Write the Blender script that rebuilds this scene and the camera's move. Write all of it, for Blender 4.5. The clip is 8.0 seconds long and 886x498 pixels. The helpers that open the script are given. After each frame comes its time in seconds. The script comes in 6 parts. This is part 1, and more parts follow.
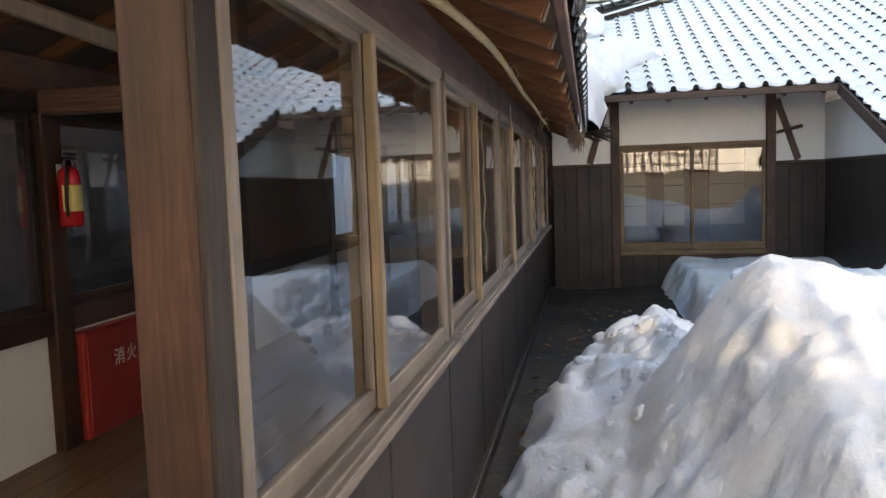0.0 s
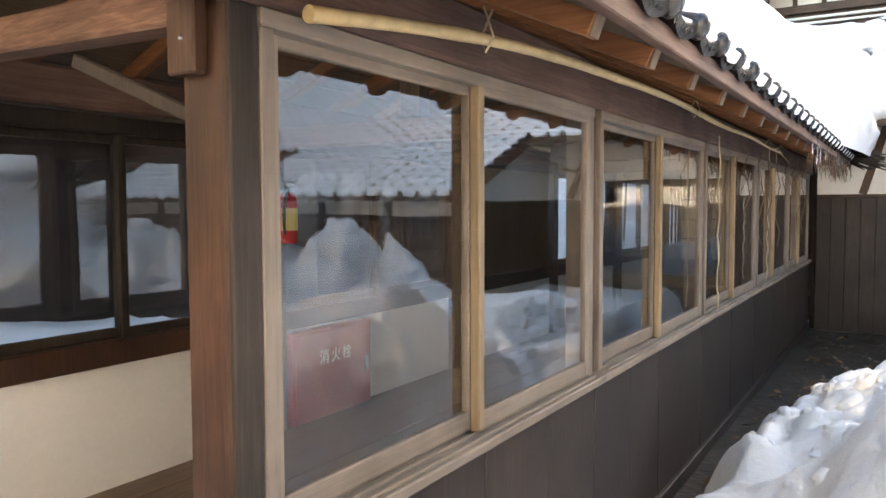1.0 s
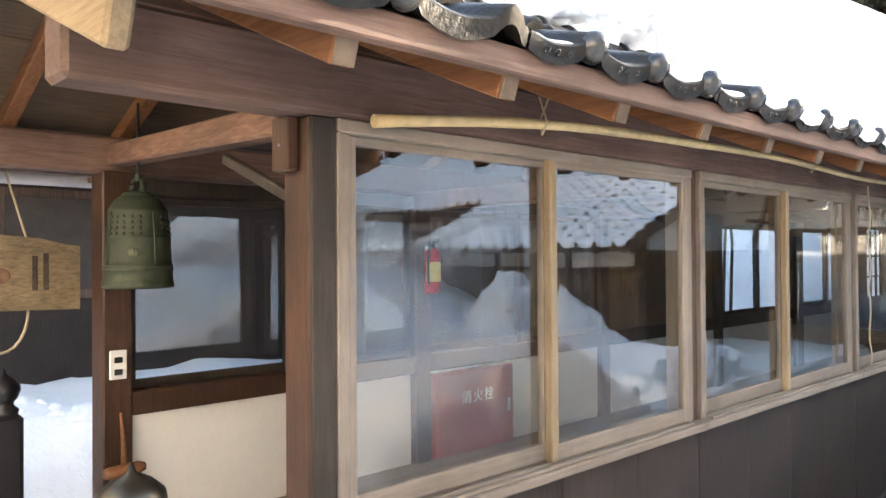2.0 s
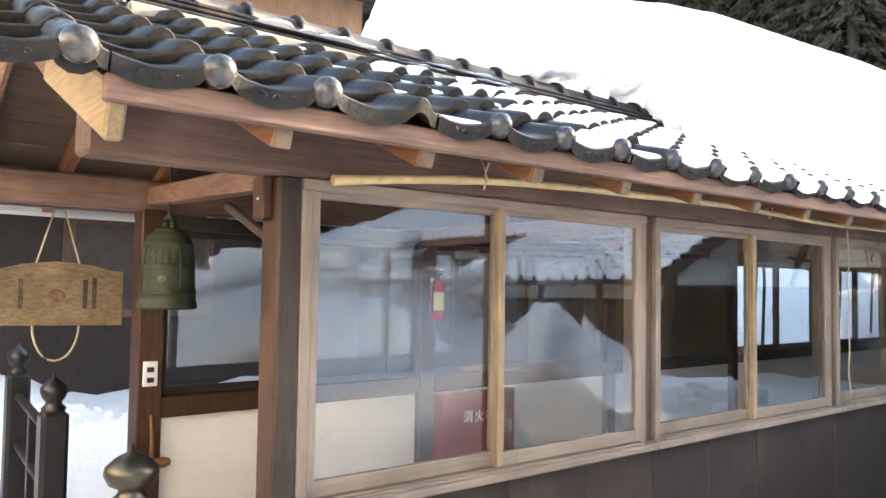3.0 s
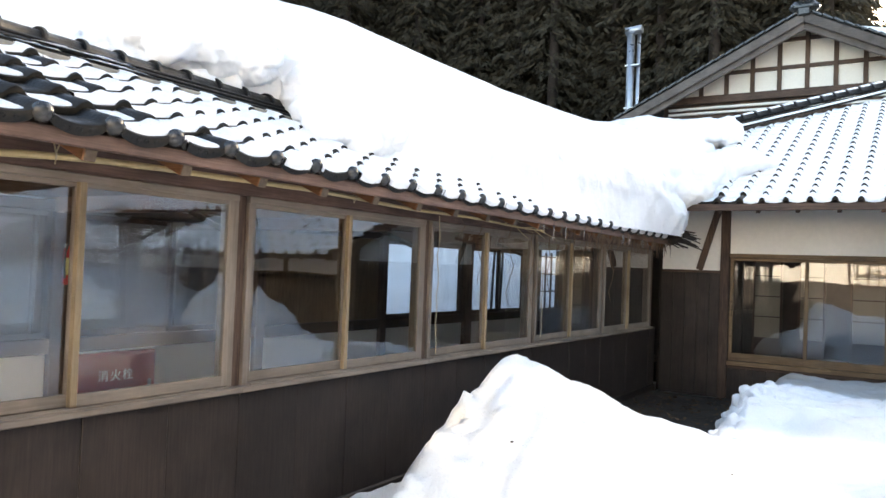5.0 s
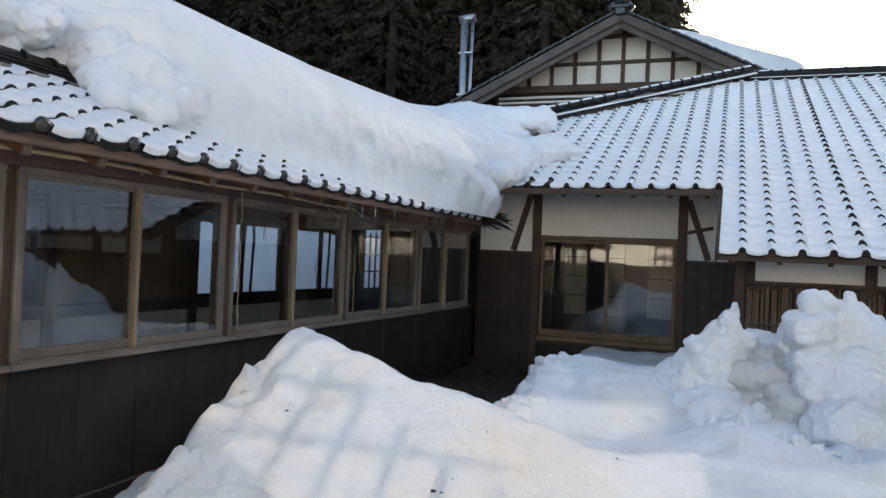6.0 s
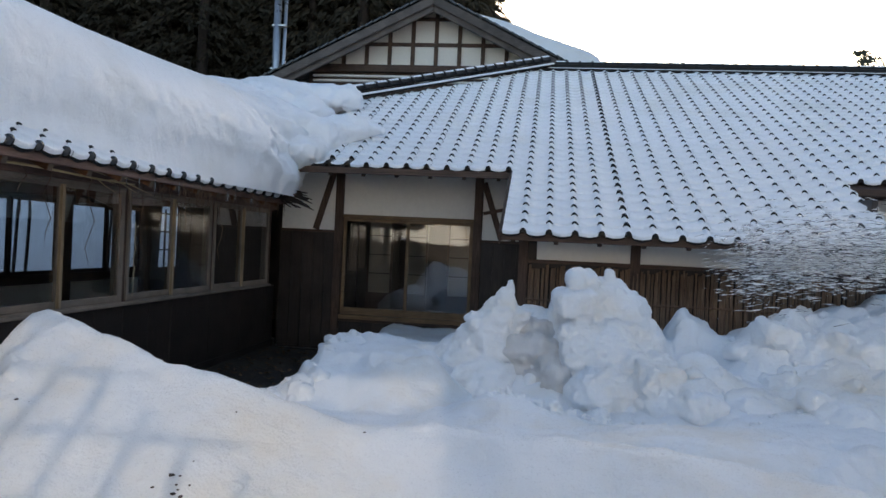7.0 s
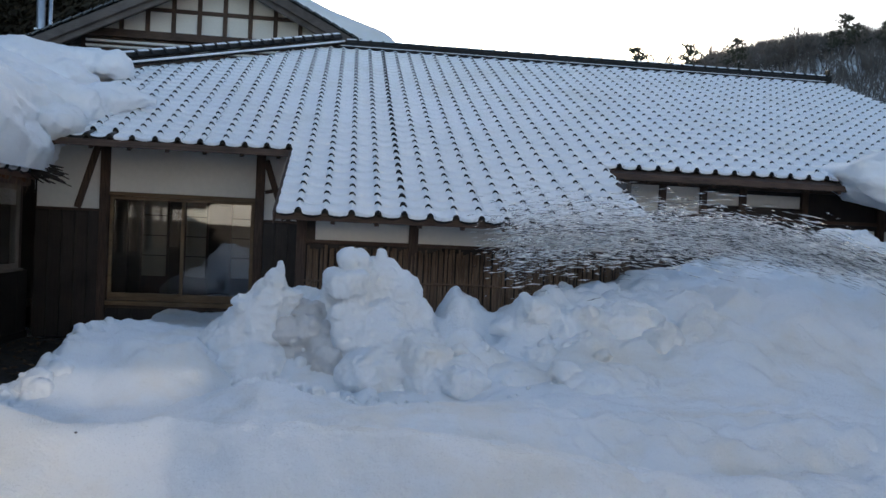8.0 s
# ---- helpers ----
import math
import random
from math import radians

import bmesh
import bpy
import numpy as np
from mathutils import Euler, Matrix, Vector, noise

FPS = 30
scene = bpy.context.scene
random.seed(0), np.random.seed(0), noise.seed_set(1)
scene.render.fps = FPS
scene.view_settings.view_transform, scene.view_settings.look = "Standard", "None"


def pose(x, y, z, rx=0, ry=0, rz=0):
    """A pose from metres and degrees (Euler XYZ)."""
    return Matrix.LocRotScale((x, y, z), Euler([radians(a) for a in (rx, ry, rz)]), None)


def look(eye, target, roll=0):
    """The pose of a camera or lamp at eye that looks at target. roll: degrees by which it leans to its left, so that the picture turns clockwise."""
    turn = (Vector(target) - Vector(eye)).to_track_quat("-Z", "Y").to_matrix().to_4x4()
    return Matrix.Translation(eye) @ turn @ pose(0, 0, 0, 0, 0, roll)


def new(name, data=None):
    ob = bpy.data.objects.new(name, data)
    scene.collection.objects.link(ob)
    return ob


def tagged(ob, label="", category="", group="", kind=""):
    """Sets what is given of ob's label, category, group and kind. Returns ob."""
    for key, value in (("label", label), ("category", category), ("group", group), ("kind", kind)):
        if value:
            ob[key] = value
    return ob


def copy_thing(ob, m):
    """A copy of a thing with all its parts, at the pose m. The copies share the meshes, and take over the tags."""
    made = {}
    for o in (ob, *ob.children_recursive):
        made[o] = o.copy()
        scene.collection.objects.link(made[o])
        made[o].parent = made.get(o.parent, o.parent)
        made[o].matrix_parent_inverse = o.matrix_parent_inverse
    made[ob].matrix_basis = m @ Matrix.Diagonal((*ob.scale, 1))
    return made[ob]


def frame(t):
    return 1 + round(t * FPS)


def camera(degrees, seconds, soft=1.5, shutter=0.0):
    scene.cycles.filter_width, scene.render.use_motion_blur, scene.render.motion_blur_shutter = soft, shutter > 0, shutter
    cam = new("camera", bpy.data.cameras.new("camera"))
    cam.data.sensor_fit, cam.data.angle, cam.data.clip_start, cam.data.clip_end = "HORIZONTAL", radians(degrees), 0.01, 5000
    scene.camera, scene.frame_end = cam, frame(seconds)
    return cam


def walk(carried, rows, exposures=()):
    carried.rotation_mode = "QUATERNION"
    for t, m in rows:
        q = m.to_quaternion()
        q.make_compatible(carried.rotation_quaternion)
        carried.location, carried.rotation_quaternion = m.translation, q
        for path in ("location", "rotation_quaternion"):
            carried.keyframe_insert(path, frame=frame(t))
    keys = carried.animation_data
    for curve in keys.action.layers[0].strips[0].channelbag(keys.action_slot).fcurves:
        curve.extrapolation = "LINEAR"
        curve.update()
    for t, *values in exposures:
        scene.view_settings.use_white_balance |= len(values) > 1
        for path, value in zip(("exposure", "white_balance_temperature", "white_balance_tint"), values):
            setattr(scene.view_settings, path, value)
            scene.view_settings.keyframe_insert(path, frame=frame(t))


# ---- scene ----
cam = camera(60.0, 8.0)
PATH = [
    (0, (0.486, -0.92, 1.484), (0.109, 1.037, 1.313), -2.0),
    (0.5, (0.724, -0.857, 1.497), (-0.007, 0.999, 1.353), -1.3),
    (1, (0.978, -0.889, 1.535), (-0.058, 0.818, 1.425), -0.2),
    (1.5, (1.266, -0.953, 1.56), (-0.021, 0.577, 1.508), -0.0),
    (2, (1.492, -0.96, 1.56), (0.048, 0.423, 1.58), -0.4),
    (2.2, (1.623, -0.976, 1.548), (0.126, 0.349, 1.592), 0.3),
    (3.3, (2.202, -0.994, 1.584), (0.648, 0.261, 1.684), 1.0),
    (3.5, (2.281, -0.982, 1.576), (0.778, 0.334, 1.682), 1.0),
    (4, (2.539, -0.95, 1.577), (1.153, 0.488, 1.669), 1.4),
    (4.5, (2.808, -0.972, 1.573), (1.566, 0.594, 1.64), 2.0),
    (5.8, (3.288, -0.944, 1.525), (2.524, 0.904, 1.554), 2.3),
    (6, (3.342, -0.924, 1.522), (2.645, 0.95, 1.545), 2.4),
    (6.5, (3.518, -0.872, 1.518), (3.025, 1.066, 1.526), 2.3),
    (7, (3.645, -0.876, 1.537), (3.391, 1.108, 1.525), 2.7),
    (7.5, (3.764, -0.823, 1.521), (3.764, 1.177, 1.493), 2.6),
    (8, (3.924, -0.735, 1.541), (4.174, 1.249, 1.502), 2.6),
]
EXPOSURES = ((0.0, 2.28, 7500, 14), (1.0, 3.0, 7800, 14), (2.2, 3.33, 7450, 12), (3.3, 3.40, 7500, 12), (4.5, 3.1, 7500, 12), (5.8, 1.58, 7000, 11), (6.5, 1.22, 6780, 11), (8.0, 0.84, 6250, 10))
walk(cam, [(t, look(eye, target, roll)) for t, eye, target, roll in PATH], EXPOSURES)

# ---- world, sun and exposure ----
world = bpy.data.worlds.new("winter_sky")
scene.world = world
world.use_nodes = True
SUN_EL, SUN_AZ = radians(15.0), radians(7.5)
wt = world.node_tree
sky = wt.nodes.new("ShaderNodeTexSky")
sky.sky_type = "NISHITA"
sky.sun_disc = False
sky.sun_elevation = SUN_EL
sky.sun_rotation = SUN_AZ
sky.air_density, sky.dust_density, sky.ozone_density = 1.0, 1.6, 1.0
wt.nodes["Background"].inputs["Strength"].default_value = 0.15
wt.links.new(sky.outputs[0], wt.nodes["Background"].inputs["Color"])
sun_data = bpy.data.lights.new("sun", "SUN")
sun_data.energy, sun_data.angle, sun_data.color = 4.0, radians(0.53), (1.0, 0.9, 0.76)
sun = new("sun", sun_data)
to_sun = Vector((math.sin(SUN_AZ) * math.cos(SUN_EL), math.cos(SUN_AZ) * math.cos(SUN_EL), math.sin(SUN_EL)))
sun.matrix_basis = look(to_sun * 60, (0, 0, 0))

# added area lamp standing in for low sun thrown back by the hall's lattice window
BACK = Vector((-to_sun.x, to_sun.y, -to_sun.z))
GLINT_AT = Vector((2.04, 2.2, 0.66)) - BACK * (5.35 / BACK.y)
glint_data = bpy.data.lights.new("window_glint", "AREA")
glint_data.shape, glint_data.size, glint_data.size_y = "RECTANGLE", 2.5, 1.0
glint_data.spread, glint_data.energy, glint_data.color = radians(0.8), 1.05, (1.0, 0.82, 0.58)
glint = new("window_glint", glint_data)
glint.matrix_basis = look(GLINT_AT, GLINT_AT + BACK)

# ---- materials ----


def base_material(name):
    m = bpy.data.materials.new(name)
    m.use_nodes = True
    return m, m.node_tree, m.node_tree.nodes["Principled BSDF"]


def node(tree, kind, **values):
    n = tree.nodes.new(kind)
    for key, value in values.items():
        n.inputs[key].default_value = value
    return n


def ramp(tree, factor, stops):
    r = tree.nodes.new("ShaderNodeValToRGB")
    els = r.color_ramp.elements
    while len(els) < len(stops):
        els.new(0.5)
    for e, (at, col) in zip(els, stops):
        e.position, e.color = at, (*col, 1)
    tree.links.new(factor, r.inputs[0])
    return r.outputs[0]


def mix_colour(tree, mode, fac, a, b):
    m = tree.nodes.new("ShaderNodeMix")
    m.data_type, m.blend_type = "RGBA", mode
    for sock, v in ((m.inputs[0], fac), (m.inputs[6], a), (m.inputs[7], b)):
        if isinstance(v, bpy.types.NodeSocket):
            tree.links.new(v, sock)
        elif isinstance(v, (int, float)):
            sock.default_value = v
        else:
            sock.default_value = (*v, 1)
    return m.outputs[2]


def coords(tree, scale):
    tc = tree.nodes.new("ShaderNodeTexCoord")
    mp = tree.nodes.new("ShaderNodeMapping")
    mp.inputs["Scale"].default_value = scale
    tree.links.new(tc.outputs["Object"], mp.inputs["Vector"])
    return mp.outputs[0]


def noise_of(tree, vec, scale, detail=4.0, rough=0.55, distortion=0.0):
    n = node(tree, "ShaderNodeTexNoise", Scale=scale, Detail=detail, Roughness=rough, Distortion=distortion)
    tree.links.new(vec, n.inputs["Vector"])
    return n.outputs["Fac"]


def bump(tree, bsdf, height, strength, distance):
    b = node(tree, "ShaderNodeBump", Strength=strength, Distance=distance)
    tree.links.new(height, b.inputs["Height"])
    tree.links.new(b.outputs[0], bsdf.inputs["Normal"])


GRAIN = {"x": (0.7, 14, 14), "y": (14, 0.7, 14), "z": (14, 14, 0.7)}


def wood(name, dark, mid, light, axis, rough=0.7, relief=0.35, vary=0.25, stain=0.35):
    """Timber with grain along one axis, weather stains and a tone of its own for every piece."""
    m, t, b = base_material(name)
    grain = noise_of(t, coords(t, GRAIN[axis]), 6.0, 6.0, 0.62, 0.6)
    col = ramp(t, grain, ((0.28, dark), (0.5, mid), (0.75, light)))
    blot = noise_of(t, coords(t, (1, 1, 1)), 2.6, 5.0, 0.6)
    shade = ramp(t, blot, ((0.32, (1 - stain,) * 3), (0.62, (1, 1, 1))))
    col = mix_colour(t, "MULTIPLY", 1.0, col, shade)
    info = t.nodes.new("ShaderNodeObjectInfo")
    own = ramp(t, info.outputs["Random"], ((0.0, (1 - vary,) * 3), (1.0, (1, 1, 1))))
    col = mix_colour(t, "MULTIPLY", 1.0, col, own)
    t.links.new(col, b.inputs["Base Color"])
    b.inputs["Roughness"].default_value = rough
    b.inputs["Specular IOR Level"].default_value = 0.35
    bump(t, b, grain, relief, 0.004)
    return m


def plain(name, colour, rough=0.5, metal=0.0, speckle=0.12, scale=40.0, relief=0.0, distance=0.002, spec=0.5):
    """A paint, metal or plaster with mottling at two scales."""
    m, t, b = base_material(name)
    v = coords(t, (1, 1, 1))
    fine, broad = noise_of(t, v, scale, 5.0), noise_of(t, v, scale / 14, 4.0)
    col = ramp(t, fine, ((0.3, tuple(c * (1 - speckle) for c in colour)), (0.7, colour)))
    col = mix_colour(t, "MULTIPLY", 1.0, col, ramp(t, broad, ((0.3, (1 - speckle,) * 3), (0.65, (1, 1, 1)))))
    t.links.new(col, b.inputs["Base Color"])
    t.links.new(ramp(t, broad, ((0.3, (min(1, rough * 1.2),) * 3), (0.7, (rough * 0.85,) * 3))), b.inputs["Roughness"])
    b.inputs["Metallic"].default_value = metal
    b.inputs["Specular IOR Level"].default_value = spec
    if relief:
        bump(t, b, fine, relief, distance)
    return m


def old_tile(name):
    """Dark glazed roof tile, dulled in patches and streaked with dried moss."""
    m, t, b = base_material(name)
    v = coords(t, (1, 1, 1))
    fine, broad = noise_of(t, v, 46.0, 6.0, 0.65), noise_of(t, v, 7.0, 5.0, 0.6)
    col = ramp(t, fine, ((0.32, (0.004, 0.004, 0.004)), (0.55, (0.010, 0.009, 0.008)), (0.75, (0.024, 0.020, 0.014))))
    col = mix_colour(t, "MIX", ramp(t, broad, ((0.50, (0, 0, 0)), (0.68, (0.75, 0.75, 0.75)))), col, (0.034, 0.027, 0.017))
    t.links.new(col, b.inputs["Base Color"])
    t.links.new(ramp(t, broad, ((0.42, (0.30,) * 3), (0.62, (0.65,) * 3))), b.inputs["Roughness"])
    b.inputs["Specular IOR Level"].default_value = 0.28
    bump(t, b, fine, 0.6, 0.006)
    return m


def snow_material(name, clean, dirty, crust):
    """Snow: near white, with grainy crust, lumps and a little soot and soil in patches."""
    m, t, b = base_material(name)
    v = coords(t, (1, 1, 1))
    broad, lump, grain = noise_of(t, v, 1.1, 5.0, 0.6), noise_of(t, v, 11.0, 8.0, 0.68), noise_of(t, v, 120.0, 2.0)
    col = ramp(t, broad, ((0.30, dirty), (0.52, clean)))
    t.links.new(col, b.inputs["Base Color"])
    t.links.new(ramp(t, grain, ((0.35, (0.22,) * 3), (0.6, (0.7,) * 3))), b.inputs["Roughness"])
    b.inputs["Specular IOR Level"].default_value = 0.5
    both = t.nodes.new("ShaderNodeMath")
    both.operation = "MULTIPLY_ADD"
    both.inputs[1].default_value = 0.035
    t.links.new(grain, both.inputs[0])
    t.links.new(lump, both.inputs[2])
    bump(t, b, both.outputs[0], crust, 0.04)
    return m


SNOW = snow_material("snow", (0.86, 0.88, 0.90), (0.78, 0.79, 0.79), 0.55)
SNOW_ROOF = snow_material("roof_snow", (0.88, 0.89, 0.91), (0.82, 0.82, 0.81), 0.5)
SNOW_OLD = snow_material("shovelled_snow", (0.84, 0.865, 0.89), (0.80, 0.765, 0.70), 0.7)
SNOW_GREY = snow_material("grey_snow", (0.64, 0.64, 0.64), (0.46, 0.44, 0.41), 0.7)
BOARD = wood("dark_board", (0.030, 0.020, 0.016), (0.043, 0.030, 0.024), (0.060, 0.043, 0.035), "z", 0.5, 0.35, 0.3, 0.5)
POST = wood("post_timber", (0.048, 0.021, 0.012), (0.078, 0.036, 0.020), (0.118, 0.058, 0.033), "z", 0.5, stain=0.6)
POST_DARK = wood("weathered_post", (0.027, 0.020, 0.015), (0.043, 0.032, 0.025), (0.068, 0.050, 0.038), "z", 0.7, stain=0.5)
BEAM_Y = wood("beam_timber", (0.12, 0.07, 0.052), (0.185, 0.11, 0.083), (0.25, 0.16, 0.125), "y", 0.7, stain=0.45)
BEAM_X = wood("cross_timber", (0.09, 0.045, 0.03), (0.17, 0.09, 0.06), (0.27, 0.16, 0.11), "x", 0.7)
SOFFIT = wood("soffit_board", (0.085, 0.055, 0.034), (0.125, 0.085, 0.053), (0.165, 0.115, 0.075), "y", 0.75, 0.2)
RAFTER = wood("rafter_timber", (0.16, 0.062, 0.025), (0.235, 0.10, 0.043), (0.31, 0.145, 0.07), "x", 0.65)
END_GRAIN = wood("new_board", (0.24, 0.17, 0.10), (0.33, 0.24, 0.145), (0.42, 0.32, 0.20), "x", 0.75)
SASH_Y = wood("sash_rail", (0.225, 0.180, 0.142), (0.265, 0.215, 0.172), (0.305, 0.252, 0.204), "y", 0.65, 0.12, 0.18, stain=0.35)
SASH_Z = wood("sash_stile", (0.225, 0.180, 0.142), (0.270, 0.220, 0.176), (0.315, 0.262, 0.212), "z", 0.65, 0.12, 0.18, stain=0.35)
SASH_NEW = wood("new_stile", (0.30, 0.21, 0.12), (0.39, 0.285, 0.17), (0.47, 0.36, 0.23), "z", 0.5)
SASH_X = wood("house_sash", (0.12, 0.07, 0.035), (0.20, 0.125, 0.065), (0.30, 0.20, 0.11), "x", 0.6)
HOUSE_POST = wood("house_post", (0.05, 0.03, 0.02), (0.10, 0.06, 0.042), (0.17, 0.11, 0.075), "z", 0.7)
HOUSE_BEAM = wood("house_beam", (0.05, 0.03, 0.02), (0.10, 0.062, 0.045), (0.16, 0.10, 0.072), "x", 0.7)
GREY_BOARD = wood("weathered_barge", (0.10, 0.085, 0.078), (0.145, 0.125, 0.115), (0.19, 0.165, 0.15), "x", 0.85, 0.3)
FLOOR_WOOD = wood("floor_board", (0.08, 0.045, 0.025), (0.15, 0.09, 0.05), (0.23, 0.15, 0.09), "y", 0.4)
BROWN_PANEL = wood("door_panel", (0.13, 0.075, 0.03), (0.20, 0.125, 0.055), (0.27, 0.175, 0.085), "z", 0.5, 0.2)
TAN_WALL = wood("tan_board", (0.38, 0.22, 0.13), (0.48, 0.30, 0.19), (0.58, 0.39, 0.26), "z", 0.8, 0.2)
BLACK_WOOD = plain("black_lacquer", (0.012, 0.010, 0.011), 0.4, speckle=0.3)
PLASTER = plain("white_plaster", (0.80, 0.77, 0.71), 0.85, speckle=0.06, scale=18.0, relief=0.15)
PANEL = plain("white_panel", (0.83, 0.81, 0.77), 0.6, speckle=0.04)
TILE = old_tile("glazed_tile")
TILE_CAP = plain("silvered_tile", (0.085, 0.083, 0.082), 0.24, 0.25, speckle=0.6, scale=45.0, relief=0.3, spec=0.7)
MORTAR = plain("lime_mortar", (0.36, 0.32, 0.26), 0.9, speckle=0.35, scale=16.0, relief=0.4)
RAFTER_END = plain("greyed_end", (0.20, 0.145, 0.10), 0.8, speckle=0.3)
BAMBOO = plain("dry_bamboo", (0.62, 0.47, 0.24), 0.45, speckle=0.25, scale=30.0)
CANE = wood("split_cane", (0.10, 0.06, 0.04), (0.22, 0.14, 0.09), (0.36, 0.25, 0.16), "z", 0.7)
BRONZE_WORN = plain("worn_bronze", (0.26, 0.27, 0.17), 0.5, 0.3, speckle=0.4, scale=60.0)
BRONZE = plain("green_bronze", (0.045, 0.058, 0.030), 0.6, 0.25, speckle=0.45, scale=34.0, relief=0.2)
FINIAL = plain("dark_bronze", (0.11, 0.095, 0.072), 0.36, 0.85, speckle=0.3, scale=30.0)
RED = plain("red_enamel", (0.36, 0.035, 0.03), 0.4, speckle=0.15)
RED_GLOSS = plain("red_gloss", (0.55, 0.02, 0.025), 0.25, speckle=0.05)
LABEL_YELLOW = plain("yellow_label", (0.75, 0.62, 0.22), 0.5, speckle=0.05)
WHITE = plain("white_plastic", (0.78, 0.77, 0.72), 0.45, speckle=0.04)
BLACK = plain("black_rubber", (0.02, 0.02, 0.02), 0.5, speckle=0.1)
STEEL = plain("galvanised_steel", (0.55, 0.56, 0.58), 0.3, 0.9, speckle=0.2)
GUTTER = plain("grey_metal", (0.42, 0.42, 0.44), 0.45, 0.4, speckle=0.1)
FADED_INK = plain("faded_ink", (0.085, 0.055, 0.035), 0.8, speckle=0.7, scale=50.0)
CORD = plain("straw_cord", (0.55, 0.45, 0.30), 0.9, speckle=0.3, scale=90.0)
PLAQUE = wood("plaque_board", (0.085, 0.058, 0.032), (0.165, 0.118, 0.065), (0.23, 0.17, 0.10), "y", 0.75, 0.35, 0.25, 0.6)
KNOT = plain("worn_knot", (0.22, 0.10, 0.05), 0.6, speckle=0.6, scale=30.0, relief=0.4)
SOIL = plain("wet_soil", (0.06, 0.045, 0.034), 0.7, speckle=0.5, scale=14.0, relief=0.8, distance=0.03)
LEAF_LITTER = plain("dead_leaves", (0.23, 0.13, 0.06), 0.8, speckle=0.6, scale=60.0)
BARK = plain("tree_bark", (0.07, 0.05, 0.038), 0.9, speckle=0.4, scale=12.0, relief=0.6, distance=0.02)
CEDAR = plain("cedar_needles", (0.085, 0.070, 0.045), 0.8, speckle=0.5, scale=3.0, spec=0.2)
# far hill trees: distance haze is put into these two paler colours
PINE = plain("hazed_pine", (0.12, 0.125, 0.095), 0.9, speckle=0.4, scale=2.0, spec=0.1)
BARE = plain("hazed_twigs", (0.27, 0.24, 0.22), 0.9, speckle=0.35, scale=1.5, spec=0.2)
PAPER = plain("screen_paper", (0.36, 0.31, 0.23), 0.9, speckle=0.08, scale=6.0)
# shade of unlit rooms put into the colour of walls and opaque panes
DARK_ROOM = plain("room_shade", (0.06, 0.045, 0.035), 0.8, speckle=0.3, scale=8.0)

GLASS, gt, gb = base_material("window_glass")
gb.inputs["Base Color"].default_value = (0.97, 0.985, 0.98, 1)
gb.inputs["Roughness"].default_value = 0.0
gb.inputs["IOR"].default_value = 1.72
gb.inputs["Transmission Weight"].default_value = 1.0
wave_in = noise_of(gt, coords(gt, (1, 1, 1)), 2.2, 1.0)
bump(gt, gb, wave_in, 0.05, 0.02)

# ---- building blocks ----


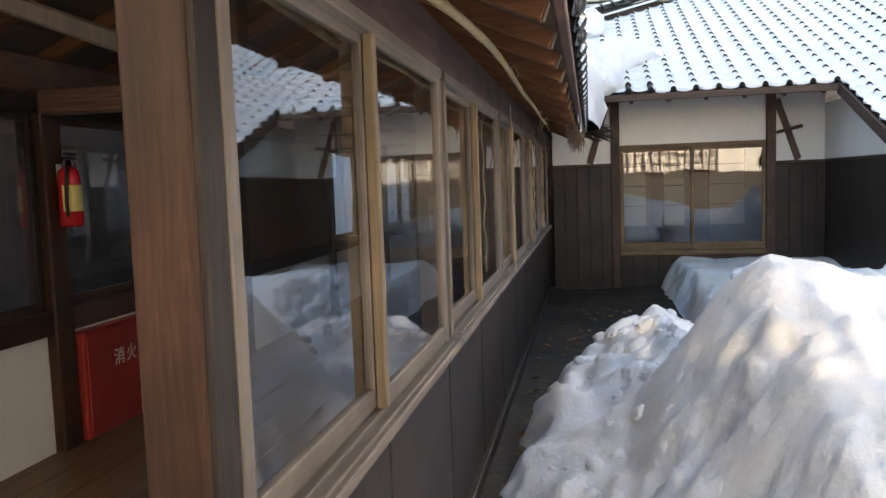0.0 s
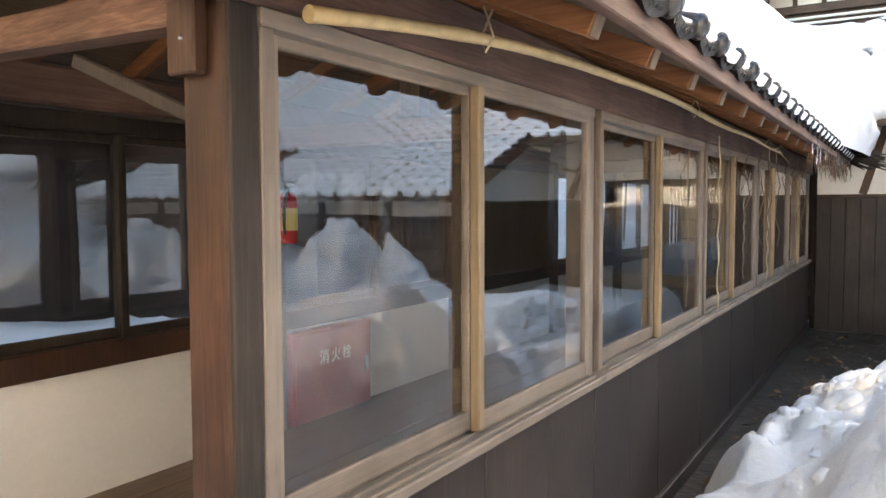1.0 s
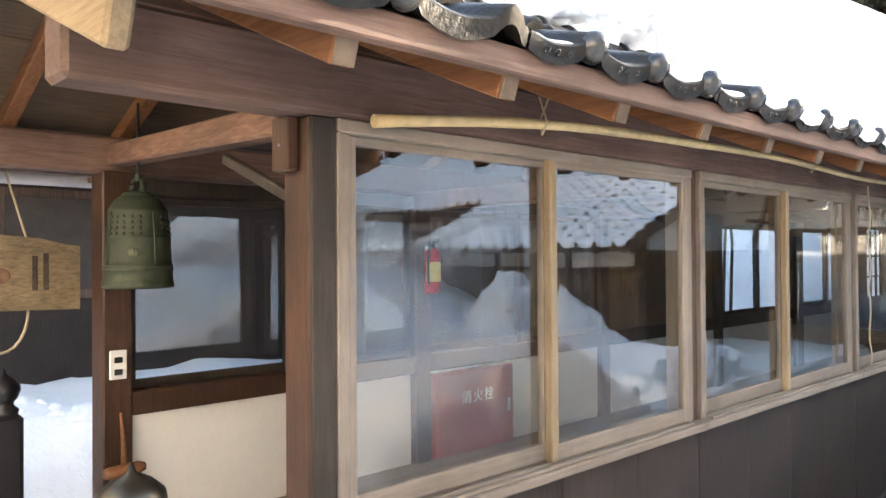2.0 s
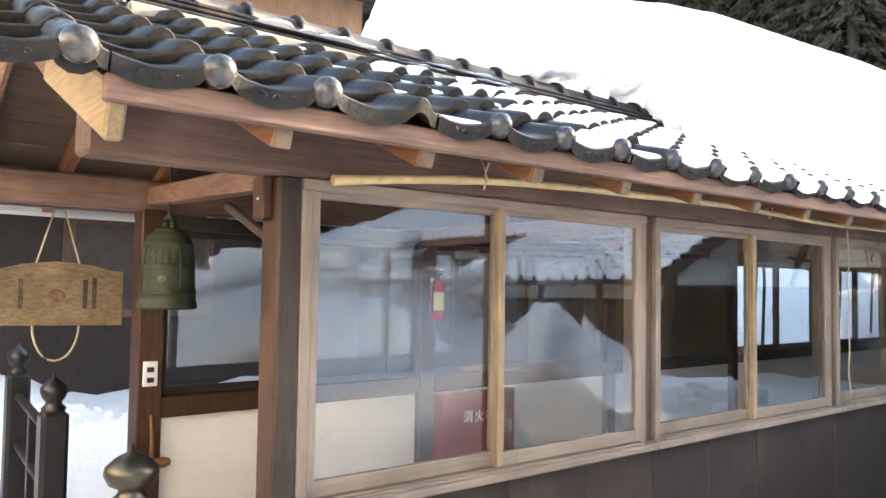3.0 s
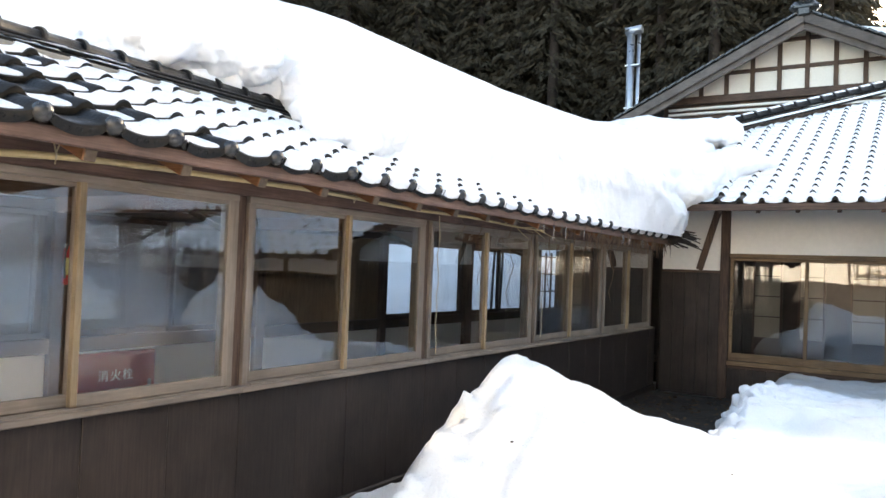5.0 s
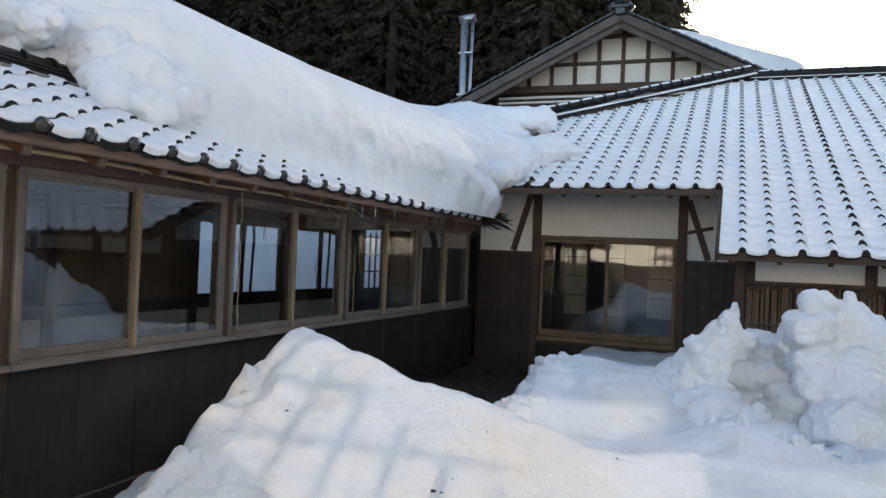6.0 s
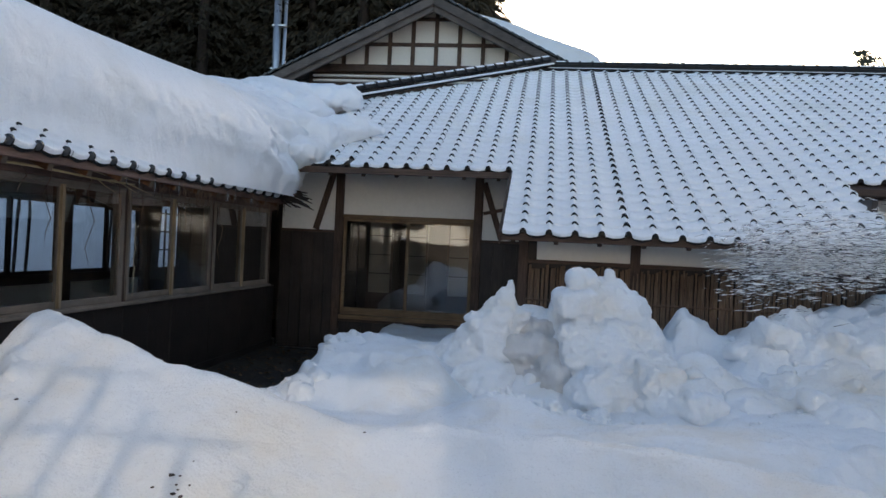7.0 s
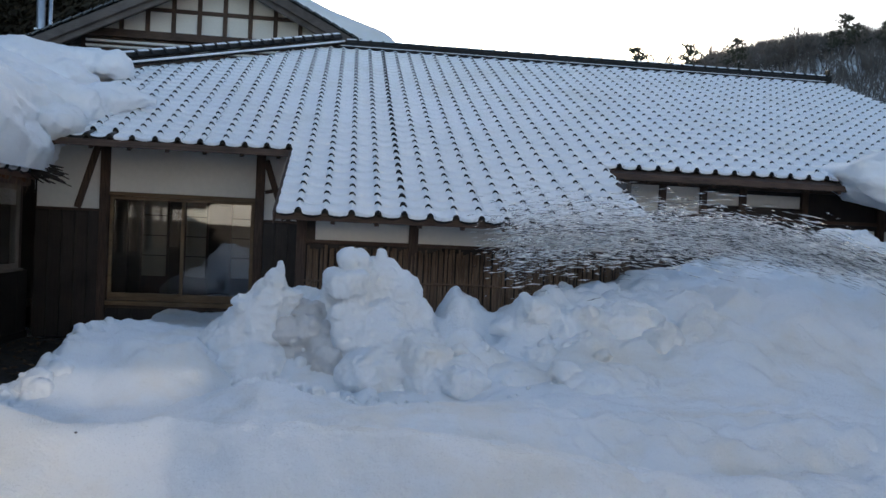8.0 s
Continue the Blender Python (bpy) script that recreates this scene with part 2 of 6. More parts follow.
class Mesh:
    """Collects vertices and faces, with a material number for each face."""

    def __init__(self):
        self.v, self.f, self.m, self.smooth = [], [], [], []

    def add(self, verts, faces, mat=0, smooth=False):
        o = len(self.v)
        self.v += [tuple(p) for p in verts]
        self.f += [tuple(i + o for i in f) for f in faces]
        self.m += [mat] * len(faces)
        self.smooth += [smooth] * len(faces)
        return self

    def box(self, lo, hi, b=0.004, mat=0):
        """A box with chamfered edges."""
        lo, hi = [min(a, c) for a, c in zip(lo, hi)], [max(a, c) for a, c in zip(lo, hi)]
        b = min(b, *[(h - l) * 0.45 for l, h in zip(lo, hi)])
        verts, idx = [], {}
        for sx in (0, 1):
            for sy in (0, 1):
                for sz in (0, 1):
                    c = [(lo[k], hi[k])[s] for k, s in enumerate((sx, sy, sz))]
                    for ax in range(3):
                        p = [c[k] if k == ax else c[k] + (b if (sx, sy, sz)[k] == 0 else -b) for k in range(3)]
                        idx[(sx, sy, sz, ax)] = len(verts)
                        verts.append(p)
        faces = []
        for ax in range(3):
            u, w = (ax + 1) % 3, (ax + 2) % 3
            for s in (0, 1):
                q = []
                for a, c in ((0, 0), (1, 0), (1, 1), (0, 1)):
                    k = [0, 0, 0]
                    k[ax], k[u], k[w] = s, a, c
                    q.append(idx[(*k, ax)])
                faces.append(q if s else q[::-1])
            for a in (0, 1):
                for c in (0, 1):
                    k0, k1 = [0, 0, 0], [0, 0, 0]
                    k0[u] = k1[u] = a
                    k0[w] = k1[w] = c
                    k1[ax] = 1
                    q = [idx[(*k0, u)], idx[(*k1, u)], idx[(*k1, w)], idx[(*k0, w)]]
                    faces.append(q if a == c else q[::-1])
        for sx in (0, 1):
            for sy in (0, 1):
                for sz in (0, 1):
                    q = [idx[(sx, sy, sz, a)] for a in range(3)]
                    faces.append(q if (sx + sy + sz) % 2 else q[::-1])
        return self.add(verts, faces, mat)

    def beam(self, p, q, w, h, up=(0, 0, 1), mat=0, b=0.004):
        """A squared timber from p to q, w wide and h high."""
        p, q = Vector(p), Vector(q)
        d = (q - p).normalized()
        side = d.cross(Vector(up)).normalized()
        top = side.cross(d)
        tmp = Mesh().box((0, -w / 2, -h / 2), ((q - p).length, w / 2, h / 2), b)
        return self.add([p + d * x + side * -y + top * z for x, y, z in tmp.v], tmp.f, mat)

    def tube(self, pts, radii, n=10, mat=0, caps=True):
        """A round bar along points; a radius for each point."""
        pts = [Vector(p) for p in pts]
        verts, faces = [], []
        for i, p in enumerate(pts):
            d = (pts[min(i + 1, len(pts) - 1)] - pts[max(i - 1, 0)]).normalized()
            a = d.orthogonal().normalized() if abs(d.z) < 0.9 else Vector((1, 0, 0))
            a = (a - d * a.dot(d)).normalized()
            c = d.cross(a)
            for k in range(n):
                g = 2 * math.pi * k / n
                verts.append(p + (a * math.cos(g) + c * math.sin(g)) * radii[i])
        for i in range(len(pts) - 1):
            for k in range(n):
                faces.append((i * n + k, i * n + (k + 1) % n, (i + 1) * n + (k + 1) % n, (i + 1) * n + k))
        self.add(verts, faces, mat, True)
        if caps:
            o = len(self.v) - len(verts)
            for ring, flip in ((range(n), True), (range(len(verts) - n, len(verts)), False)):
                r = [o + k for k in ring]
                self.f.append(tuple(r[::-1] if flip else r))
                self.m.append(mat)
                self.smooth.append(False)
        return self

    def lathe(self, centre, profile, n=24, mat=0):
        """A turned shape: profile of (radius, height)."""
        cx, cy, cz = centre
        verts = [(cx + r * math.cos(2 * math.pi * k / n), cy + r * math.sin(2 * math.pi * k / n), cz + z) for r, z in profile for k in range(n)]
        faces = [(i * n + k, i * n + (k + 1) % n, (i + 1) * n + (k + 1) % n, (i + 1) * n + k) for i in range(len(profile) - 1) for k in range(n)]
        return self.add(verts, faces, mat, True)

    def grid(self, rows, mat=0, smooth=True, flip=False):
        """A sheet through rows of points of equal length."""
        n = len(rows[0])
        verts = [p for r in rows for p in r]
        faces = [(i * n + k, i * n + k + 1, (i + 1) * n + k + 1, (i + 1) * n + k) for i in range(len(rows) - 1) for k in range(n - 1)]
        return self.add(verts, [f[::-1] for f in faces] if flip else faces, mat, smooth)

    def data(self, name, mats):
        me = bpy.data.meshes.new(name)
        me.from_pydata(self.v, [], self.f)
        for m in mats if isinstance(mats, (list, tuple)) else [mats]:
            me.materials.append(m)
        me.polygons.foreach_set("material_index", self.m)
        me.polygons.foreach_set("use_smooth", self.smooth)
        me.update()
        return me


def thing(name, at, label, category, group="", kind=""):
    """An Empty at the base of a thing, to which its parts are tied."""
    ob = new(name)
    ob.empty_display_size = 0.1
    ob.matrix_basis = Matrix.Translation(at)
    return tagged(ob, label, category, group, kind)


def part(name, shape, mats, parent, label=""):
    ob = new(name, shape.data(name, mats))
    ob.parent = parent
    root = parent
    while root.parent is not None:
        root = root.parent
    if parent is root:
        ob.matrix_parent_inverse = root.matrix_basis.inverted()
    return tagged(ob, label)


def single(name, shape, mats, label="", category="", group="", kind=""):
    return tagged(new(name, shape.data(name, mats)), label, category, group, kind)


def pane(lo, hi, parent, label=""):
    ob = part("pane", Mesh().box(lo, hi, 0.0005), GLASS, parent, label)
    ob.visible_shadow = False
    return ob


# smooth value noise on a lattice, for snow and hills
PERM = np.random.RandomState(7).permutation(512)
VALS = np.random.RandomState(8).rand(512) * 2 - 1


def vnoise(x, y, z=0.0):
    x, y, z = np.broadcast_arrays(np.asarray(x, float), np.asarray(y, float), np.asarray(z, float))
    xi, yi, zi = np.floor(x).astype(int), np.floor(y).astype(int), np.floor(z).astype(int)
    fx, fy, fz = x - xi, y - yi, z - zi
    fx, fy, fz = fx * fx * (3 - 2 * fx), fy * fy * (3 - 2 * fy), fz * fz * (3 - 2 * fz)

    def at(a, b, c):
        return VALS[PERM[(PERM[(PERM[(xi + a) % 512] + yi + b) % 512] + zi + c) % 512]]

    def plane(c):
        return (at(0, 0, c) * (1 - fx) + at(1, 0, c) * fx) * (1 - fy) + (at(0, 1, c) * (1 - fx) + at(1, 1, c) * fx) * fy

    return plane(0) * (1 - fz) + plane(1) * fz


def fbm(x, y, z=0.0, octaves=4, gain=0.5):
    total, amp, f = 0.0, 1.0, 1.0
    for _ in range(octaves):
        total = total + amp * vnoise(np.asarray(x) * f + 17.3 * f, np.asarray(y) * f + 5.1, np.asarray(z) * f)
        amp, f = amp * gain, f * 2.03
    return total


def clods(x, y, seed=0):
    """Rounded bumps on scattered centres: 1 in the middle of a clod, 0 at its rim."""
    x, y = np.asarray(x, float), np.asarray(y, float)
    xi, yi = np.floor(x).astype(int), np.floor(y).astype(int)
    best = np.full(x.shape, 9.0)
    for a in (-1, 0, 1):
        for b in (-1, 0, 1):
            g = PERM[(PERM[(xi + a + seed) % 512] + yi + b) % 512]
            px, py = xi + a + 0.5 + 0.5 * VALS[g], yi + b + 0.5 + 0.5 * VALS[(g + 101) % 512]
            best = np.minimum(best, (x - px) ** 2 + (y - py) ** 2)
    return np.clip(1 - best * 1.4, 0, 1)


def step(v, a, b):
    t = np.clip((np.asarray(v, float) - a) / (b - a), 0, 1)
    return t * t * (3 - 2 * t)
# ---- ground and snow ----
SLOPE = 0.43
ROOF_C = math.sqrt(1 + SLOPE * SLOPE)


def corridor_roof(x):
    """Height of the corridor roof's tiles."""
    return 2.03 + SLOPE * (0.43 - x) if x > -0.88 else 2.03 + SLOPE * (0.43 + 0.88 * 2 + x)


def house_roof(y):
    """Height of the house roof's tiles on the yard side."""
    return 2.43 + SLOPE * (y - 8.3)


def far_ground(x, y):
    """Snow-covered land outside the yard, rising into hills."""
    west = 1.7 * step(-x, 2.2, 6.5) * step(y, 7.5, 14.0) + (0.45 + 0.17 * step(y, 4.0, 6.0) + 0.20 * step(1.4 - y, 0.0, 1.0)) * step(-x, 2.1, 3.2)
    hill = 18 * step(np.hypot(x - 4, y - 4), 34, 100) * (0.35 + 0.9 * step(x, -10, 55) + 0.10 * step(x, 38, 60))
    hill = hill + 7 * step(np.hypot(x - 4, y - 4), 60, 170) * step(x, 20, 60)
    bank = 1.1 * step(x, 10, 16) * step(24 - np.abs(y - 2), 0, 20)
    inside = step(np.maximum(np.abs(x - 4) - 6.0, np.abs(y - 6) - 6.5), -0.5, 1.2)
    keep = np.where(x < -1.9, 1.0, inside)
    rough = 0.13 * fbm(x * 1.1, y * 1.1, 0, 4)
    return -0.03 + keep * (west + bank + rough * step(np.abs(x - 1) + np.abs(y - 3), 2, 6)) + hill


def sheet(xs, ys, height):
    gx, gy = np.meshgrid(xs, ys)
    gz = height(gx, gy)
    n = len(xs)
    pts = np.stack([gx, gy, gz], -1).reshape(-1, 3)
    i, k = np.meshgrid(np.arange(len(ys) - 1), np.arange(n - 1), indexing="ij")
    a = (i * n + k).ravel()
    faces = np.stack([a, a + 1, a + n + 1, a + n], -1)
    return pts, faces


def sheet_object(name, pts, faces, mat, label, category, kind):
    me = bpy.data.meshes.new(name)
    me.from_pydata(pts.tolist(), [], faces.tolist())
    me.materials.append(mat)
    me.polygons.foreach_set("use_smooth", [True] * len(faces))
    return tagged(new(name, me), label, category, kind=kind)


xs = np.concatenate([np.linspace(-260, -14, 50), np.linspace(-13.6, 18, 110), np.linspace(19, 300, 60)])
ys = np.concatenate([np.linspace(-120, -10, 24), np.linspace(-9.6, 20, 100), np.linspace(21, 300, 60)])
sheet_object("ground", *sheet(xs, ys, far_ground), SNOW, "snow-covered ground rising to wooded hills", "ground", "structure")

single("ditch_floor", Mesh().grid([[(x, y, 0.012 + 0.012 * math.sin(3 * x + 5 * y)) for x in (-1.7, -0.5, 0.1, 0.4, 0.7 * reach, 1.35 * reach)] for y in np.linspace(0.3, 9.5, 46) for reach in (float(np.clip(0.55 + 0.16 * (y - 0.3) + 0.1 * math.sin(5 * y), 0.5, 1.05)),)]), SOIL,
       "wet dark soil below the corridor wall", "soil", kind="structure")

# ridge of the near pile: height along x
RIDGE_X = [0.0, 0.3, 0.62, 0.75, 0.89, 1.02, 1.13, 1.20, 1.26, 1.33, 1.43, 1.60, 1.72, 1.99, 2.22, 2.39, 2.70, 3.06, 3.4, 4.0, 4.5, 5.0, 5.6]
RIDGE_Z = [0.12, 0.20, 0.37, 0.50, 0.67, 0.88, 1.02, 1.095, 1.115, 1.10, 1.075, 1.015, 1.01, 0.925, 0.905, 0.865, 0.76, 0.71, 0.70, 0.70, 0.68, 0.60, 0.50]
# how far back the crest lies along x
CREST_X = [0.0, 0.6, 0.9, 1.13, 1.26, 1.5, 2.0, 3.0]
CREST_Y = [2.85, 2.85, 2.78, 2.65, 2.58, 2.50, 2.42, 2.36]


def yard_snow(x, y):
    wx = x + 0.10 * fbm(x * 1.7, y * 1.7, 3, 3)
    wy = y + 0.10 * fbm(x * 1.7, y * 1.7, 9, 3)
    # level snow, rising to the east and to the house
    h = 0.30 + 0.05 * fbm(x * 0.8, y * 0.8, 1, 3)
    h = h + 0.06 * step(wy, 5.5, 8.0)
    h = h + 0.22 * step(wx, 2.8, 4.2) * step(5.2 - wy, 0, 2.0)
    h = h + 0.54 * step(wx, 4.4, 6.1) * step(wy, 3.9, 6.0)
    h = h + 0.26 * np.maximum(0, wx - 5.9) * step(wy, 4.0, 6.6) * step(11 - wx, 0, 2.5)
    h = h - 0.42 * step(wx, 6.2, 7.4) * step(wy, 7.0, 8.6)
    # flat-topped mass beside the heap, steep to the ditch
    h = h + (0.60 - h) * step(wx, 1.66, 1.88) * step(3.2 - wx, 0, 0.5) * step(wy, 4.5, 5.1) * step(7.0 - wy, 0, 0.8)
    # near pile
    wx2 = x + 0.25 * (wx - x)
    top = np.interp(wx2, RIDGE_X, RIDGE_Z)
    crest = np.interp(x, CREST_X, CREST_Y) + 0.3 * (wy - y)
    soft = np.sqrt((wy - crest) ** 2 + 0.05 ** 2) - 0.05
    front = top - 0.54 * soft ** 1.06 * (0.62 + 0.38 * step(x, 0.5, 1.2))
    back = top - 0.66 * soft * (1 - 0.62 * step(wx, 2.4, 3.4))
    pile = np.where(wy < crest, front, back)
    h = np.where(wy < crest, np.minimum(pile, 2.0), np.maximum(h * step(wy, 2.5, 3.5), pile))
    # lower mound between the pile and the corridor wall
    mound = (0.53 - 0.50 * np.maximum(0, 0.95 - wx) - 0.30 * np.maximum(0, wx - 1.1)) * step(1.25 - np.abs(wy - 3.9), 0, 0.85)
    h = np.maximum(h, mound)
    # broken heaps in the middle of the yard
    for cx, cy, cz, rx, ry in ((3.5, 5.9, 0.80, 0.45, 0.45), (4.2, 5.9, 0.95, 0.5, 0.45), (4.8, 5.3, 0.70, 0.45, 0.45), (5.55, 5.85, 0.98, 0.30, 0.35), (3.15, 5.95, 0.74, 0.30, 0.4), (4.95, 6.25, 0.92, 0.40, 0.35)):
        d = np.sqrt(((wx - cx) / rx) ** 2 + ((wy - cy) / ry) ** 2)
        h = np.maximum(h, h + (cz - h) * (1 - 0.55 * np.minimum(d, 1.2)) * step(1.75 - d, 0, 1.15))
    # open field rising to a broken crust before the heaps, with a hollow behind it
    lip = np.interp(x, [2.7, 3.1, 3.45, 3.75, 4.06, 4.5, 5.0], [0.30, 0.46, 0.56, 0.47, 0.41, 0.37, 0.36])
    edge = 4.22 + 0.05 * np.sin(wx * 5.0) + 0.04 * fbm(x * 9, y * 2, 77, 2)
    rise = step(y, 2.9, 4.1) * step(edge + 0.10 - y, 0, 0.10)
    h = h + np.maximum(0, lip - h) * rise
    h = h - 0.14 * np.exp(-((wy - edge - 0.38) / 0.22) ** 2) * step(wx, 3.0, 3.4) * step(5.0 - wx, 0, 0.4)
    # lumps
    lumpy = 0.25 + 0.75 * step(h, 0.5, 0.95) * step(wy, 3.6, 4.6)
    h = h + lumpy * (0.055 * fbm(x * 5.0, y * 5.0, 2, 3) + 0.05 * np.abs(fbm(x * 3.1, y * 3.1, 6, 2)))
    crumbly = step(h, 0.45, 0.8) * step(wy, 4.3, 5.0) * step(7.2 - wy, 0, 1.0) * (0.35 + 0.65 * step(fbm(x, y, 11, 2), -0.4, 0.3)) + 0.9 * step(1.25 - wx, 0, 0.35) * step(h, 0.15, 0.35) * step(wy, 3.0, 3.3) + 0.10
    h = h + crumbly * (0.10 * clods(wx * 3.2, wy * 3.2) + 0.055 * clods(x * 7.5, y * 7.5, 9) + 0.02 * clods(x * 17, y * 17, 33) - 0.05)
    # flank of the near pile: old furrows down the slope, rounded lumps at its foot and scooped hollows
    flank = step(1.75 - x, 0, 0.7) * (1 - 0.85 * step(y, 2.05, 2.6)) * step(3.0 - y, 0, 0.25) * step(y, 0.9, 1.5)
    foot = step(0.95 - x, 0, 0.6)
    furrow = np.abs(fbm(x * 4.6 + 0.8 * y, y * 1.5, 81, 3, 0.55))
    lump = np.abs(fbm(x * 5.5, y * 5.5, 83, 3, 0.5))
    h = h + flank * (0.025 * (furrow - 0.22) + (0.075 + 0.05 * foot) * (lump - 0.2) + 0.075 * (np.abs(fbm(x * 10, y * 9, 84, 3, 0.6)) - 0.2) + 0.035 * fbm(x * 15, y * 14, 86, 2, 0.6) - 0.07 * clods(x * 2.6, y * 2.2, 85) ** 3 * (1 - 0.5 * foot))
    # trodden dimples in the foreground
    h = h - 0.075 * clods(x * 5.5, y * 5.5, 50) ** 4 * step(x, 4.6, 5.4) * step(4.3 - y, 0, 0.8) * step(y, 0.8, 1.4)
    # trodden and frozen grain of the open snow
    h = h + 0.010 * fbm(x * 8, y * 8, 70, 3, 0.6) + 0.012 * np.abs(fbm(x * 2.7, y * 2.7, 71, 3))
    # ragged edge along the ditch beside the corridor
    border = np.interp(y, [0.0, 1.5, 2.2, 2.45, 2.8, 3.2, 4.0, 4.6, 5.2, 6.0, 7.8, 9.5], [0.6, 0.45, 0.06, 0.0, 0.05, 0.14, 0.22, 0.65, 1.32, 1.5, 1.45, 1.4]) + 0.10 * fbm(x * 3, y * 3.3, 4, 3)
    h = h * step(x - border, -0.05, 0.22) - 0.06 * (1 - step(x - border, -0.05, 0.1))
    return h


def yard_heights(gx, gy):
    h = yard_snow(gx, gy)
    rim = step(gy, -0.6, 0.5) * step(11.6 - gx, 0, 2.2)
    return h * rim - 0.08 * (1 - rim)


xs = np.concatenate([np.arange(0.0, 5.4, 0.028), np.arange(5.4, 11.7, 0.05)])
ys = np.concatenate([np.arange(-0.6, 1.0, 0.05), np.arange(1.0, 6.6, 0.028), np.arange(6.6, 9.6, 0.06)])
pts, faces = sheet(xs, ys, yard_heights)
# shift sideways so that steep faces bulge
amount = 0.03 * step(pts[:, 2], 0.4, 0.9) * step(pts[:, 1], 3.6, 4.8)
pts[:, 0] += amount * fbm(pts[:, 0] * 4, pts[:, 1] * 4, pts[:, 2] * 4, 3)
pts[:, 1] += amount * 1.4 * fbm(pts[:, 0] * 4, pts[:, 1] * 4, pts[:, 2] * 4 + 30, 3)
sheet_object("snow_heap", pts, faces, SNOW_OLD, "shovelled snow heaped in ridges and broken lumps over the yard", "snow", "stuff")


def clod(name, at, size, seed, label, mat=SNOW, cut=0.5):
    """A broken block of packed snow."""
    bm = bmesh.new()
    bmesh.ops.create_icosphere(bm, subdivisions=4, radius=1.0)
    co = np.array([v.co[:] for v in bm.verts])
    blocky = np.sign(co) * np.abs(co) ** cut
    blocky /= np.maximum(1e-6, np.max(np.abs(blocky)))
    bulge = 1 + 0.22 * fbm(co[:, 0] * 1.4 + seed, co[:, 1] * 1.4, co[:, 2] * 1.4, 4) + 0.05 * fbm(co[:, 0] * 6 + seed, co[:, 1] * 6, co[:, 2] * 6, 2)
    co = blocky * bulge[:, None] * np.array(size)
    for v, c in zip(bm.verts, co):
        v.co = c
    me = bpy.data.meshes.new(name)
    bm.to_mesh(me)
    bm.free()
    me.materials.append(mat)
    me.polygons.foreach_set("use_smooth", [True] * len(me.polygons))
    ob = tagged(new(name, me), label, "snow")
    ob.matrix_basis = pose(*at, 11 * math.sin(seed), 9 * math.cos(seed * 1.7), 40 * math.sin(seed * 2.3))
    ob["group"] = "lumps of shovelled snow"
    return ob




def rubble(name, blobs, blocks, loose, voxel, seed, label, mat=SNOW_OLD, rough=1.0, melt=4, crag=0.0):
    """Shovelled lumps pressed together: rounded cores and broken blocks melted into one skin."""
    r = np.random.RandomState(seed)
    sh = Mesh()
    bm = bmesh.new()
    bmesh.ops.create_icosphere(bm, subdivisions=3, radius=1.0)
    unit = [v.co.copy() for v in bm.verts]
    tris = [tuple(v.index for v in f.verts) for f in bm.faces]
    bm.free()
    for cx, cy, cz, rx, ry, rz in blobs:
        sh.add([(cx + p.x * rx, cy + p.y * ry, cz + p.z * rz) for p in unit], tris)
    spots = [(Vector(c), Vector(h), Euler([radians(a) for a in rot])) for c, h, rot in blocks]
    for _ in range(loose):
        cx, cy, cz, rx, ry, rz = blobs[r.randint(len(blobs))]
        a, e = r.uniform(-math.pi, 0.4), r.uniform(-0.1, 1.3)
        c = Vector((cx + rx * 0.95 * math.cos(a) * math.cos(e), cy + ry * 0.95 * math.sin(a) * math.cos(e), cz + rz * 0.95 * math.sin(e)))
        k = r.uniform(0.05, 0.13)
        spots.append((c, Vector((k * r.uniform(0.7, 1.5), k * r.uniform(0.7, 1.3), k * r.uniform(0.5, 1.0))), Euler(r.uniform(-1.2, 1.2, 3))))
    for c, h, rot in spots:
        box = Mesh().box(tuple(-h), tuple(h), 0.3 * min(h))
        m = rot.to_matrix()
        sh.add([c + m @ Vector(p) for p in box.v], box.f)
    ob = single(name, sh, SNOW, label, "snow", kind="stuff")
    mod = ob.modifiers.new("skin", "REMESH")
    mod.mode, mod.voxel_size = "VOXEL", voxel
    soft = ob.modifiers.new("melt", "SMOOTH")
    soft.factor, soft.iterations = 0.5, melt
    me = bpy.data.meshes.new_from_object(ob.evaluated_get(bpy.context.evaluated_depsgraph_get()))
    ob.modifiers.clear()
    n = len(me.vertices)
    co, no = np.empty(n * 3), np.empty(n * 3)
    me.vertices.foreach_get("co", co)
    me.vertices.foreach_get("normal", no)
    co, no = co.reshape(-1, 3), no.reshape(-1, 3)
    push = rough * 0.036 * fbm(co[:, 0] * 3.4, co[:, 1] * 3.4, co[:, 2] * 3.4, 3) + 0.014 * fbm(co[:, 0] * 13, co[:, 1] * 13, co[:, 2] * 13, 4, 0.6)
    push = push + crag * (0.16 * (np.abs(fbm(co[:, 0] * 3.6, co[:, 1] * 3.6, co[:, 2] * 4.4 + 9, 3, 0.5)) - 0.2) + 0.07 * (np.abs(fbm(co[:, 0] * 11, co[:, 1] * 11, co[:, 2] * 13 + 5, 3, 0.55)) - 0.2))
    co = co + no * push[:, None]
    me.vertices.foreach_set("co", co.ravel())
    me.materials.clear()
    me.materials.append(mat)
    me.polygons.foreach_set("use_smooth", [True] * len(me.polygons))
    me.update()
    ob.data = me
    return ob


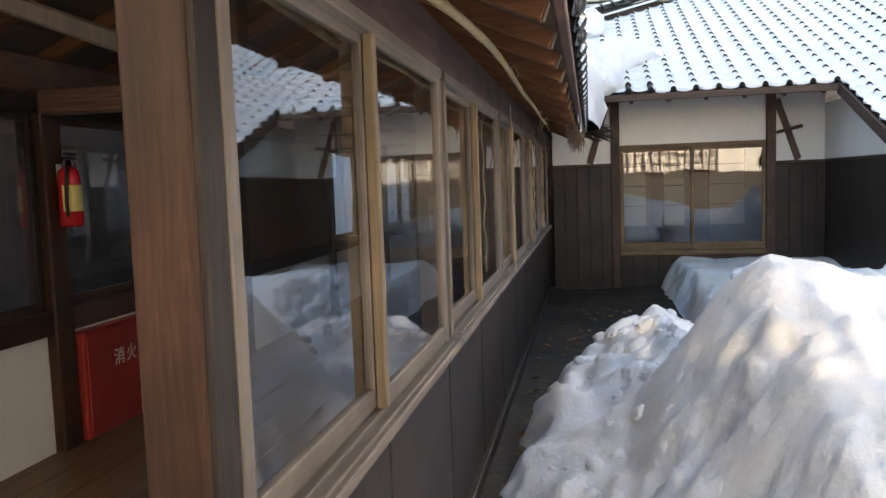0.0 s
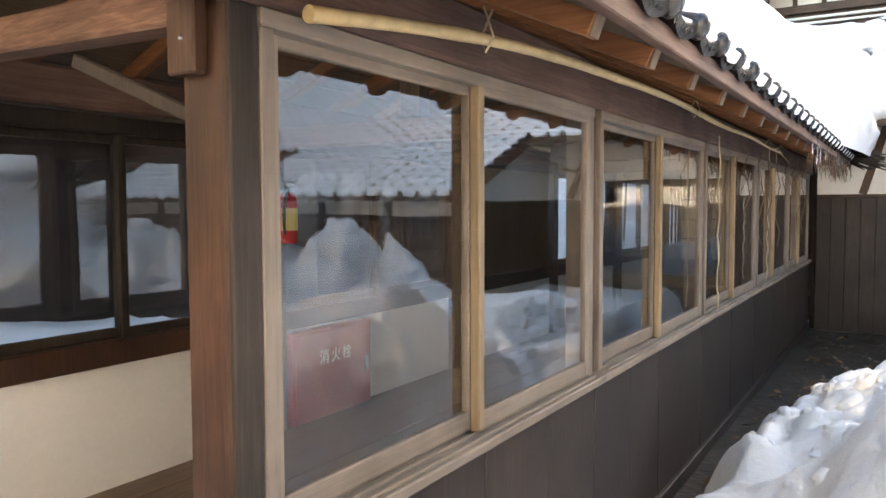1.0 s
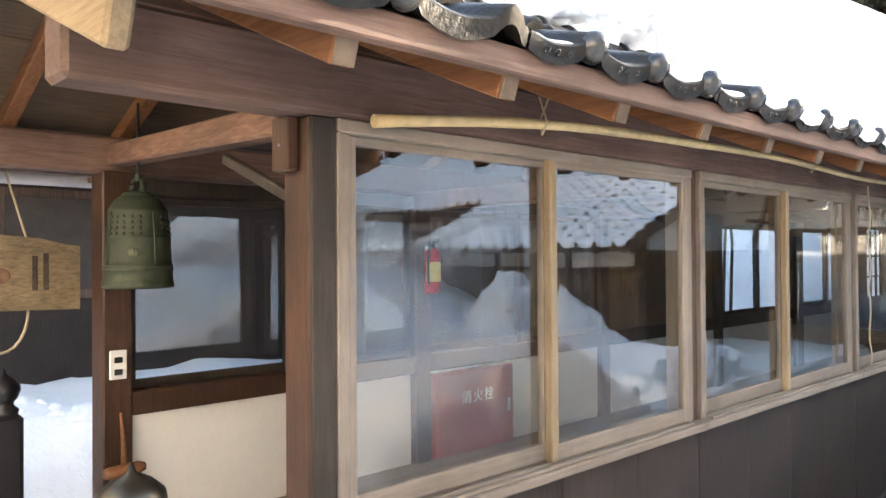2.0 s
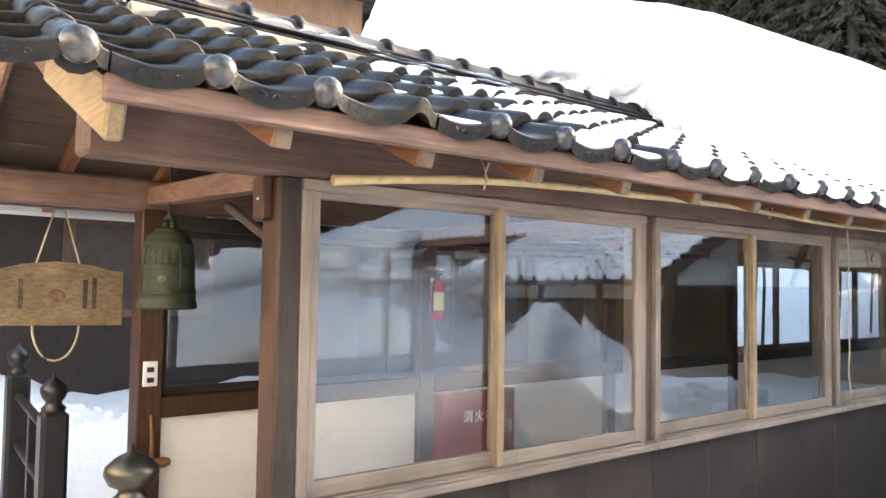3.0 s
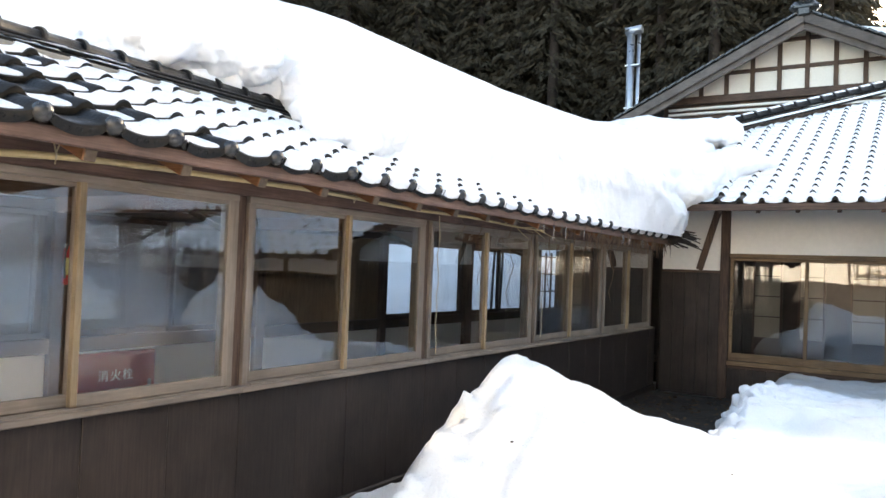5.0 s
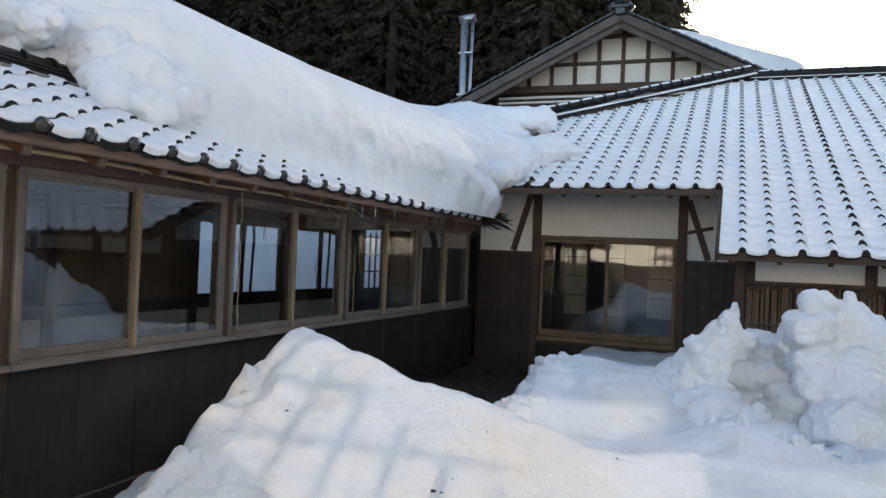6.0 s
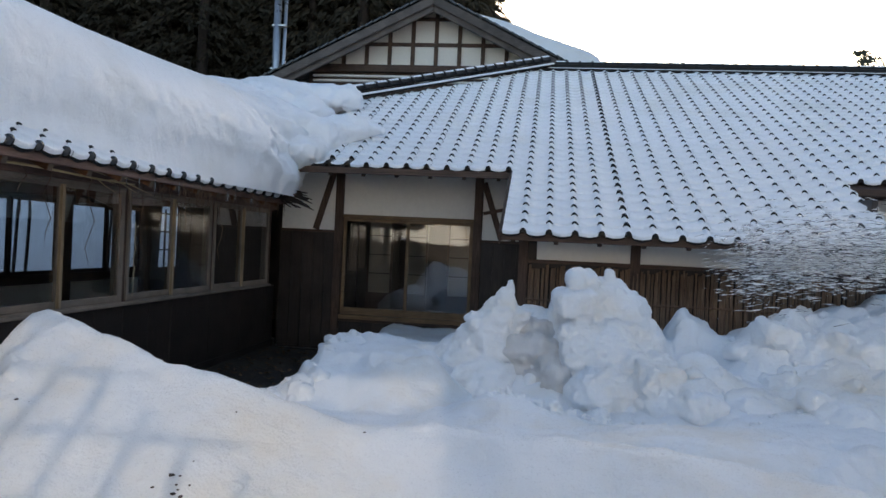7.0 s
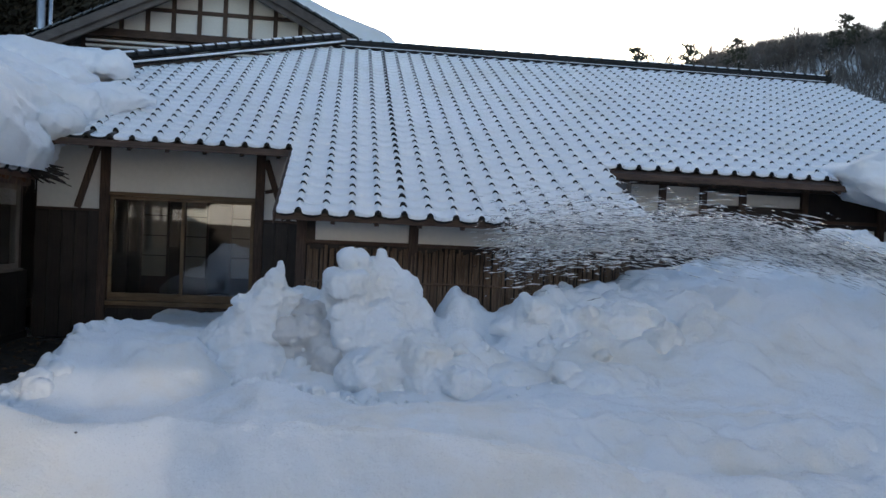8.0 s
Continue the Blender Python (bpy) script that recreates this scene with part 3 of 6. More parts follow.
rubble("snow_rubble",
       ((3.10, 5.76, 0.46, 0.40, 0.34, 0.34), (3.20, 5.66, 0.70, 0.28, 0.22, 0.28), (3.30, 5.60, 0.90, 0.19, 0.17, 0.22), (3.37, 5.57, 1.05, 0.10, 0.11, 0.17), (3.405, 5.56, 1.15, 0.050, 0.07, 0.12), (3.44, 5.72, 0.80, 0.16, 0.16, 0.22),
        (3.62, 6.00, 0.60, 0.45, 0.28, 0.42), (4.10, 5.84, 0.74, 0.42, 0.36, 0.54), (4.04, 5.66, 1.00, 0.27, 0.24, 0.25), (4.23, 5.68, 1.13, 0.21, 0.20, 0.20), (4.38, 5.68, 0.96, 0.20, 0.23, 0.28), (4.47, 5.60, 0.74, 0.22, 0.24, 0.30),
        (4.02, 5.50, 0.72, 0.19, 0.20, 0.34), (4.26, 5.44, 0.66, 0.30, 0.22, 0.34), (4.52, 5.34, 0.50, 0.32, 0.28, 0.30), (4.22, 5.22, 0.42, 0.34, 0.24, 0.22), (4.78, 5.08, 0.38, 0.38, 0.32, 0.22), (3.22, 5.46, 0.38, 0.26, 0.22, 0.24)),
       (((3.50, 5.62, 0.98), (0.095, 0.09, 0.06), (4, 4, 10)), ((3.94, 5.46, 1.10), (0.15, 0.13, 0.10), (2, -3, 6)), ((4.01, 5.56, 1.28), (0.105, 0.11, 0.08), (0, 4, 4)), ((4.235, 5.62, 1.31), (0.035, 0.06, 0.09), (0, -16, 0)),
        ((4.56, 5.06, 0.58), (0.16, 0.14, 0.12), (5, 14, 30)), ((4.84, 4.80, 0.44), (0.15, 0.13, 0.10), (0, 18, 10))),
       5, 0.015, 3, "tall broken heap of shovelled snow lumps in the yard", SNOW_OLD, 1.0, 8, 0.18)
# greyer snow between the two masses of the heap
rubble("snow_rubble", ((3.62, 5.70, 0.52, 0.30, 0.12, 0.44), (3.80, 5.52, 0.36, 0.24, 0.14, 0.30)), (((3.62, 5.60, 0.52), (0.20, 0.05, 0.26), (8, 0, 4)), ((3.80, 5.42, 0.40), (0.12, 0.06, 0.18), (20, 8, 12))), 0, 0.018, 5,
       "grey packed snow in the hollow of the heap", SNOW_GREY, 0.5, 12, 0.5)
rubble("snow_rubble", ((5.55, 5.75, 0.72, 0.30, 0.28, 0.22), (5.9, 5.6, 0.72, 0.35, 0.3, 0.25), (5.3, 5.0, 0.42, 0.35, 0.3, 0.18), (6.3, 5.5, 0.8, 0.35, 0.3, 0.24), (5.9, 4.7, 0.45, 0.4, 0.35, 0.16)),
       (((5.55, 5.55, 0.93), (0.16, 0.13, 0.11), (4, 6, 15)), ((5.95, 5.45, 0.94), (0.12, 0.1, 0.06), (0, 8, 40)), ((5.6, 4.75, 0.55), (0.13, 0.1, 0.06), (5, 14, 20))), 5, 0.020, 8,
       "low broken lumps of shovelled snow in the yard", SNOW_OLD, 1.0, 8, 0.18)
# crust standing on edge before the heap, in teeth
teeth = []
rt = random.Random(12)
for k in range(34):
    u = k / 33
    hgt = rt.uniform(0.015, 0.065)
    px = 3.25 + 1.3 * u + rt.uniform(-0.02, 0.02)
    pz = float(np.interp(px, [2.7, 3.1, 3.45, 3.75, 4.06, 4.5, 5.0], [0.30, 0.46, 0.56, 0.47, 0.41, 0.37, 0.36]))
    teeth.append(((px, 4.24 + rt.uniform(-0.03, 0.03), pz + hgt * 0.3), (rt.uniform(0.008, 0.026), rt.uniform(0.010, 0.02), hgt), (rt.uniform(-20, 20), rt.uniform(-30, 30), rt.uniform(-40, 40))))
rubble("snow_rubble", ((3.45, 4.22, 0.50, 0.20, 0.06, 0.05), (3.75, 4.22, 0.42, 0.20, 0.06, 0.05), (4.05, 4.22, 0.36, 0.22, 0.06, 0.05), (4.4, 4.22, 0.33, 0.22, 0.06, 0.04)),
       teeth, 0, 0.011, 14, "ragged edge of broken snow crust", SNOW_OLD, 0.3, 1)


def clods_on(count, seed, x0, x1, y0, y1, small, large, voxel, label, sink=0.6, melt=9, height=yard_heights):
    """Lumps of broken snow pressed into the surface of the yard snow."""
    r = np.random.RandomState(seed)
    px, py = r.uniform(x0, x1, count), r.uniform(y0, y1, count)
    pz = height(px, py)
    blocks = []
    for k in range(count):
        if pz[k] < 0.06:
            continue
        q = small + (large - small) * r.rand() ** 2
        blocks.append(((px[k], py[k], pz[k] - sink * q), tuple(q * r.uniform(0.6, 1.3, 3)), tuple(r.uniform(-60, 60, 3))))
    return rubble("snow_rubble", (), blocks, 0, voxel, seed, label, SNOW_OLD, 0.5, melt, 0.25)


clods_on(30, 41, 0.12, 0.75, 1.5, 2.95, 0.012, 0.028, 0.011, "crumbled lumps on the flank of the near snow pile")
clods_on(130, 42, 0.20, 1.35, 3.2, 5.0, 0.014, 0.055, 0.011, "crumbled lumps on the low mound beside the wall")
clods_on(110, 43, 1.60, 2.0, 4.5, 6.4, 0.025, 0.08, 0.014, "broken rim of the yard snow along the ditch")
clods_on(90, 44, 3.0, 6.0, 4.5, 5.6, 0.015, 0.055, 0.014, "broken lumps of snow round the foot of the heap")
clods_on(26, 45, 5.2, 8.0, 5.0, 6.6, 0.04, 0.13, 0.024, "half-buried lumps in the high snow of the yard")
clods_on(120, 46, -4.6, -1.95, -1.2, 2.2, 0.05, 0.16, 0.030, "lumpy old snow beside the corridor's end", 0.6, 8, far_ground)


def crumbs(count, seed, x0, x1, y0, y1, small, large, label):
    """Loose crumbs of snow lying on the yard snow."""
    r = np.random.RandomState(seed)
    bm = bmesh.new()
    bmesh.ops.create_icosphere(bm, subdivisions=1, radius=1.0)
    unit = np.array([v.co[:] for v in bm.verts])
    tris = [tuple(v.index for v in f.verts) for f in bm.faces]
    bm.free()
    sh = Mesh()
    px, py = r.uniform(x0, x1, count), r.uniform(y0, y1, count)
    pz = yard_snow(px, py)
    size = small + (large - small) * r.rand(count) ** 3
    for k in range(count):
        q = unit * (1 + 0.35 * r.uniform(-1, 1, (len(unit), 1))) * size[k] * r.uniform(0.7, 1.3, 3)
        sh.add((q + np.array((px[k], py[k], pz[k] + 0.35 * size[k]))).tolist(), tris, 0, True)
    return single("snow_crumbs", sh, SNOW_OLD, label, "snow", kind="stuff")


crumbs(170, 61, 2.9, 5.8, 4.3, 5.7, 0.006, 0.03, "loose crumbs of broken snow round the heap")

# ---- corridor: walls, posts, windows ----
BAYS = ((0.154, 1.90), (1.97, 3.71), (3.78, 5.55), (5.62, 7.385), (7.455, 9.22))
POSTS = ((0.080, 0.154), (1.90, 1.97), (3.71, 3.78), (5.55, 5.62), (7.385, 7.455), (9.22, 9.34))


def corner_post():
    root = thing("wall_post", (-0.11, 0.115, 0), "square corner post of brown timber, weathered grey-black on the yard face", "post")
    part("post", Mesh().box((-0.168, 0.080, 0.0), (-0.061, 0.153, 1.904), 0.005), POST, root)
    part("weathered_face", Mesh().box((-0.061, 0.082, 0.0), (-0.048, 0.153, 1.902), 0.003), POST_DARK, root, "dark weathered board facing the yard")
    block = part("block", Mesh().box((-0.170, 0.046, 1.772), (-0.098, 0.0795, 1.904), 0.004), POST, root, "timber block under the beam")
    part("nail", Mesh().lathe((-0.13, 0.046, 1.835), ((0.0, -0.004), (0.005, -0.003), (0.005, 0.003), (0.0, 0.004)), 8), STEEL, block)
    return root


corner_post()
for a, b in POSTS[1:]:
    single("wall_post", Mesh().box((-0.15, a, 0.858), (-0.064, b, 1.904), 0.005), HOUSE_POST, "dark square timber post between corridor windows", "post", "corridor posts")

wall_east = thing("wall_east", (0, 4.8, 0), "dark vertical boarding below the corridor windows", "wall", kind="structure")
part("backing", Mesh().box((-0.145, 0.154, 0.0), (-0.090, 9.55, 0.852), 0.002), BOARD, wall_east)
y = 0.156
k = 0
while y < 9.5:
    wdt = 0.455
    part("plank", Mesh().box((-0.090, y, 0.03), (-0.062 - 0.002 * (k % 2), min(9.54, y + wdt - 0.002), 0.855), 0.004), BOARD, wall_east)
    y, k = y + wdt, k + 1
part("bottom_rail", Mesh().box((-0.095, 0.154, 0.0), (-0.040, 9.54, 0.09), 0.006), BOARD, wall_east)


def sash(x, y0, y1, z0, z1, parent, left_new, wide=(0.044, 0.042), depth=0.026):
    """A glazed sliding sash: rails, two stiles and the pane."""
    s = part("sash", Mesh().box((x - depth / 2, y0, z0), (x + depth / 2, y1, z0 + 0.055), 0.003).box((x - depth / 2, y0, z1 - 0.030), (x + depth / 2, y1, z1), 0.003), SASH_Y, parent)
    part("stile", Mesh().box((x - depth / 2 - 0.0015, y0 - 0.001, z0 - 0.001), (x + depth / 2 + 0.0015, y0 + wide[0], z1 + 0.001), 0.003), SASH_NEW if left_new else SASH_Z, s)
    part("stile", Mesh().box((x - depth / 2 - 0.0015, y1 - wide[1], z0 - 0.001), (x + depth / 2 + 0.0015, y1 + 0.001, z1 + 0.001), 0.003), SASH_Z, s)
    pane((x - 0.002, y0 + 0.026, z0 + 0.05), (x + 0.002, y1 - 0.026, z1 - 0.026), s)
    return s


for i, (a, b) in enumerate(BAYS):
    win = thing("window_%d" % (i + 1), (-0.05, a, 0.86), "pair of glazed wooden sliding sashes reflecting the snowy yard", "window", "corridor windows", "structure")
    part("window_frame", Mesh().box((-0.145, a + 0.001, 0.889), (-0.045, a + 0.040, 1.868), 0.003).box((-0.145, b - 0.040, 0.889), (-0.045, b - 0.001, 1.868), 0.003), SASH_Z, win)
    part("head_rail", Mesh().box((-0.145, a + 0.001, 1.868), (-0.040, b - 0.001, 1.904), 0.004), SASH_Y, win)
    sill = part("window_sill", Mesh().box((-0.15, a - 0.034, 0.857), (0.0, b + 0.034, 0.888), 0.005), SASH_Y, win)
    for tx in (-0.022, -0.058, -0.092):
        part("track", Mesh().box((tx - 0.005, a + 0.042, 0.887), (tx + 0.005, b - 0.042, 0.897), 0.002), SASH_Y, sill)
    mid = 1.018 if i == 0 else (a + b) / 2 + 0.01
    sash(-0.092, a + 0.040, mid + 0.014, 0.897, 1.875, win, False)
    sash(-0.060, mid - 0.026, b - 0.030, 0.897, 1.875, win, True, (0.034, 0.042))

single("wall_plate", Mesh().beam((-0.0975, -0.48, 1.991), (-0.0975, 9.5, 1.991), 0.115, 0.172, b=0.012), BEAM_Y, "long brown timber beam over the corridor windows", "beam")
single("wall_plate", Mesh().beam((-1.79, -0.48, 1.99), (-1.79, 10.2, 1.99), 0.115, 0.15, b=0.012), BEAM_Y, "long brown timber beam over the corridor windows", "beam")

# far wall of the corridor
WEST_POSTS = ((0.20, 0.32), (1.90, 2.02), (3.70, 3.80), (5.46, 5.56), (7.18, 7.36), (8.93, 9.06))
for k, (a, b) in enumerate(WEST_POSTS):
    single("wall_post", Mesh().box((-1.85, a, 0.0), (-1.72, b, 1.92), 0.006), POST if k < 2 else HOUSE_POST, "square brown timber post in the far corridor wall", "post", "corridor posts")
wall_west = thing("wall_west", (-1.8, 4.8, 0.4), "far corridor wall of white panels under a timber rail", "wall", kind="structure")
for k in range(5):
    a, b = WEST_POSTS[k][1], WEST_POSTS[k + 1][0]
    part("panel", Mesh().box((-1.815, a + 0.001, 0.30), (-1.765, b - 0.001, 0.905), 0.002), PANEL, wall_west)
    part("rail", Mesh().box((-1.84, a + 0.001, 0.905), (-1.725, b - 0.001, 1.005), 0.005), HOUSE_BEAM if k else POST, wall_west)
    part("lintel", Mesh().box((-1.84, a + 0.001, 1.83), (-1.73, b - 0.001, 1.90), 0.005), POST_DARK, wall_west)
part("base_board", Mesh().box((-1.84, 0.0, 0.0), (-1.77, 10.3, 0.30), 0.004), BOARD, wall_west)
part("door_panel", Mesh().box((-1.80, 3.801, 1.006), (-1.772, 5.459, 1.829), 0.003), BROWN_PANEL, wall_west, "plain brown wooden panel")
for k, i in ((0, 6), (1, 7), (3, 8), (4, 9)):
    a, b = WEST_POSTS[k][1], WEST_POSTS[k + 1][0]
    win = thing("window_%d" % i, (-1.79, a, 1.0), "pair of dark-framed glazed sliding sashes in the far wall", "window", "corridor windows", "structure")
    m = (a + b) / 2
    for x, y0, y1 in ((-1.80, a + 0.002, m + 0.02), (-1.77, m - 0.02, b - 0.002)):
        s = part("sash", Mesh().box((x - 0.012, y0, 1.006), (x + 0.012, y1, 1.045), 0.003).box((x - 0.012, y0, 1.795), (x + 0.012, y1, 1.828), 0.003)
                 .box((x - 0.0135, y0, 1.005), (x + 0.0135, y0 + 0.038, 1.829), 0.003).box((x - 0.0135, y1 - 0.038, 1.005), (x + 0.0135, y1, 1.829), 0.003), HOUSE_POST if k else POST_DARK, win)
        pane((x - 0.002, y0 + 0.03, 1.04), (x + 0.002, y1 - 0.03, 1.80), s)

# lattice opening where the corridor enters the house
win = thing("window_10", (-1.79, 9.1, 1.0), "small wooden lattice window at the corridor's end", "window", kind="structure")
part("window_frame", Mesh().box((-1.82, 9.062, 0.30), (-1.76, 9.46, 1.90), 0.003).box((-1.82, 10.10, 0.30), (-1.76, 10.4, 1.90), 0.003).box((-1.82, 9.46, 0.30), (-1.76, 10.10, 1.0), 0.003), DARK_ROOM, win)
for k in range(4):
    part("bar", Mesh().box((-1.80, 9.46 + 0.2 * k, 1.0), (-1.775, 9.485 + 0.2 * k, 1.85), 0.003), HOUSE_POST, win)
for k in range(4):
    part("bar", Mesh().box((-1.797, 9.46, 1.0 + 0.26 * k), (-1.778, 10.1, 1.02 + 0.26 * k), 0.003), HOUSE_POST, win)
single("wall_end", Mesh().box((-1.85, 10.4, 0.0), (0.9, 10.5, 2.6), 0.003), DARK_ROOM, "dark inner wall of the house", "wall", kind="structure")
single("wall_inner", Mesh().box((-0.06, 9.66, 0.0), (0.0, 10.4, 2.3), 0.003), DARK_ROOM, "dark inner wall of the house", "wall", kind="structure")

floor = thing("floor", (-0.9, 4, 0.4), "dark polished corridor floorboards", "floor", kind="structure")
for k in range(9):
    part("plank", Mesh().box((-1.76 + 0.184 * k, 0.0, 0.36), (-1.579 + 0.184 * k, 10.39, 0.40 + 0.001 * (k % 3)), 0.003), FLOOR_WOOD, floor)
part("joist", Mesh().box((-1.76, -0.02, 0.0), (-0.11, 0.10, 0.358), 0.006), BOARD, floor)

# ---- corridor roof ----
roof = thing("corridor_roof", (-0.88, 4, 2.0), "gabled corridor roof of glossy dark grey pantiles with snow on it", "roof")
for s in (1, -1):
    xe, xr = -0.88 + s * 1.29, -0.88
    ze, zr = 2.03 - 0.075, corridor_roof(-0.879) - 0.062
    for k in range(8):
        q0, q1 = k / 8 + 0.001, (k + 1) / 8 - 0.001
        part("sheathing_board", Mesh().beam((xe + (xr - xe) * q0, 4.0, ze + (zr - ze) * q0), (xe + (xr - xe) * q1, 4.0, ze + (zr - ze) * q1), 9.0, 0.018, b=0.003), SOFFIT, roof)
    part("eave_board", Mesh().beam((xe + s * 0.006, -0.56, ze + 0.020), (xe + s * 0.006, 8.5, ze + 0.020), 0.034, 0.058, b=0.004), BEAM_Y, roof)
    n = 0
    for yy in np.arange(-0.135, 8.4, 0.444):
        part("rafter", Mesh().beam((xe - s * 0.03, yy, ze - 0.034 + 0.013), (xr, yy, zr - 0.040), 0.055, 0.064, b=0.004), RAFTER, roof)
        part("rafter_end", Mesh().beam((xe - s * 0.025, yy, ze - 0.023), (xe - s * 0.0305, yy, ze - 0.021), 0.050, 0.059, b=0.002), RAFTER_END, roof, "greyed sawn rafter end")
    part("bargeboard", Mesh().beam((xe - s * 0.70, -0.505, ze + 0.237), (xr, -0.505, zr - 0.05), 0.028, 0.13, b=0.006), BEAM_X, roof)
    part("bargeboard_tip", Mesh().beam((xe - s * 0.105, -0.502, ze - 0.010), (xe - s * 0.74, -0.502, ze + 0.250), 0.045, 0.130, b=0.008), END_GRAIN, roof, "pale new board at the foot of the gable")
part("ridge_beam", Mesh().beam((-0.88, -0.45, 2.40), (-0.88, 8.6, 2.40), 0.11, 0.13, b=0.008), BEAM_Y, roof)
for yy in (0.11, 1.935, 3.745, 5.585, 7.42):
    part("tie_beam", Mesh().beam((-0.16, yy, 1.87), (-1.72, yy, 1.87), 0.09, 0.10, b=0.008) if yy > 1 else Mesh().beam((-0.150, 0.125, 1.915), (-1.72, 0.26, 1.985), 0.085, 0.085, b=0.008), BEAM_X, roof)
    if yy > 1:
        part("strut", Mesh().box((-0.93, yy - 0.045, 1.925), (-0.83, yy + 0.045, 2.34), 0.005), HOUSE_POST, roof)
    part("brace", Mesh().beam((-0.17, yy + 0.02, 1.70), (-0.56, yy + 0.02, 1.85), 0.025, 0.03, b=0.004), POST_DARK, roof)


def tile_shape(pitch, depth, snow, eave=False, ball=False, bare_front=0.05):
    """One pantile, lying along +y up the slope, with the snow that rests on it."""
    n = 20 if eave else 14
    us = [k / n for k in range(n + 1)]

    def wave(u):
        d = min(abs(u - 0.80), abs(u + 0.20)) / 0.16
        return 0.037 * max(0.0, math.cos(0.5 * math.pi * min(1.0, d))) ** 0.9 - 0.012 * math.sin(math.pi * min(1, u / 0.62))

    sh = Mesh()
    front = [(pitch * u, 0.0, wave(u) + 0.044) for u in us]
    lip = [(pitch * u, 0.006, wave(u) + 0.048) for u in us]
    back = [(pitch * u, depth, wave(u) + 0.004) for u in us]
    drop = 0.036 if eave else 0.032
    low = [(x, 0.0 if not eave else -0.004, z - (drop + (0.007 * math.sin(math.pi * min(1.0, k / n / 0.62)) if eave else 0))) for k, (x, y_, z) in enumerate(front)]
    under = [(x, 0.05, z - drop * 0.8) for x, y_, z in front]
    sh.grid([front, lip, back], 0)
    sh.grid([low, front], 0, True)
    sh.grid([under, low], 0)
    if ball:
        cx, cz = pitch * 0.80, 0.048
        ring = [(0.0, -0.024), (0.020, -0.021), (0.034, -0.011), (0.040, 0.002), (0.037, 0.018)]
        m = 18
        verts = [(cx + r * math.cos(2 * math.pi * j / m), yy, cz + r * math.sin(2 * math.pi * j / m)) for r, yy in ring for j in range(m)]
        fc = [(a * m + j, (a + 1) * m + j, (a + 1) * m + (j + 1) % m, a * m + (j + 1) % m) for a in range(4) for j in range(m)]
        sh.add(verts, [f[::-1] for f in fc], 2, True)
        # moulded scrolls on the pendant face
        for cu, hand, size in ((0.20, 1, 0.011), (0.34, -1, 0.012), (0.48, 1, 0.010)):
            curl = []
            for j in range(13):
                g = j / 12 * 4.6
                q = size * (1 - 0.72 * j / 12)
                curl.append((pitch * cu + hand * q * math.cos(g), -0.006, wave(cu) + 0.025 + q * math.sin(g)))
            sh.tube(curl, [0.0022] * 13, 4, 2, False)
    if snow > 0:
        full = snow > 0.6 and snow != 0.95
        trough = 0.008 + 0.018 * snow
        crown = 0.015 if snow > 0.9 else (0.005 if snow > 0.65 else -0.006)

        def bare(u):
            r = max(0.0, min(1.0, (wave(u) + 0.008 - 0.006 * snow) / 0.020))
            return r * r * (3 - 2 * r)

        def top(u):
            return wave(u) + trough * (1 - bare(u)) + crown * bare(u)

        def lead(u):
            return ((-0.014 if eave else -0.012) if full else 0.010) * (1 - bare(u)) + bare_front * bare(u) + 0.003 * math.sin(u * 23 + snow * 9)

        tilt = 0.040 / depth
        hang = 0.018 if eave else 0.034
        f1 = [(pitch * u, lead(u) + (0.004 if lead(u) < 0 else 0), wave(u) + 0.044 - tilt * lead(u) - (hang if lead(u) < 0 else 0.001)) for u in us]
        f2 = [(pitch * u, lead(u), top(u) + 0.044 - 0.4 * trough - tilt * lead(u)) for u in us]
        f3 = [(pitch * u, lead(u) + 0.014, top(u) + 0.044 - 0.1 * trough - tilt * (lead(u) + 0.014)) for u in us]
        f4 = [(pitch * u, lead(u) + 0.04, top(u) + 0.044 - tilt * (lead(u) + 0.04)) for u in us]
        f5 = [(pitch * u, depth, top(u) + 0.006) for u in us]
        sh.grid([f1, f2, f3, f4, f5], 1)
    return sh


C_PITCH, C_ROW = 0.2825, 0.195
TILE_KINDS = {}


def tile_mesh(pitch, depth, snow, eave, ball, bare=0.05):
    key = (pitch, depth, snow, eave, ball, bare)
    if key not in TILE_KINDS:
        TILE_KINDS[key] = tile_shape(pitch, depth, snow, eave, ball, bare)
    return TILE_KINDS[key]


TILE_DATA = {}


def tile_data(*key):
    if key not in TILE_DATA:
        TILE_DATA[key] = tile_mesh(*key).data("roof_tile", [TILE, SNOW_ROOF, TILE_CAP])
    return TILE_DATA[key]


def corridor_snow(yy):
    """How deep the snow lies on a tile, by its place along the corridor."""
    return 0.0 if yy < 0.35 else (0.2 if yy < 0.65 else (0.55 if yy < 1.1 else (0.95 if yy < 1.7 else 1.0)))


def corridor_matrix(side, yy, row):
    c, s = 1 / ROOF_C, SLOPE / ROOF_C
    along = row * C_ROW
    if side > 0:
        ax, up, at = Vector((0, 1, 0)), Vector((-c, 0, s)), Vector((0.445 - along * c, yy, 1.993 + along * s))
    else:
        ax, up, at = Vector((0, -1, 0)), Vector((c, 0, s)), Vector((-2.205 + along * c, yy + C_PITCH, 2.005 + along * s))
    m = Matrix((ax, up, ax.cross(up))).transposed().to_4x4()
    m.translation = at
    return m


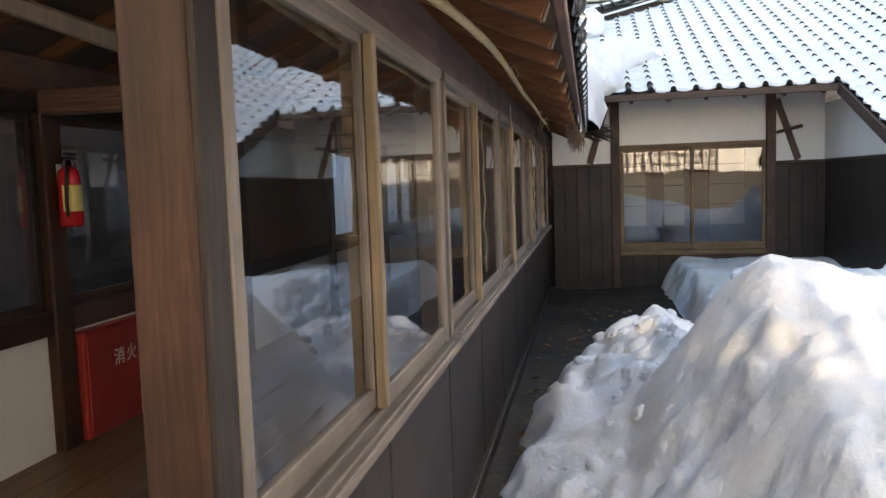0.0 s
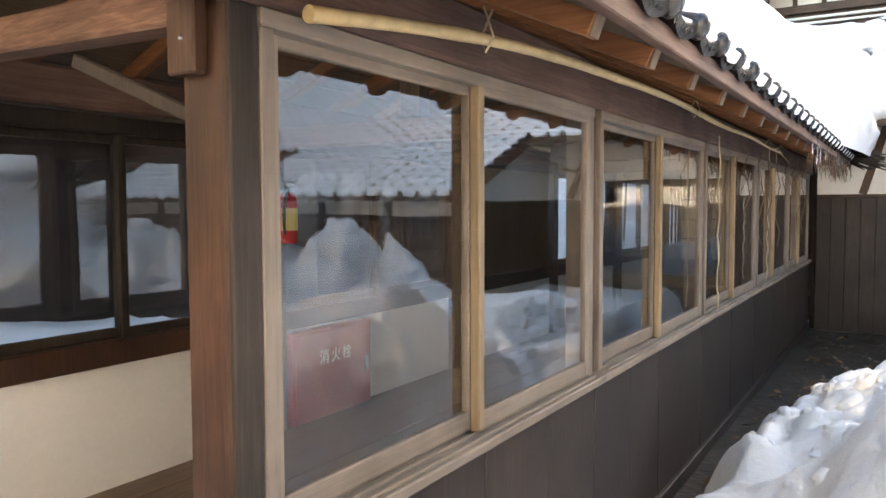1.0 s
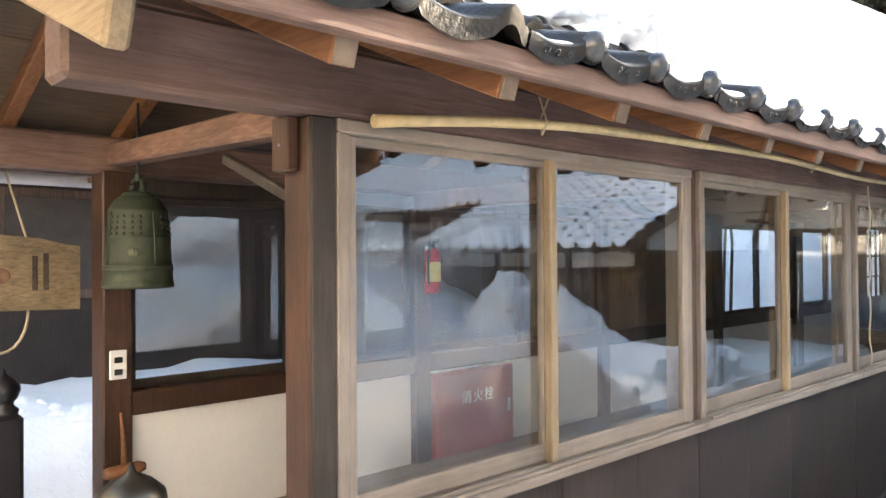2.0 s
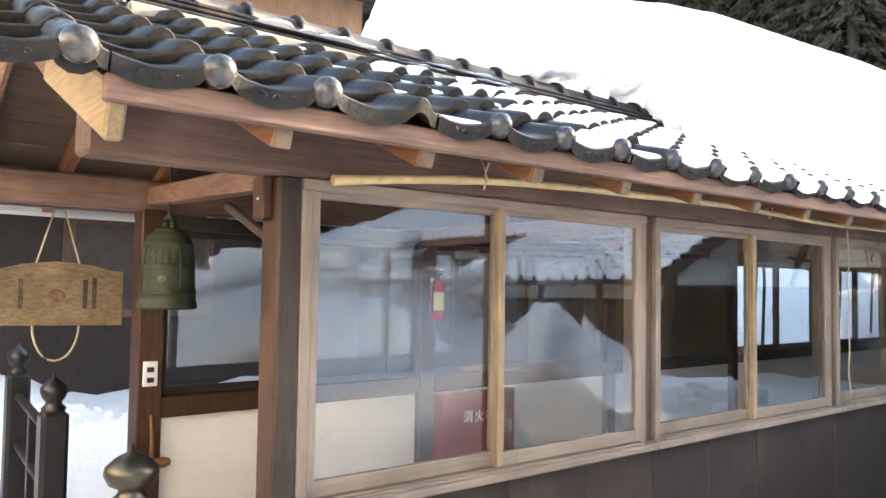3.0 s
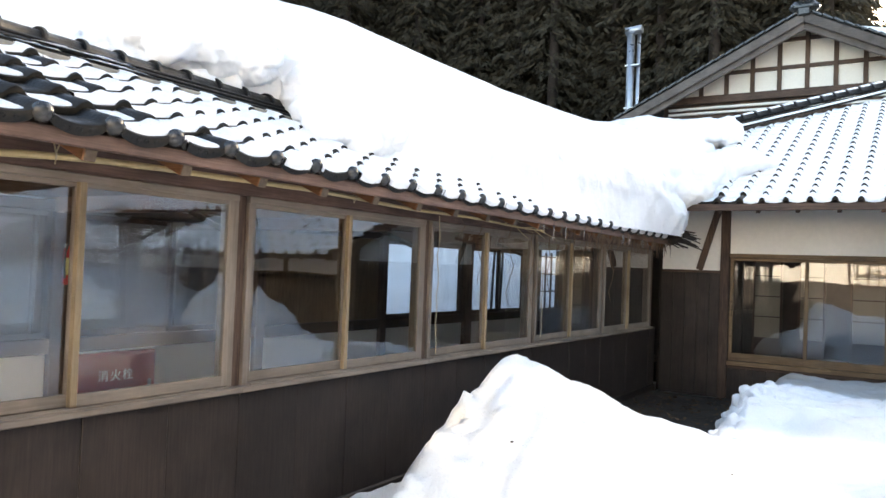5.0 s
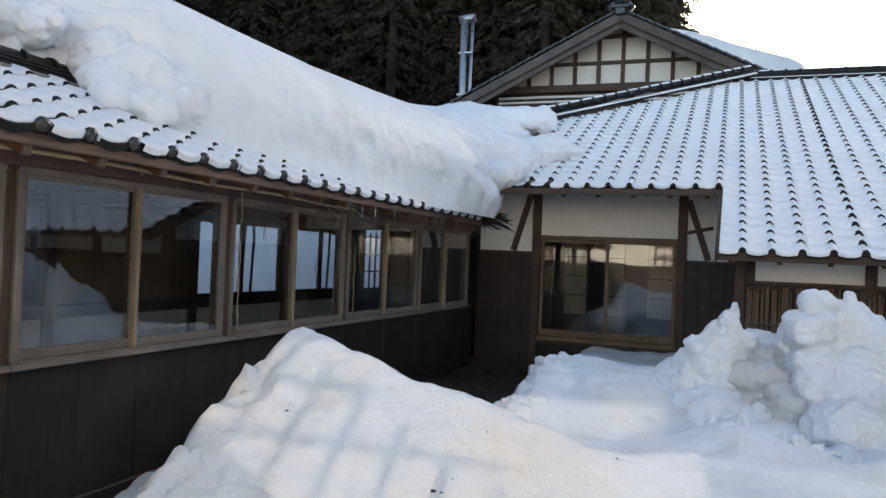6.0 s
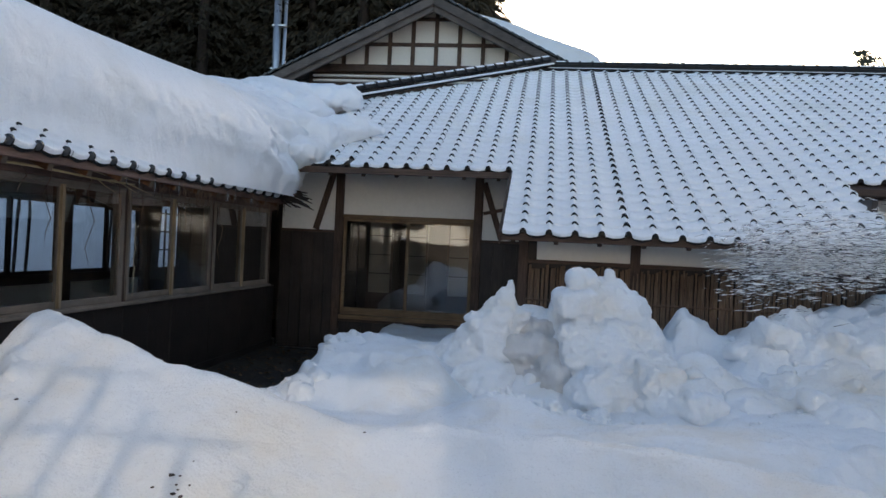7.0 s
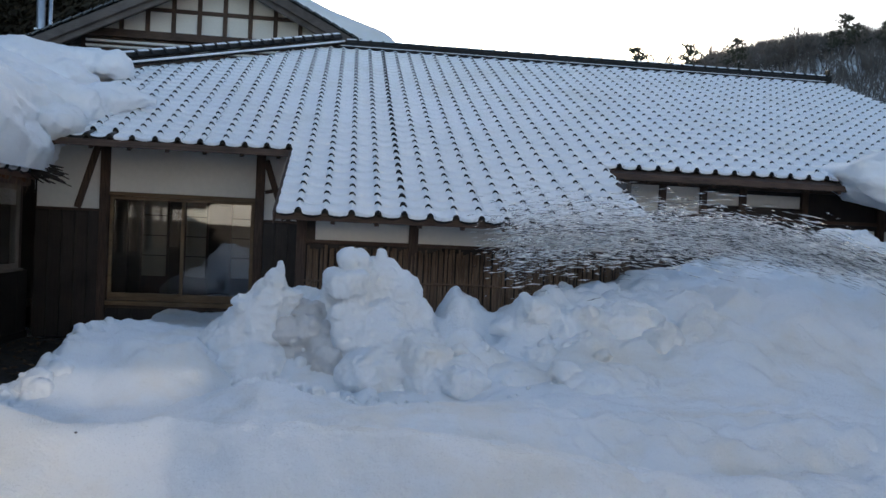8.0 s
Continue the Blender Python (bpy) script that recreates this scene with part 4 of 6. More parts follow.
joined = Mesh()
TILE_SPOTS = []
for row in range(7):
    for k in range(32):
        yy = -0.62 - C_PITCH * 0.8 + C_PITCH * k + 0.006 * math.sin(k * 1.9 + row)
        TILE_SPOTS.append((yy, row, k))
        tm = tile_mesh(C_PITCH, 0.24, 0.4 if k > 3 else 0.0, row == 0, row == 0)
        mw = corridor_matrix(-1, yy, row)
        o = [mw @ Vector(p) for p in tm.v]
        joined.v += [tuple(p) for p in o]
        base = len(joined.v) - len(o)
        joined.f += [tuple(i + base for i in f) for f in tm.f]
        joined.m += tm.m
        joined.smooth += tm.smooth
tagged(part("far_slope_tiles", joined, [TILE, SNOW_ROOF, TILE_CAP], roof), kind="stuff")

# ridge of the corridor: stacked flat tiles and round caps
for k, (w, z) in enumerate(((0.26, 2.575), (0.22, 2.603), (0.19, 2.628))):
    part("ridge_course", Mesh().box((-0.88 - w / 2, -0.17, z), (-0.88 + w / 2, 8.9, z + 0.022), 0.008), TILE, roof)
for k in range(39):
    y0 = -0.16 + 0.232 * k
    prof = [(math.cos(a) * 0.07, math.sin(a) * 0.06) for a in np.linspace(0, math.pi, 9)]
    rows = [[(-0.88 + px * q, yy, 2.65 + pz * q) for px, pz in prof] for yy, q in ((y0, 1.28), (y0 + 0.020, 1.3), (y0 + 0.024, 1.0), (y0 + 0.231, 0.97))]
    sh = Mesh().grid(rows, 0, True)
    sh.add([(-0.88, y0, 2.65)] + rows[0], [(0, j + 2, j + 1) for j in range(8)], 0)
    part("ridge_cap", sh, TILE, roof)
part("ridge_mortar", Mesh().box((-1.05, -0.19, 2.50), (-0.72, 8.9, 2.574), 0.012), MORTAR, roof, "pale mortar bed under the ridge tiles")
for s in (1, -1):
    for k in range(7):
        q0, q1 = k * 0.2, k * 0.2 + 0.21
        a = Vector((-0.88 + s * 1.32, -0.615, 2.03))
        dv = Vector((-s, 0, SLOPE)).normalized()
        part("verge_tile", Mesh().tube([a + dv * q0, a + dv * (q0 + 0.02), a + dv * q1], [0.046, 0.05, 0.04], 12), TILE, roof)
    part("verge_mortar", Mesh().beam((-0.88 + s * 1.25, -0.58, 2.035), (-0.88 + s * 0.1, -0.58, 2.53), 0.05, 0.04, b=0.01), MORTAR, roof)
oni = Mesh().box((-1.02, -0.235, 2.52), (-0.74, -0.18, 2.74), 0.03).box((-0.97, -0.24, 2.72), (-0.79, -0.185, 2.90), 0.04).box((-0.93, -0.29, 2.60), (-0.83, -0.23, 2.80), 0.03)
part("end_ornament", oni, TILE, roof, "carved dark ridge-end tile")
ridge_snow = Mesh()
for x0, z0, y0, y1, wid in ((-0.765, 2.625, 0.30, 0.98, 0.045), (-0.750, 2.597, 0.85, 1.30, 0.022), (-0.765, 2.625, 1.15, 1.75, 0.020), (-0.750, 2.597, 1.4, 2.0, 0.018)):
    rows = []
    for yy in np.linspace(y0, y1, 40):
        w = wid * float(np.clip(0.75 + 0.9 * fbm(yy * 9, z0 * 50, 3, 3), 0.05, 1.4)) * float(step(yy, y0, y0 + 0.04) * step(y1 - yy, 0, 0.04))
        rows.append([(x0 - 0.02 + q * (w + 0.02), yy, z0 - 0.002 + 0.35 * w * math.sin(math.pi * q) ** 0.7) for q in np.linspace(0, 1, 7)])
    ridge_snow.grid(rows, 0, True, True)
part("ridge_snow", ridge_snow, SNOW_ROOF, roof, "thin strips of melting snow")


def east_edge(y):
    return np.interp(y, [1.5, 1.9, 2.35, 2.85, 3.05, 3.25, 3.5, 4.0, 4.5, 5.0, 6.0, 7.4, 8.1, 8.5, 8.9, 9.4, 10.0, 10.6, 11.2, 12.2],
                     [-1.2, -1.05, -0.94, -0.86, -0.55, -0.22, -0.04, 0.11, 0.24, 0.36, 0.46, 0.58, 0.62, 0.58, 0.5, 0.45, 0.3, 0.1, -0.1, -0.4])


def billow(p, f, seed):
    """Rounded lumps with sharp creases between them."""
    return 0.5 - 2.2 * np.abs(fbm(p[:, 0] * f, p[:, 1] * f, p[:, 2] * f + seed, 2, 0.45))


def snow_bank():
    """The thick snow that has stayed on the corridor roof, broken off at the near end."""
    rows = []
    for y in np.concatenate([np.linspace(1.5, 4.2, 110), np.linspace(4.24, 12.3, 180)]):
        xe = float(east_edge(y))
        xw = -2.35
        grow = float(step(y, 1.45, 1.85)) ** 0.5
        crest = 3.34 + 0.27 * float(step(5.4 - y, 0.0, 2.8)) + 0.025 * (y - 2.5) + 0.20 * max(0.0, y - 8.2)
        tall = (crest - 2.55) * (grow if y < 8.2 else 1.0) + 0.02
        xc, a = (xe + xw) / 2, (xe - xw) / 2
        line = []
        for u in np.concatenate([np.linspace(0, 1.9, 62), np.linspace(1.96, math.pi, 20)]):
            cu, su = math.cos(u), math.sin(u)
            px = xc + a * math.copysign(abs(cu) ** 0.75, cu)
            lean = (px - xc) / a
            base = max(corridor_roof(px) if px > -2.2 else 2.02, 2.0)
            if px > 0.42:
                base = 2.03
            if y > 8.3:
                base = max(base, house_roof(y) - 0.05)
            top = max(base + 0.03, 2.62 + tall * (0.93 - 0.30 * max(0, lean + 0.25) ** 1.6 - 0.18 * max(0, -lean) ** 2))
            if y > 8.3:
                top = min(top, max(base + max(0.3, min(0.95, 0.95 - 0.30 * (y - 9.3))) - 0.35 * max(0.0, px + 0.4), base + 0.06))
            pz = base + 0.004 + (top - base) * su ** 0.55
            bulge = 0.14 * su ** 0.4 * step(y, 6.2, 7.6) * max(0, lean)
            line.append((px + float(bulge), y, pz))
        rows.append(line)
    g = np.array(rows)
    normal = np.cross(np.gradient(g, axis=0), np.gradient(g, axis=1)).reshape(-1, 3)
    normal /= np.linalg.norm(normal, axis=1, keepdims=True) + 1e-9
    flat = g.reshape(-1, 3).copy()
    normal *= np.sign(((flat - np.array((-0.9, 0.0, 2.2))) * normal * np.array((1, 0, 1))).sum(axis=1))[:, None]
    near = step(-flat[:, 1], -3.7, -2.6)
    far = step(flat[:, 1], 6.6, 8.2)
    low = step(-flat[:, 2], -3.05, -2.6)
    east = step(flat[:, 0], -1.3, -0.5)
    flank = east * step(-flat[:, 2], -3.30, -2.95)
    push = 0.07 * fbm(flat[:, 0] * 0.9, flat[:, 1] * 0.9, flat[:, 2] * 1.3, 3, 0.45) * flank
    push += (0.16 * near + 0.07 * far) * flank * billow(flat, 1.9, 3.0)
    push += (0.065 * near * (0.35 + 0.65 * low) + 0.012 * low + 0.03 * far) * billow(flat, 5.5, 21.0)
    push += (0.016 * near + 0.004) * billow(flat, 14.0, 40.0)
    # a small hollow melted into the side
    hollow = np.linalg.norm((flat - np.array((-0.76, 3.20, 2.87))) / np.array((0.10, 0.10, 0.05)), axis=1)
    push -= 0.14 * np.exp(-hollow ** 2)
    flat += normal * push[:, None] * step(flat[:, 2], 2.02, 2.30)[:, None]
    g = flat.reshape(g.shape)
    sh = Mesh().grid([[tuple(p) for p in r] for r in g], 0, True, True)
    for row, flip in ((g[0], False), (g[-1], True)):
        c = tuple(row.mean(axis=0) - np.array((0, 0, 0.3)))
        n = len(row)
        sh.add([c] + [tuple(p) for p in row], [((0, j + 1, j + 2) if not flip else (0, j + 2, j + 1)) for j in range(n - 1)], 0, True)
    return single("roof_snow", sh, SNOW_ROOF, "deep rounded snow bank sliding off the corridor roof", "snow")


snow_bank()

near_end = rubble("roof_snow",
                  ((-0.70, 3.16, 2.78, 0.24, 0.24, 0.20), (-0.50, 3.02, 2.60, 0.20, 0.20, 0.15), (-0.36, 2.92, 2.50, 0.16, 0.16, 0.12), (-0.26, 2.86, 2.43, 0.11, 0.12, 0.085), (-0.22, 3.04, 2.42, 0.14, 0.20, 0.11), (-0.42, 3.22, 2.62, 0.26, 0.30, 0.20),
                   (-0.30, 3.40, 2.50, 0.26, 0.30, 0.20), (-0.88, 2.75, 2.90, 0.15, 0.22, 0.13), (-0.94, 2.45, 2.90, 0.16, 0.22, 0.13), (-1.0, 2.15, 2.90, 0.16, 0.20, 0.14)),
                  (), 4, 0.020, 57, "lumpy broken near end of the snow bank beside the bare ridge tiles", SNOW_ROOF, 1.0, 11, 0.35)
near_end["kind"] = ""
tip = rubble("roof_snow",
             ((0.0, 8.75, 2.80, 0.50, 0.55, 0.52), (0.32, 9.1, 2.84, 0.55, 0.5, 0.42), (0.66, 9.2, 2.88, 0.34, 0.45, 0.28), (0.60, 8.60, 2.62, 0.30, 0.44, 0.24), (0.90, 9.35, 3.03, 0.36, 0.28, 0.20), (1.12, 9.42, 3.07, 0.27, 0.18, 0.145), (1.32, 9.44, 3.07, 0.17, 0.12, 0.10),
              (-0.45, 10.3, 3.45, 0.7, 0.7, 0.45), (0.05, 10.2, 3.32, 0.5, 0.5, 0.32), (-0.4, 11.0, 3.66, 0.7, 0.5, 0.36), (0.1, 11.0, 3.72, 0.5, 0.36, 0.30), (0.44, 10.9, 3.72, 0.34, 0.28, 0.22),
              (0.28, 8.5, 2.48, 0.30, 0.34, 0.38), (0.36, 8.42, 2.28, 0.18, 0.22, 0.20)),
             (((0.33, 8.85, 2.42), (0.20, 0.25, 0.25), (10, 20, 30)), ((0.75, 8.75, 2.66), (0.13, 0.20, 0.10), (20, 0, 10))), 3, 0.032, 31,
             "broken end of the snow bank with two tongues over the house tiles", SNOW_ROOF, 1.4, 6, 0.12)
tip["kind"] = ""
# ---- house across the yard ----
FY = 9.56


def wall_piece(name, lo, hi, mat, label, b=0.004):
    return single(name, Mesh().box(lo, hi, b), mat, label, "wall", kind="structure")


wall_house = thing("wall_north", (1.5, FY, 0), "house front of dark boarding and white plaster between brown posts", "wall", kind="structure")


def boards(x0, x1, z0, z1, y, parent, width=0.16):
    part("backing", Mesh().box((x0, y, z0), (x1, y + 0.06, z1), 0.002), BOARD, parent)
    x, n = x0, 0
    while x < x1 - 0.02:
        part("plank", Mesh().box((x + 0.002, y - 0.016 - 0.003 * (n % 2), z0), (min(x1, x + width) - 0.002, y - 0.001, z1 - 0.002), 0.003), BOARD, parent)
        x, n = x + width, n + 1
    part("cap_rail", Mesh().box((x0, y - 0.03, z1), (x1, y + 0.02, z1 + 0.035), 0.004), HOUSE_BEAM, parent)


boards(0.006, 0.775, 0.0, 1.63, FY, wall_house)
part("plaster", Mesh().box((0.006, FY + 0.012, 1.666), (0.775, FY + 0.08, 2.60), 0.003), PLASTER, wall_house)
part("brace", Mesh().beam((0.74, FY + 0.0, 2.50), (0.50, FY + 0.0, 1.67), 0.085, 0.03, up=(0, -1, 0), b=0.004), HOUSE_POST, wall_house)
for x0, x1 in ((0.776, 0.888), (2.716, 2.83)):
    part("post", Mesh().box((x0, FY - 0.035, 0.0), (x1, FY + 0.09, 2.62), 0.006), HOUSE_POST, wall_house)
part("plaster", Mesh().box((0.889, FY + 0.012, 1.895), (2.715, FY + 0.08, 2.60), 0.003), PLASTER, wall_house)
part("lintel", Mesh().box((0.889, FY - 0.02, 1.845), (2.715, FY + 0.085, 1.894), 0.004), SASH_X, wall_house)
part("sill_beam", Mesh().box((0.889, FY - 0.05, 0.44), (2.715, FY + 0.085, 0.50), 0.005), SASH_X, wall_house)
boards(0.889, 2.715, 0.0, 0.40, FY + 0.01, wall_house)
boards(2.831, 3.42, 0.0, 1.585, FY, wall_house)
part("plaster", Mesh().box((2.831, FY + 0.012, 1.62), (3.42, FY + 0.08, 2.60), 0.003), PLASTER, wall_house)
part("brace", Mesh().beam((2.84, FY, 2.40), (3.10, FY, 1.63), 0.08, 0.03, up=(0, -1, 0), b=0.004), HOUSE_POST, wall_house)
part("brace", Mesh().beam((2.84, FY - 0.01, 1.98), (3.15, FY - 0.01, 2.05), 0.045, 0.03, up=(0, -1, 0), b=0.004), HOUSE_POST, wall_house)
part("eave_beam", Mesh().box((0.4, FY - 0.05, 2.50), (3.42, FY + 0.07, 2.64), 0.006), HOUSE_BEAM, wall_house)

win = thing("window_11", (1.8, FY, 0.5), "pair of large brown glazed sliding doors, dark room behind", "window", kind="structure")
for x0, x1, yy in ((0.892, 1.83, FY + 0.045), (1.79, 2.712, FY + 0.012)):
    s = part("sash", Mesh().box((x0, yy - 0.014, 0.502), (x1, yy + 0.014, 0.60), 0.004).box((x0, yy - 0.014, 1.80), (x1, yy + 0.014, 1.843), 0.004)
             .box((x0, yy - 0.015, 0.501), (x0 + 0.045, yy + 0.015, 1.844), 0.004).box((x1 - 0.045, yy - 0.015, 0.501), (x1, yy + 0.015, 1.844), 0.004), SASH_X, win)
    ob = part("pane", Mesh().box((x0 + 0.03, yy - 0.002, 0.58), (x1 - 0.03, yy + 0.002, 1.81), 0.0005), GLASS, s)
    ob.visible_shadow = False
# room behind the sliding doors, its shade put into the wall and ceiling colour
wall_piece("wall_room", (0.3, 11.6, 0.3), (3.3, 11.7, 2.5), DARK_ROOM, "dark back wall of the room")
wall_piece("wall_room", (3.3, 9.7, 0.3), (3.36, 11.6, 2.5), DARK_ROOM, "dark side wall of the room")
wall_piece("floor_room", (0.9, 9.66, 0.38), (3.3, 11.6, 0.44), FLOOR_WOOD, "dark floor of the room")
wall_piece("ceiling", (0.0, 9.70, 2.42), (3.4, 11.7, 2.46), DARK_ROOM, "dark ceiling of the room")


def paper_screen(x0, x1, y, z0, z1):
    root = thing("paper_screen", ((x0 + x1) / 2, y, z0), "sliding screen of pale paper on a thin wooden lattice", "screen", "paper screens")
    part("paper", Mesh().box((x0, y, z0), (x1, y + 0.006, z1), 0.001), PAPER, root)
    part("screen_frame", Mesh().box((x0, y - 0.02, z0), (x0 + 0.03, y - 0.001, z1), 0.003).box((x1 - 0.03, y - 0.02, z0), (x1, y - 0.001, z1), 0.003)
         .box((x0 + 0.03, y - 0.02, z1 - 0.04), (x1 - 0.03, y - 0.001, z1), 0.003).box((x0 + 0.03, y - 0.02, z0), (x1 - 0.03, y - 0.001, z0 + 0.3), 0.003), HOUSE_POST, root)
    for k in range(1, 4):
        zz = z0 + 0.3 + (z1 - z0 - 0.34) * k / 4
        part("bar", Mesh().box((x0 + 0.03, y - 0.012, zz), (x1 - 0.03, y - 0.001, zz + 0.014), 0.002), HOUSE_POST, root)


for k, (a, b) in enumerate(((0.95, 1.35), (1.55, 1.9), (2.2, 2.75))):
    paper_screen(a, b, 10.9 + 0.05 * k, 0.44, 1.95)

# projecting room under the low eave
PY = 7.32
low = thing("wall_low_room", (5.2, PY, 0), "wall of the low room: split cane screen under a white plaster band", "wall", kind="structure")
part("side_boards", Mesh().box((3.421, PY + 0.02, 0.0), (3.48, FY + 0.08, 1.585), 0.004), BOARD, low)
part("side_rail", Mesh().box((3.40, PY + 0.02, 1.586), (3.47, FY - 0.03, 1.62), 0.004), HOUSE_BEAM, low)
part("side_plaster", Mesh().box((3.424, PY + 0.06, 1.621), (3.476, FY + 0.08, 2.0), 0.003), PLASTER, low)
part("side_plaster", Mesh().box((3.424, PY + 0.9, 2.0), (3.476, FY + 0.08, 2.32), 0.003), PLASTER, low)
part("backing", Mesh().box((3.48, PY + 0.03, 0.0), (7.0, PY + 0.10, 2.0), 0.003), BOARD, low)
part("plaster", Mesh().box((3.60, PY + 0.0, 1.42), (6.9, PY + 0.028, 1.86), 0.003), PLASTER, low)
for x in (3.46, 4.62, 5.78, 6.94):
    part("post", Mesh().box((x - 0.05, PY - 0.035, 0.0), (x + 0.05, PY + 0.05, 1.9), 0.005), HOUSE_POST, low)
part("rail", Mesh().box((3.51, PY - 0.02, 1.385), (6.89, PY + 0.029, 1.425), 0.004), HOUSE_BEAM, low)
part("head_beam", Mesh().box((3.40, PY - 0.05, 1.80), (7.05, PY + 0.06, 1.90), 0.005), HOUSE_BEAM, low)
rng = random.Random(5)
cane = Mesh()
x = 3.53
while x < 6.88:
    w = rng.uniform(0.011, 0.019)
    top = 1.375 + rng.uniform(-0.05, 0.008)
    lean = rng.uniform(-0.012, 0.012)
    cane.tube([(x, PY - 0.022, 0.02), (x + lean * 0.5, PY - 0.022 - rng.uniform(0, 0.012), 0.7), (x + lean, PY - 0.022, top)], [w, w * 0.95, w * 0.85], 6)
    x += w * 1.75 + rng.uniform(0, 0.006)
tagged(part("cane_screen", cane, CANE, low, "upright split canes, brown and grey"), kind="stuff")
for z in (0.55, 1.0):
    part("batten", Mesh().tube([(3.5, PY - 0.05, z), (5.2, PY - 0.052, z + 0.01), (6.9, PY - 0.05, z)], [0.010] * 3, 8), CANE, low)

# right part of the house front
east = thing("wall_north_east", (10, FY, 0), "far house front with white plaster panels over dark shutters", "wall", kind="structure")
part("shutters", Mesh().box((7.05, FY, 0.0), (13.9, FY + 0.08, 1.93), 0.003), BOARD, east)
part("rail", Mesh().box((7.05, FY - 0.03, 1.93), (13.9, FY + 0.05, 1.98), 0.004), HOUSE_BEAM, east)
part("plaster", Mesh().box((7.05, FY + 0.01, 1.981), (8.92, FY + 0.07, 2.36), 0.003), PLASTER, east)
part("plaster", Mesh().box((8.921, FY + 0.01, 2.13), (10.35, FY + 0.07, 2.30), 0.003), PLASTER, east, "narrow plaster strip over the dark doorway")
part("doorway_boards", Mesh().box((8.921, FY + 0.012, 1.981), (10.35, FY + 0.06, 2.129), 0.003).box((8.921, FY + 0.012, 2.301), (10.35, FY + 0.06, 2.359), 0.003).box((10.351, FY + 0.01, 1.981), (13.9, FY + 0.07, 2.359), 0.003), BOARD, east)
part("head_beam", Mesh().box((7.05, FY - 0.04, 2.36), (13.9, FY + 0.05, 2.50), 0.004), HOUSE_BEAM, east)
for x in (7.1, 7.68, 8.27, 8.87, 9.46, 10.40, 11.6, 12.7, 13.8):
    part("post", Mesh().box((x - 0.05, FY - 0.05, 0.0), (x + 0.05, FY - 0.001, 2.36), 0.005), HOUSE_POST, east)
part("side_boards", Mesh().box((6.94, PY + 0.06, 0.0), (7.0, FY - 0.01, 2.2), 0.004), BOARD, east)
for k in range(3):
    x = 10.72 + 0.96 * k
    part("white_panel", Mesh().box((x - 0.02, FY - 0.035, 0.62), (x + 0.78, FY - 0.002, 1.86), 0.004), PANEL, east, "pale paper-like door panel")
part("door_sill", Mesh().box((10.5, FY - 0.12, 0.44), (13.7, FY - 0.002, 0.60), 0.006), RAFTER, east, "tan timber sill")
part("gable_wall", Mesh().box((13.9, FY, 0.0), (14.0, 20.0, 2.6), 0.004), PLASTER, east)

# ---- house roof ----
house_r = thing("house_roof", (7, 12, 2.4), "broad tiled house roof thinly covered with snow, dark tile lips showing", "roof")


def hip_x(y):
    return 0.38 + (y - 11.66) * 1.063


def slab(corners, drop, thick):
    """A roof board through sloping corners, below the tiles."""
    top = [(x, y, house_roof(y) - drop) for x, y in corners]
    bot = [(x, y, z - thick) for x, y, z in top]
    n = len(corners)
    return Mesh().add(top + bot, [tuple(range(n)), tuple(range(2 * n - 1, n - 1, -1))] + [(k + n, (k + 1) % n + n, (k + 1) % n, k) for k in range(n)])


part("sheathing", slab([(0.45, 8.40), (3.24, 8.40), (3.24, 14.7), (hip_x(14.7), 14.7), (hip_x(11.4), 11.4), (-0.6, 10.6), (0.2, 9.6)], 0.05, 0.03), HOUSE_BEAM, house_r)
part("sheathing", slab([(3.242, 6.66), (7.02, 6.66), (7.02, 14.7), (3.242, 14.7)], 0.05, 0.03), HOUSE_BEAM, house_r)
part("sheathing", slab([(7.022, 8.26), (13.9, 8.26), (13.9, 14.7), (7.022, 14.7)], 0.05, 0.03), HOUSE_BEAM, house_r)
for x0, x1, y in ((0.45, 3.24, 8.40), (3.244, 7.02, 6.66), (7.024, 13.9, 8.26)):
    part("eave_board", Mesh().box((x0, y - 0.015, house_roof(y) - 0.115), (x1, y + 0.02, house_roof(y) - 0.035), 0.005), HOUSE_BEAM, house_r)
    x = x0 + 0.12
    while x < x1:
        part("rafter", Mesh().beam((x, y + 0.03, house_roof(y) - 0.115), (x, y + 1.3, house_roof(y + 1.3) - 0.115), 0.045, 0.06, b=0.004), HOUSE_POST, house_r)
        x += 0.42
part("verge_board", Mesh().beam((3.232, 6.64, house_roof(6.64) - 0.09), (3.232, 8.42, house_roof(8.42) - 0.09), 0.02, 0.13, b=0.004), HOUSE_BEAM, house_r)
part("verge_board", Mesh().beam((7.032, 6.64, house_roof(6.64) - 0.09), (7.032, 8.28, house_roof(8.28) - 0.09), 0.02, 0.13, b=0.004), HOUSE_BEAM, house_r)
# slopes that face away
back = Mesh().add([(3.62, 14.74, 5.16), (13.9, 14.74, 5.16), (13.9, 21.6, 2.43), (3.93, 21.6, 2.43)], [(0, 1, 2, 3)])
back.add([(3.62, 14.74, 5.10), (13.9, 14.74, 5.10), (13.9, 21.6, 2.35), (3.93, 21.6, 2.35)], [(3, 2, 1, 0)])
back.add([(3.62, 14.74, 5.16), (-2.7, 8.7, 2.43), (-2.7, 21.6, 2.43), (3.93, 21.6, 2.43)], [(0, 3, 2, 1)])
part("far_slopes", back, [TILE], house_r)


def hip_line(t):
    return Vector((3.61 - 4.28 * t, 14.7 - 4.03 * t, 5.20 - 1.732 * t))


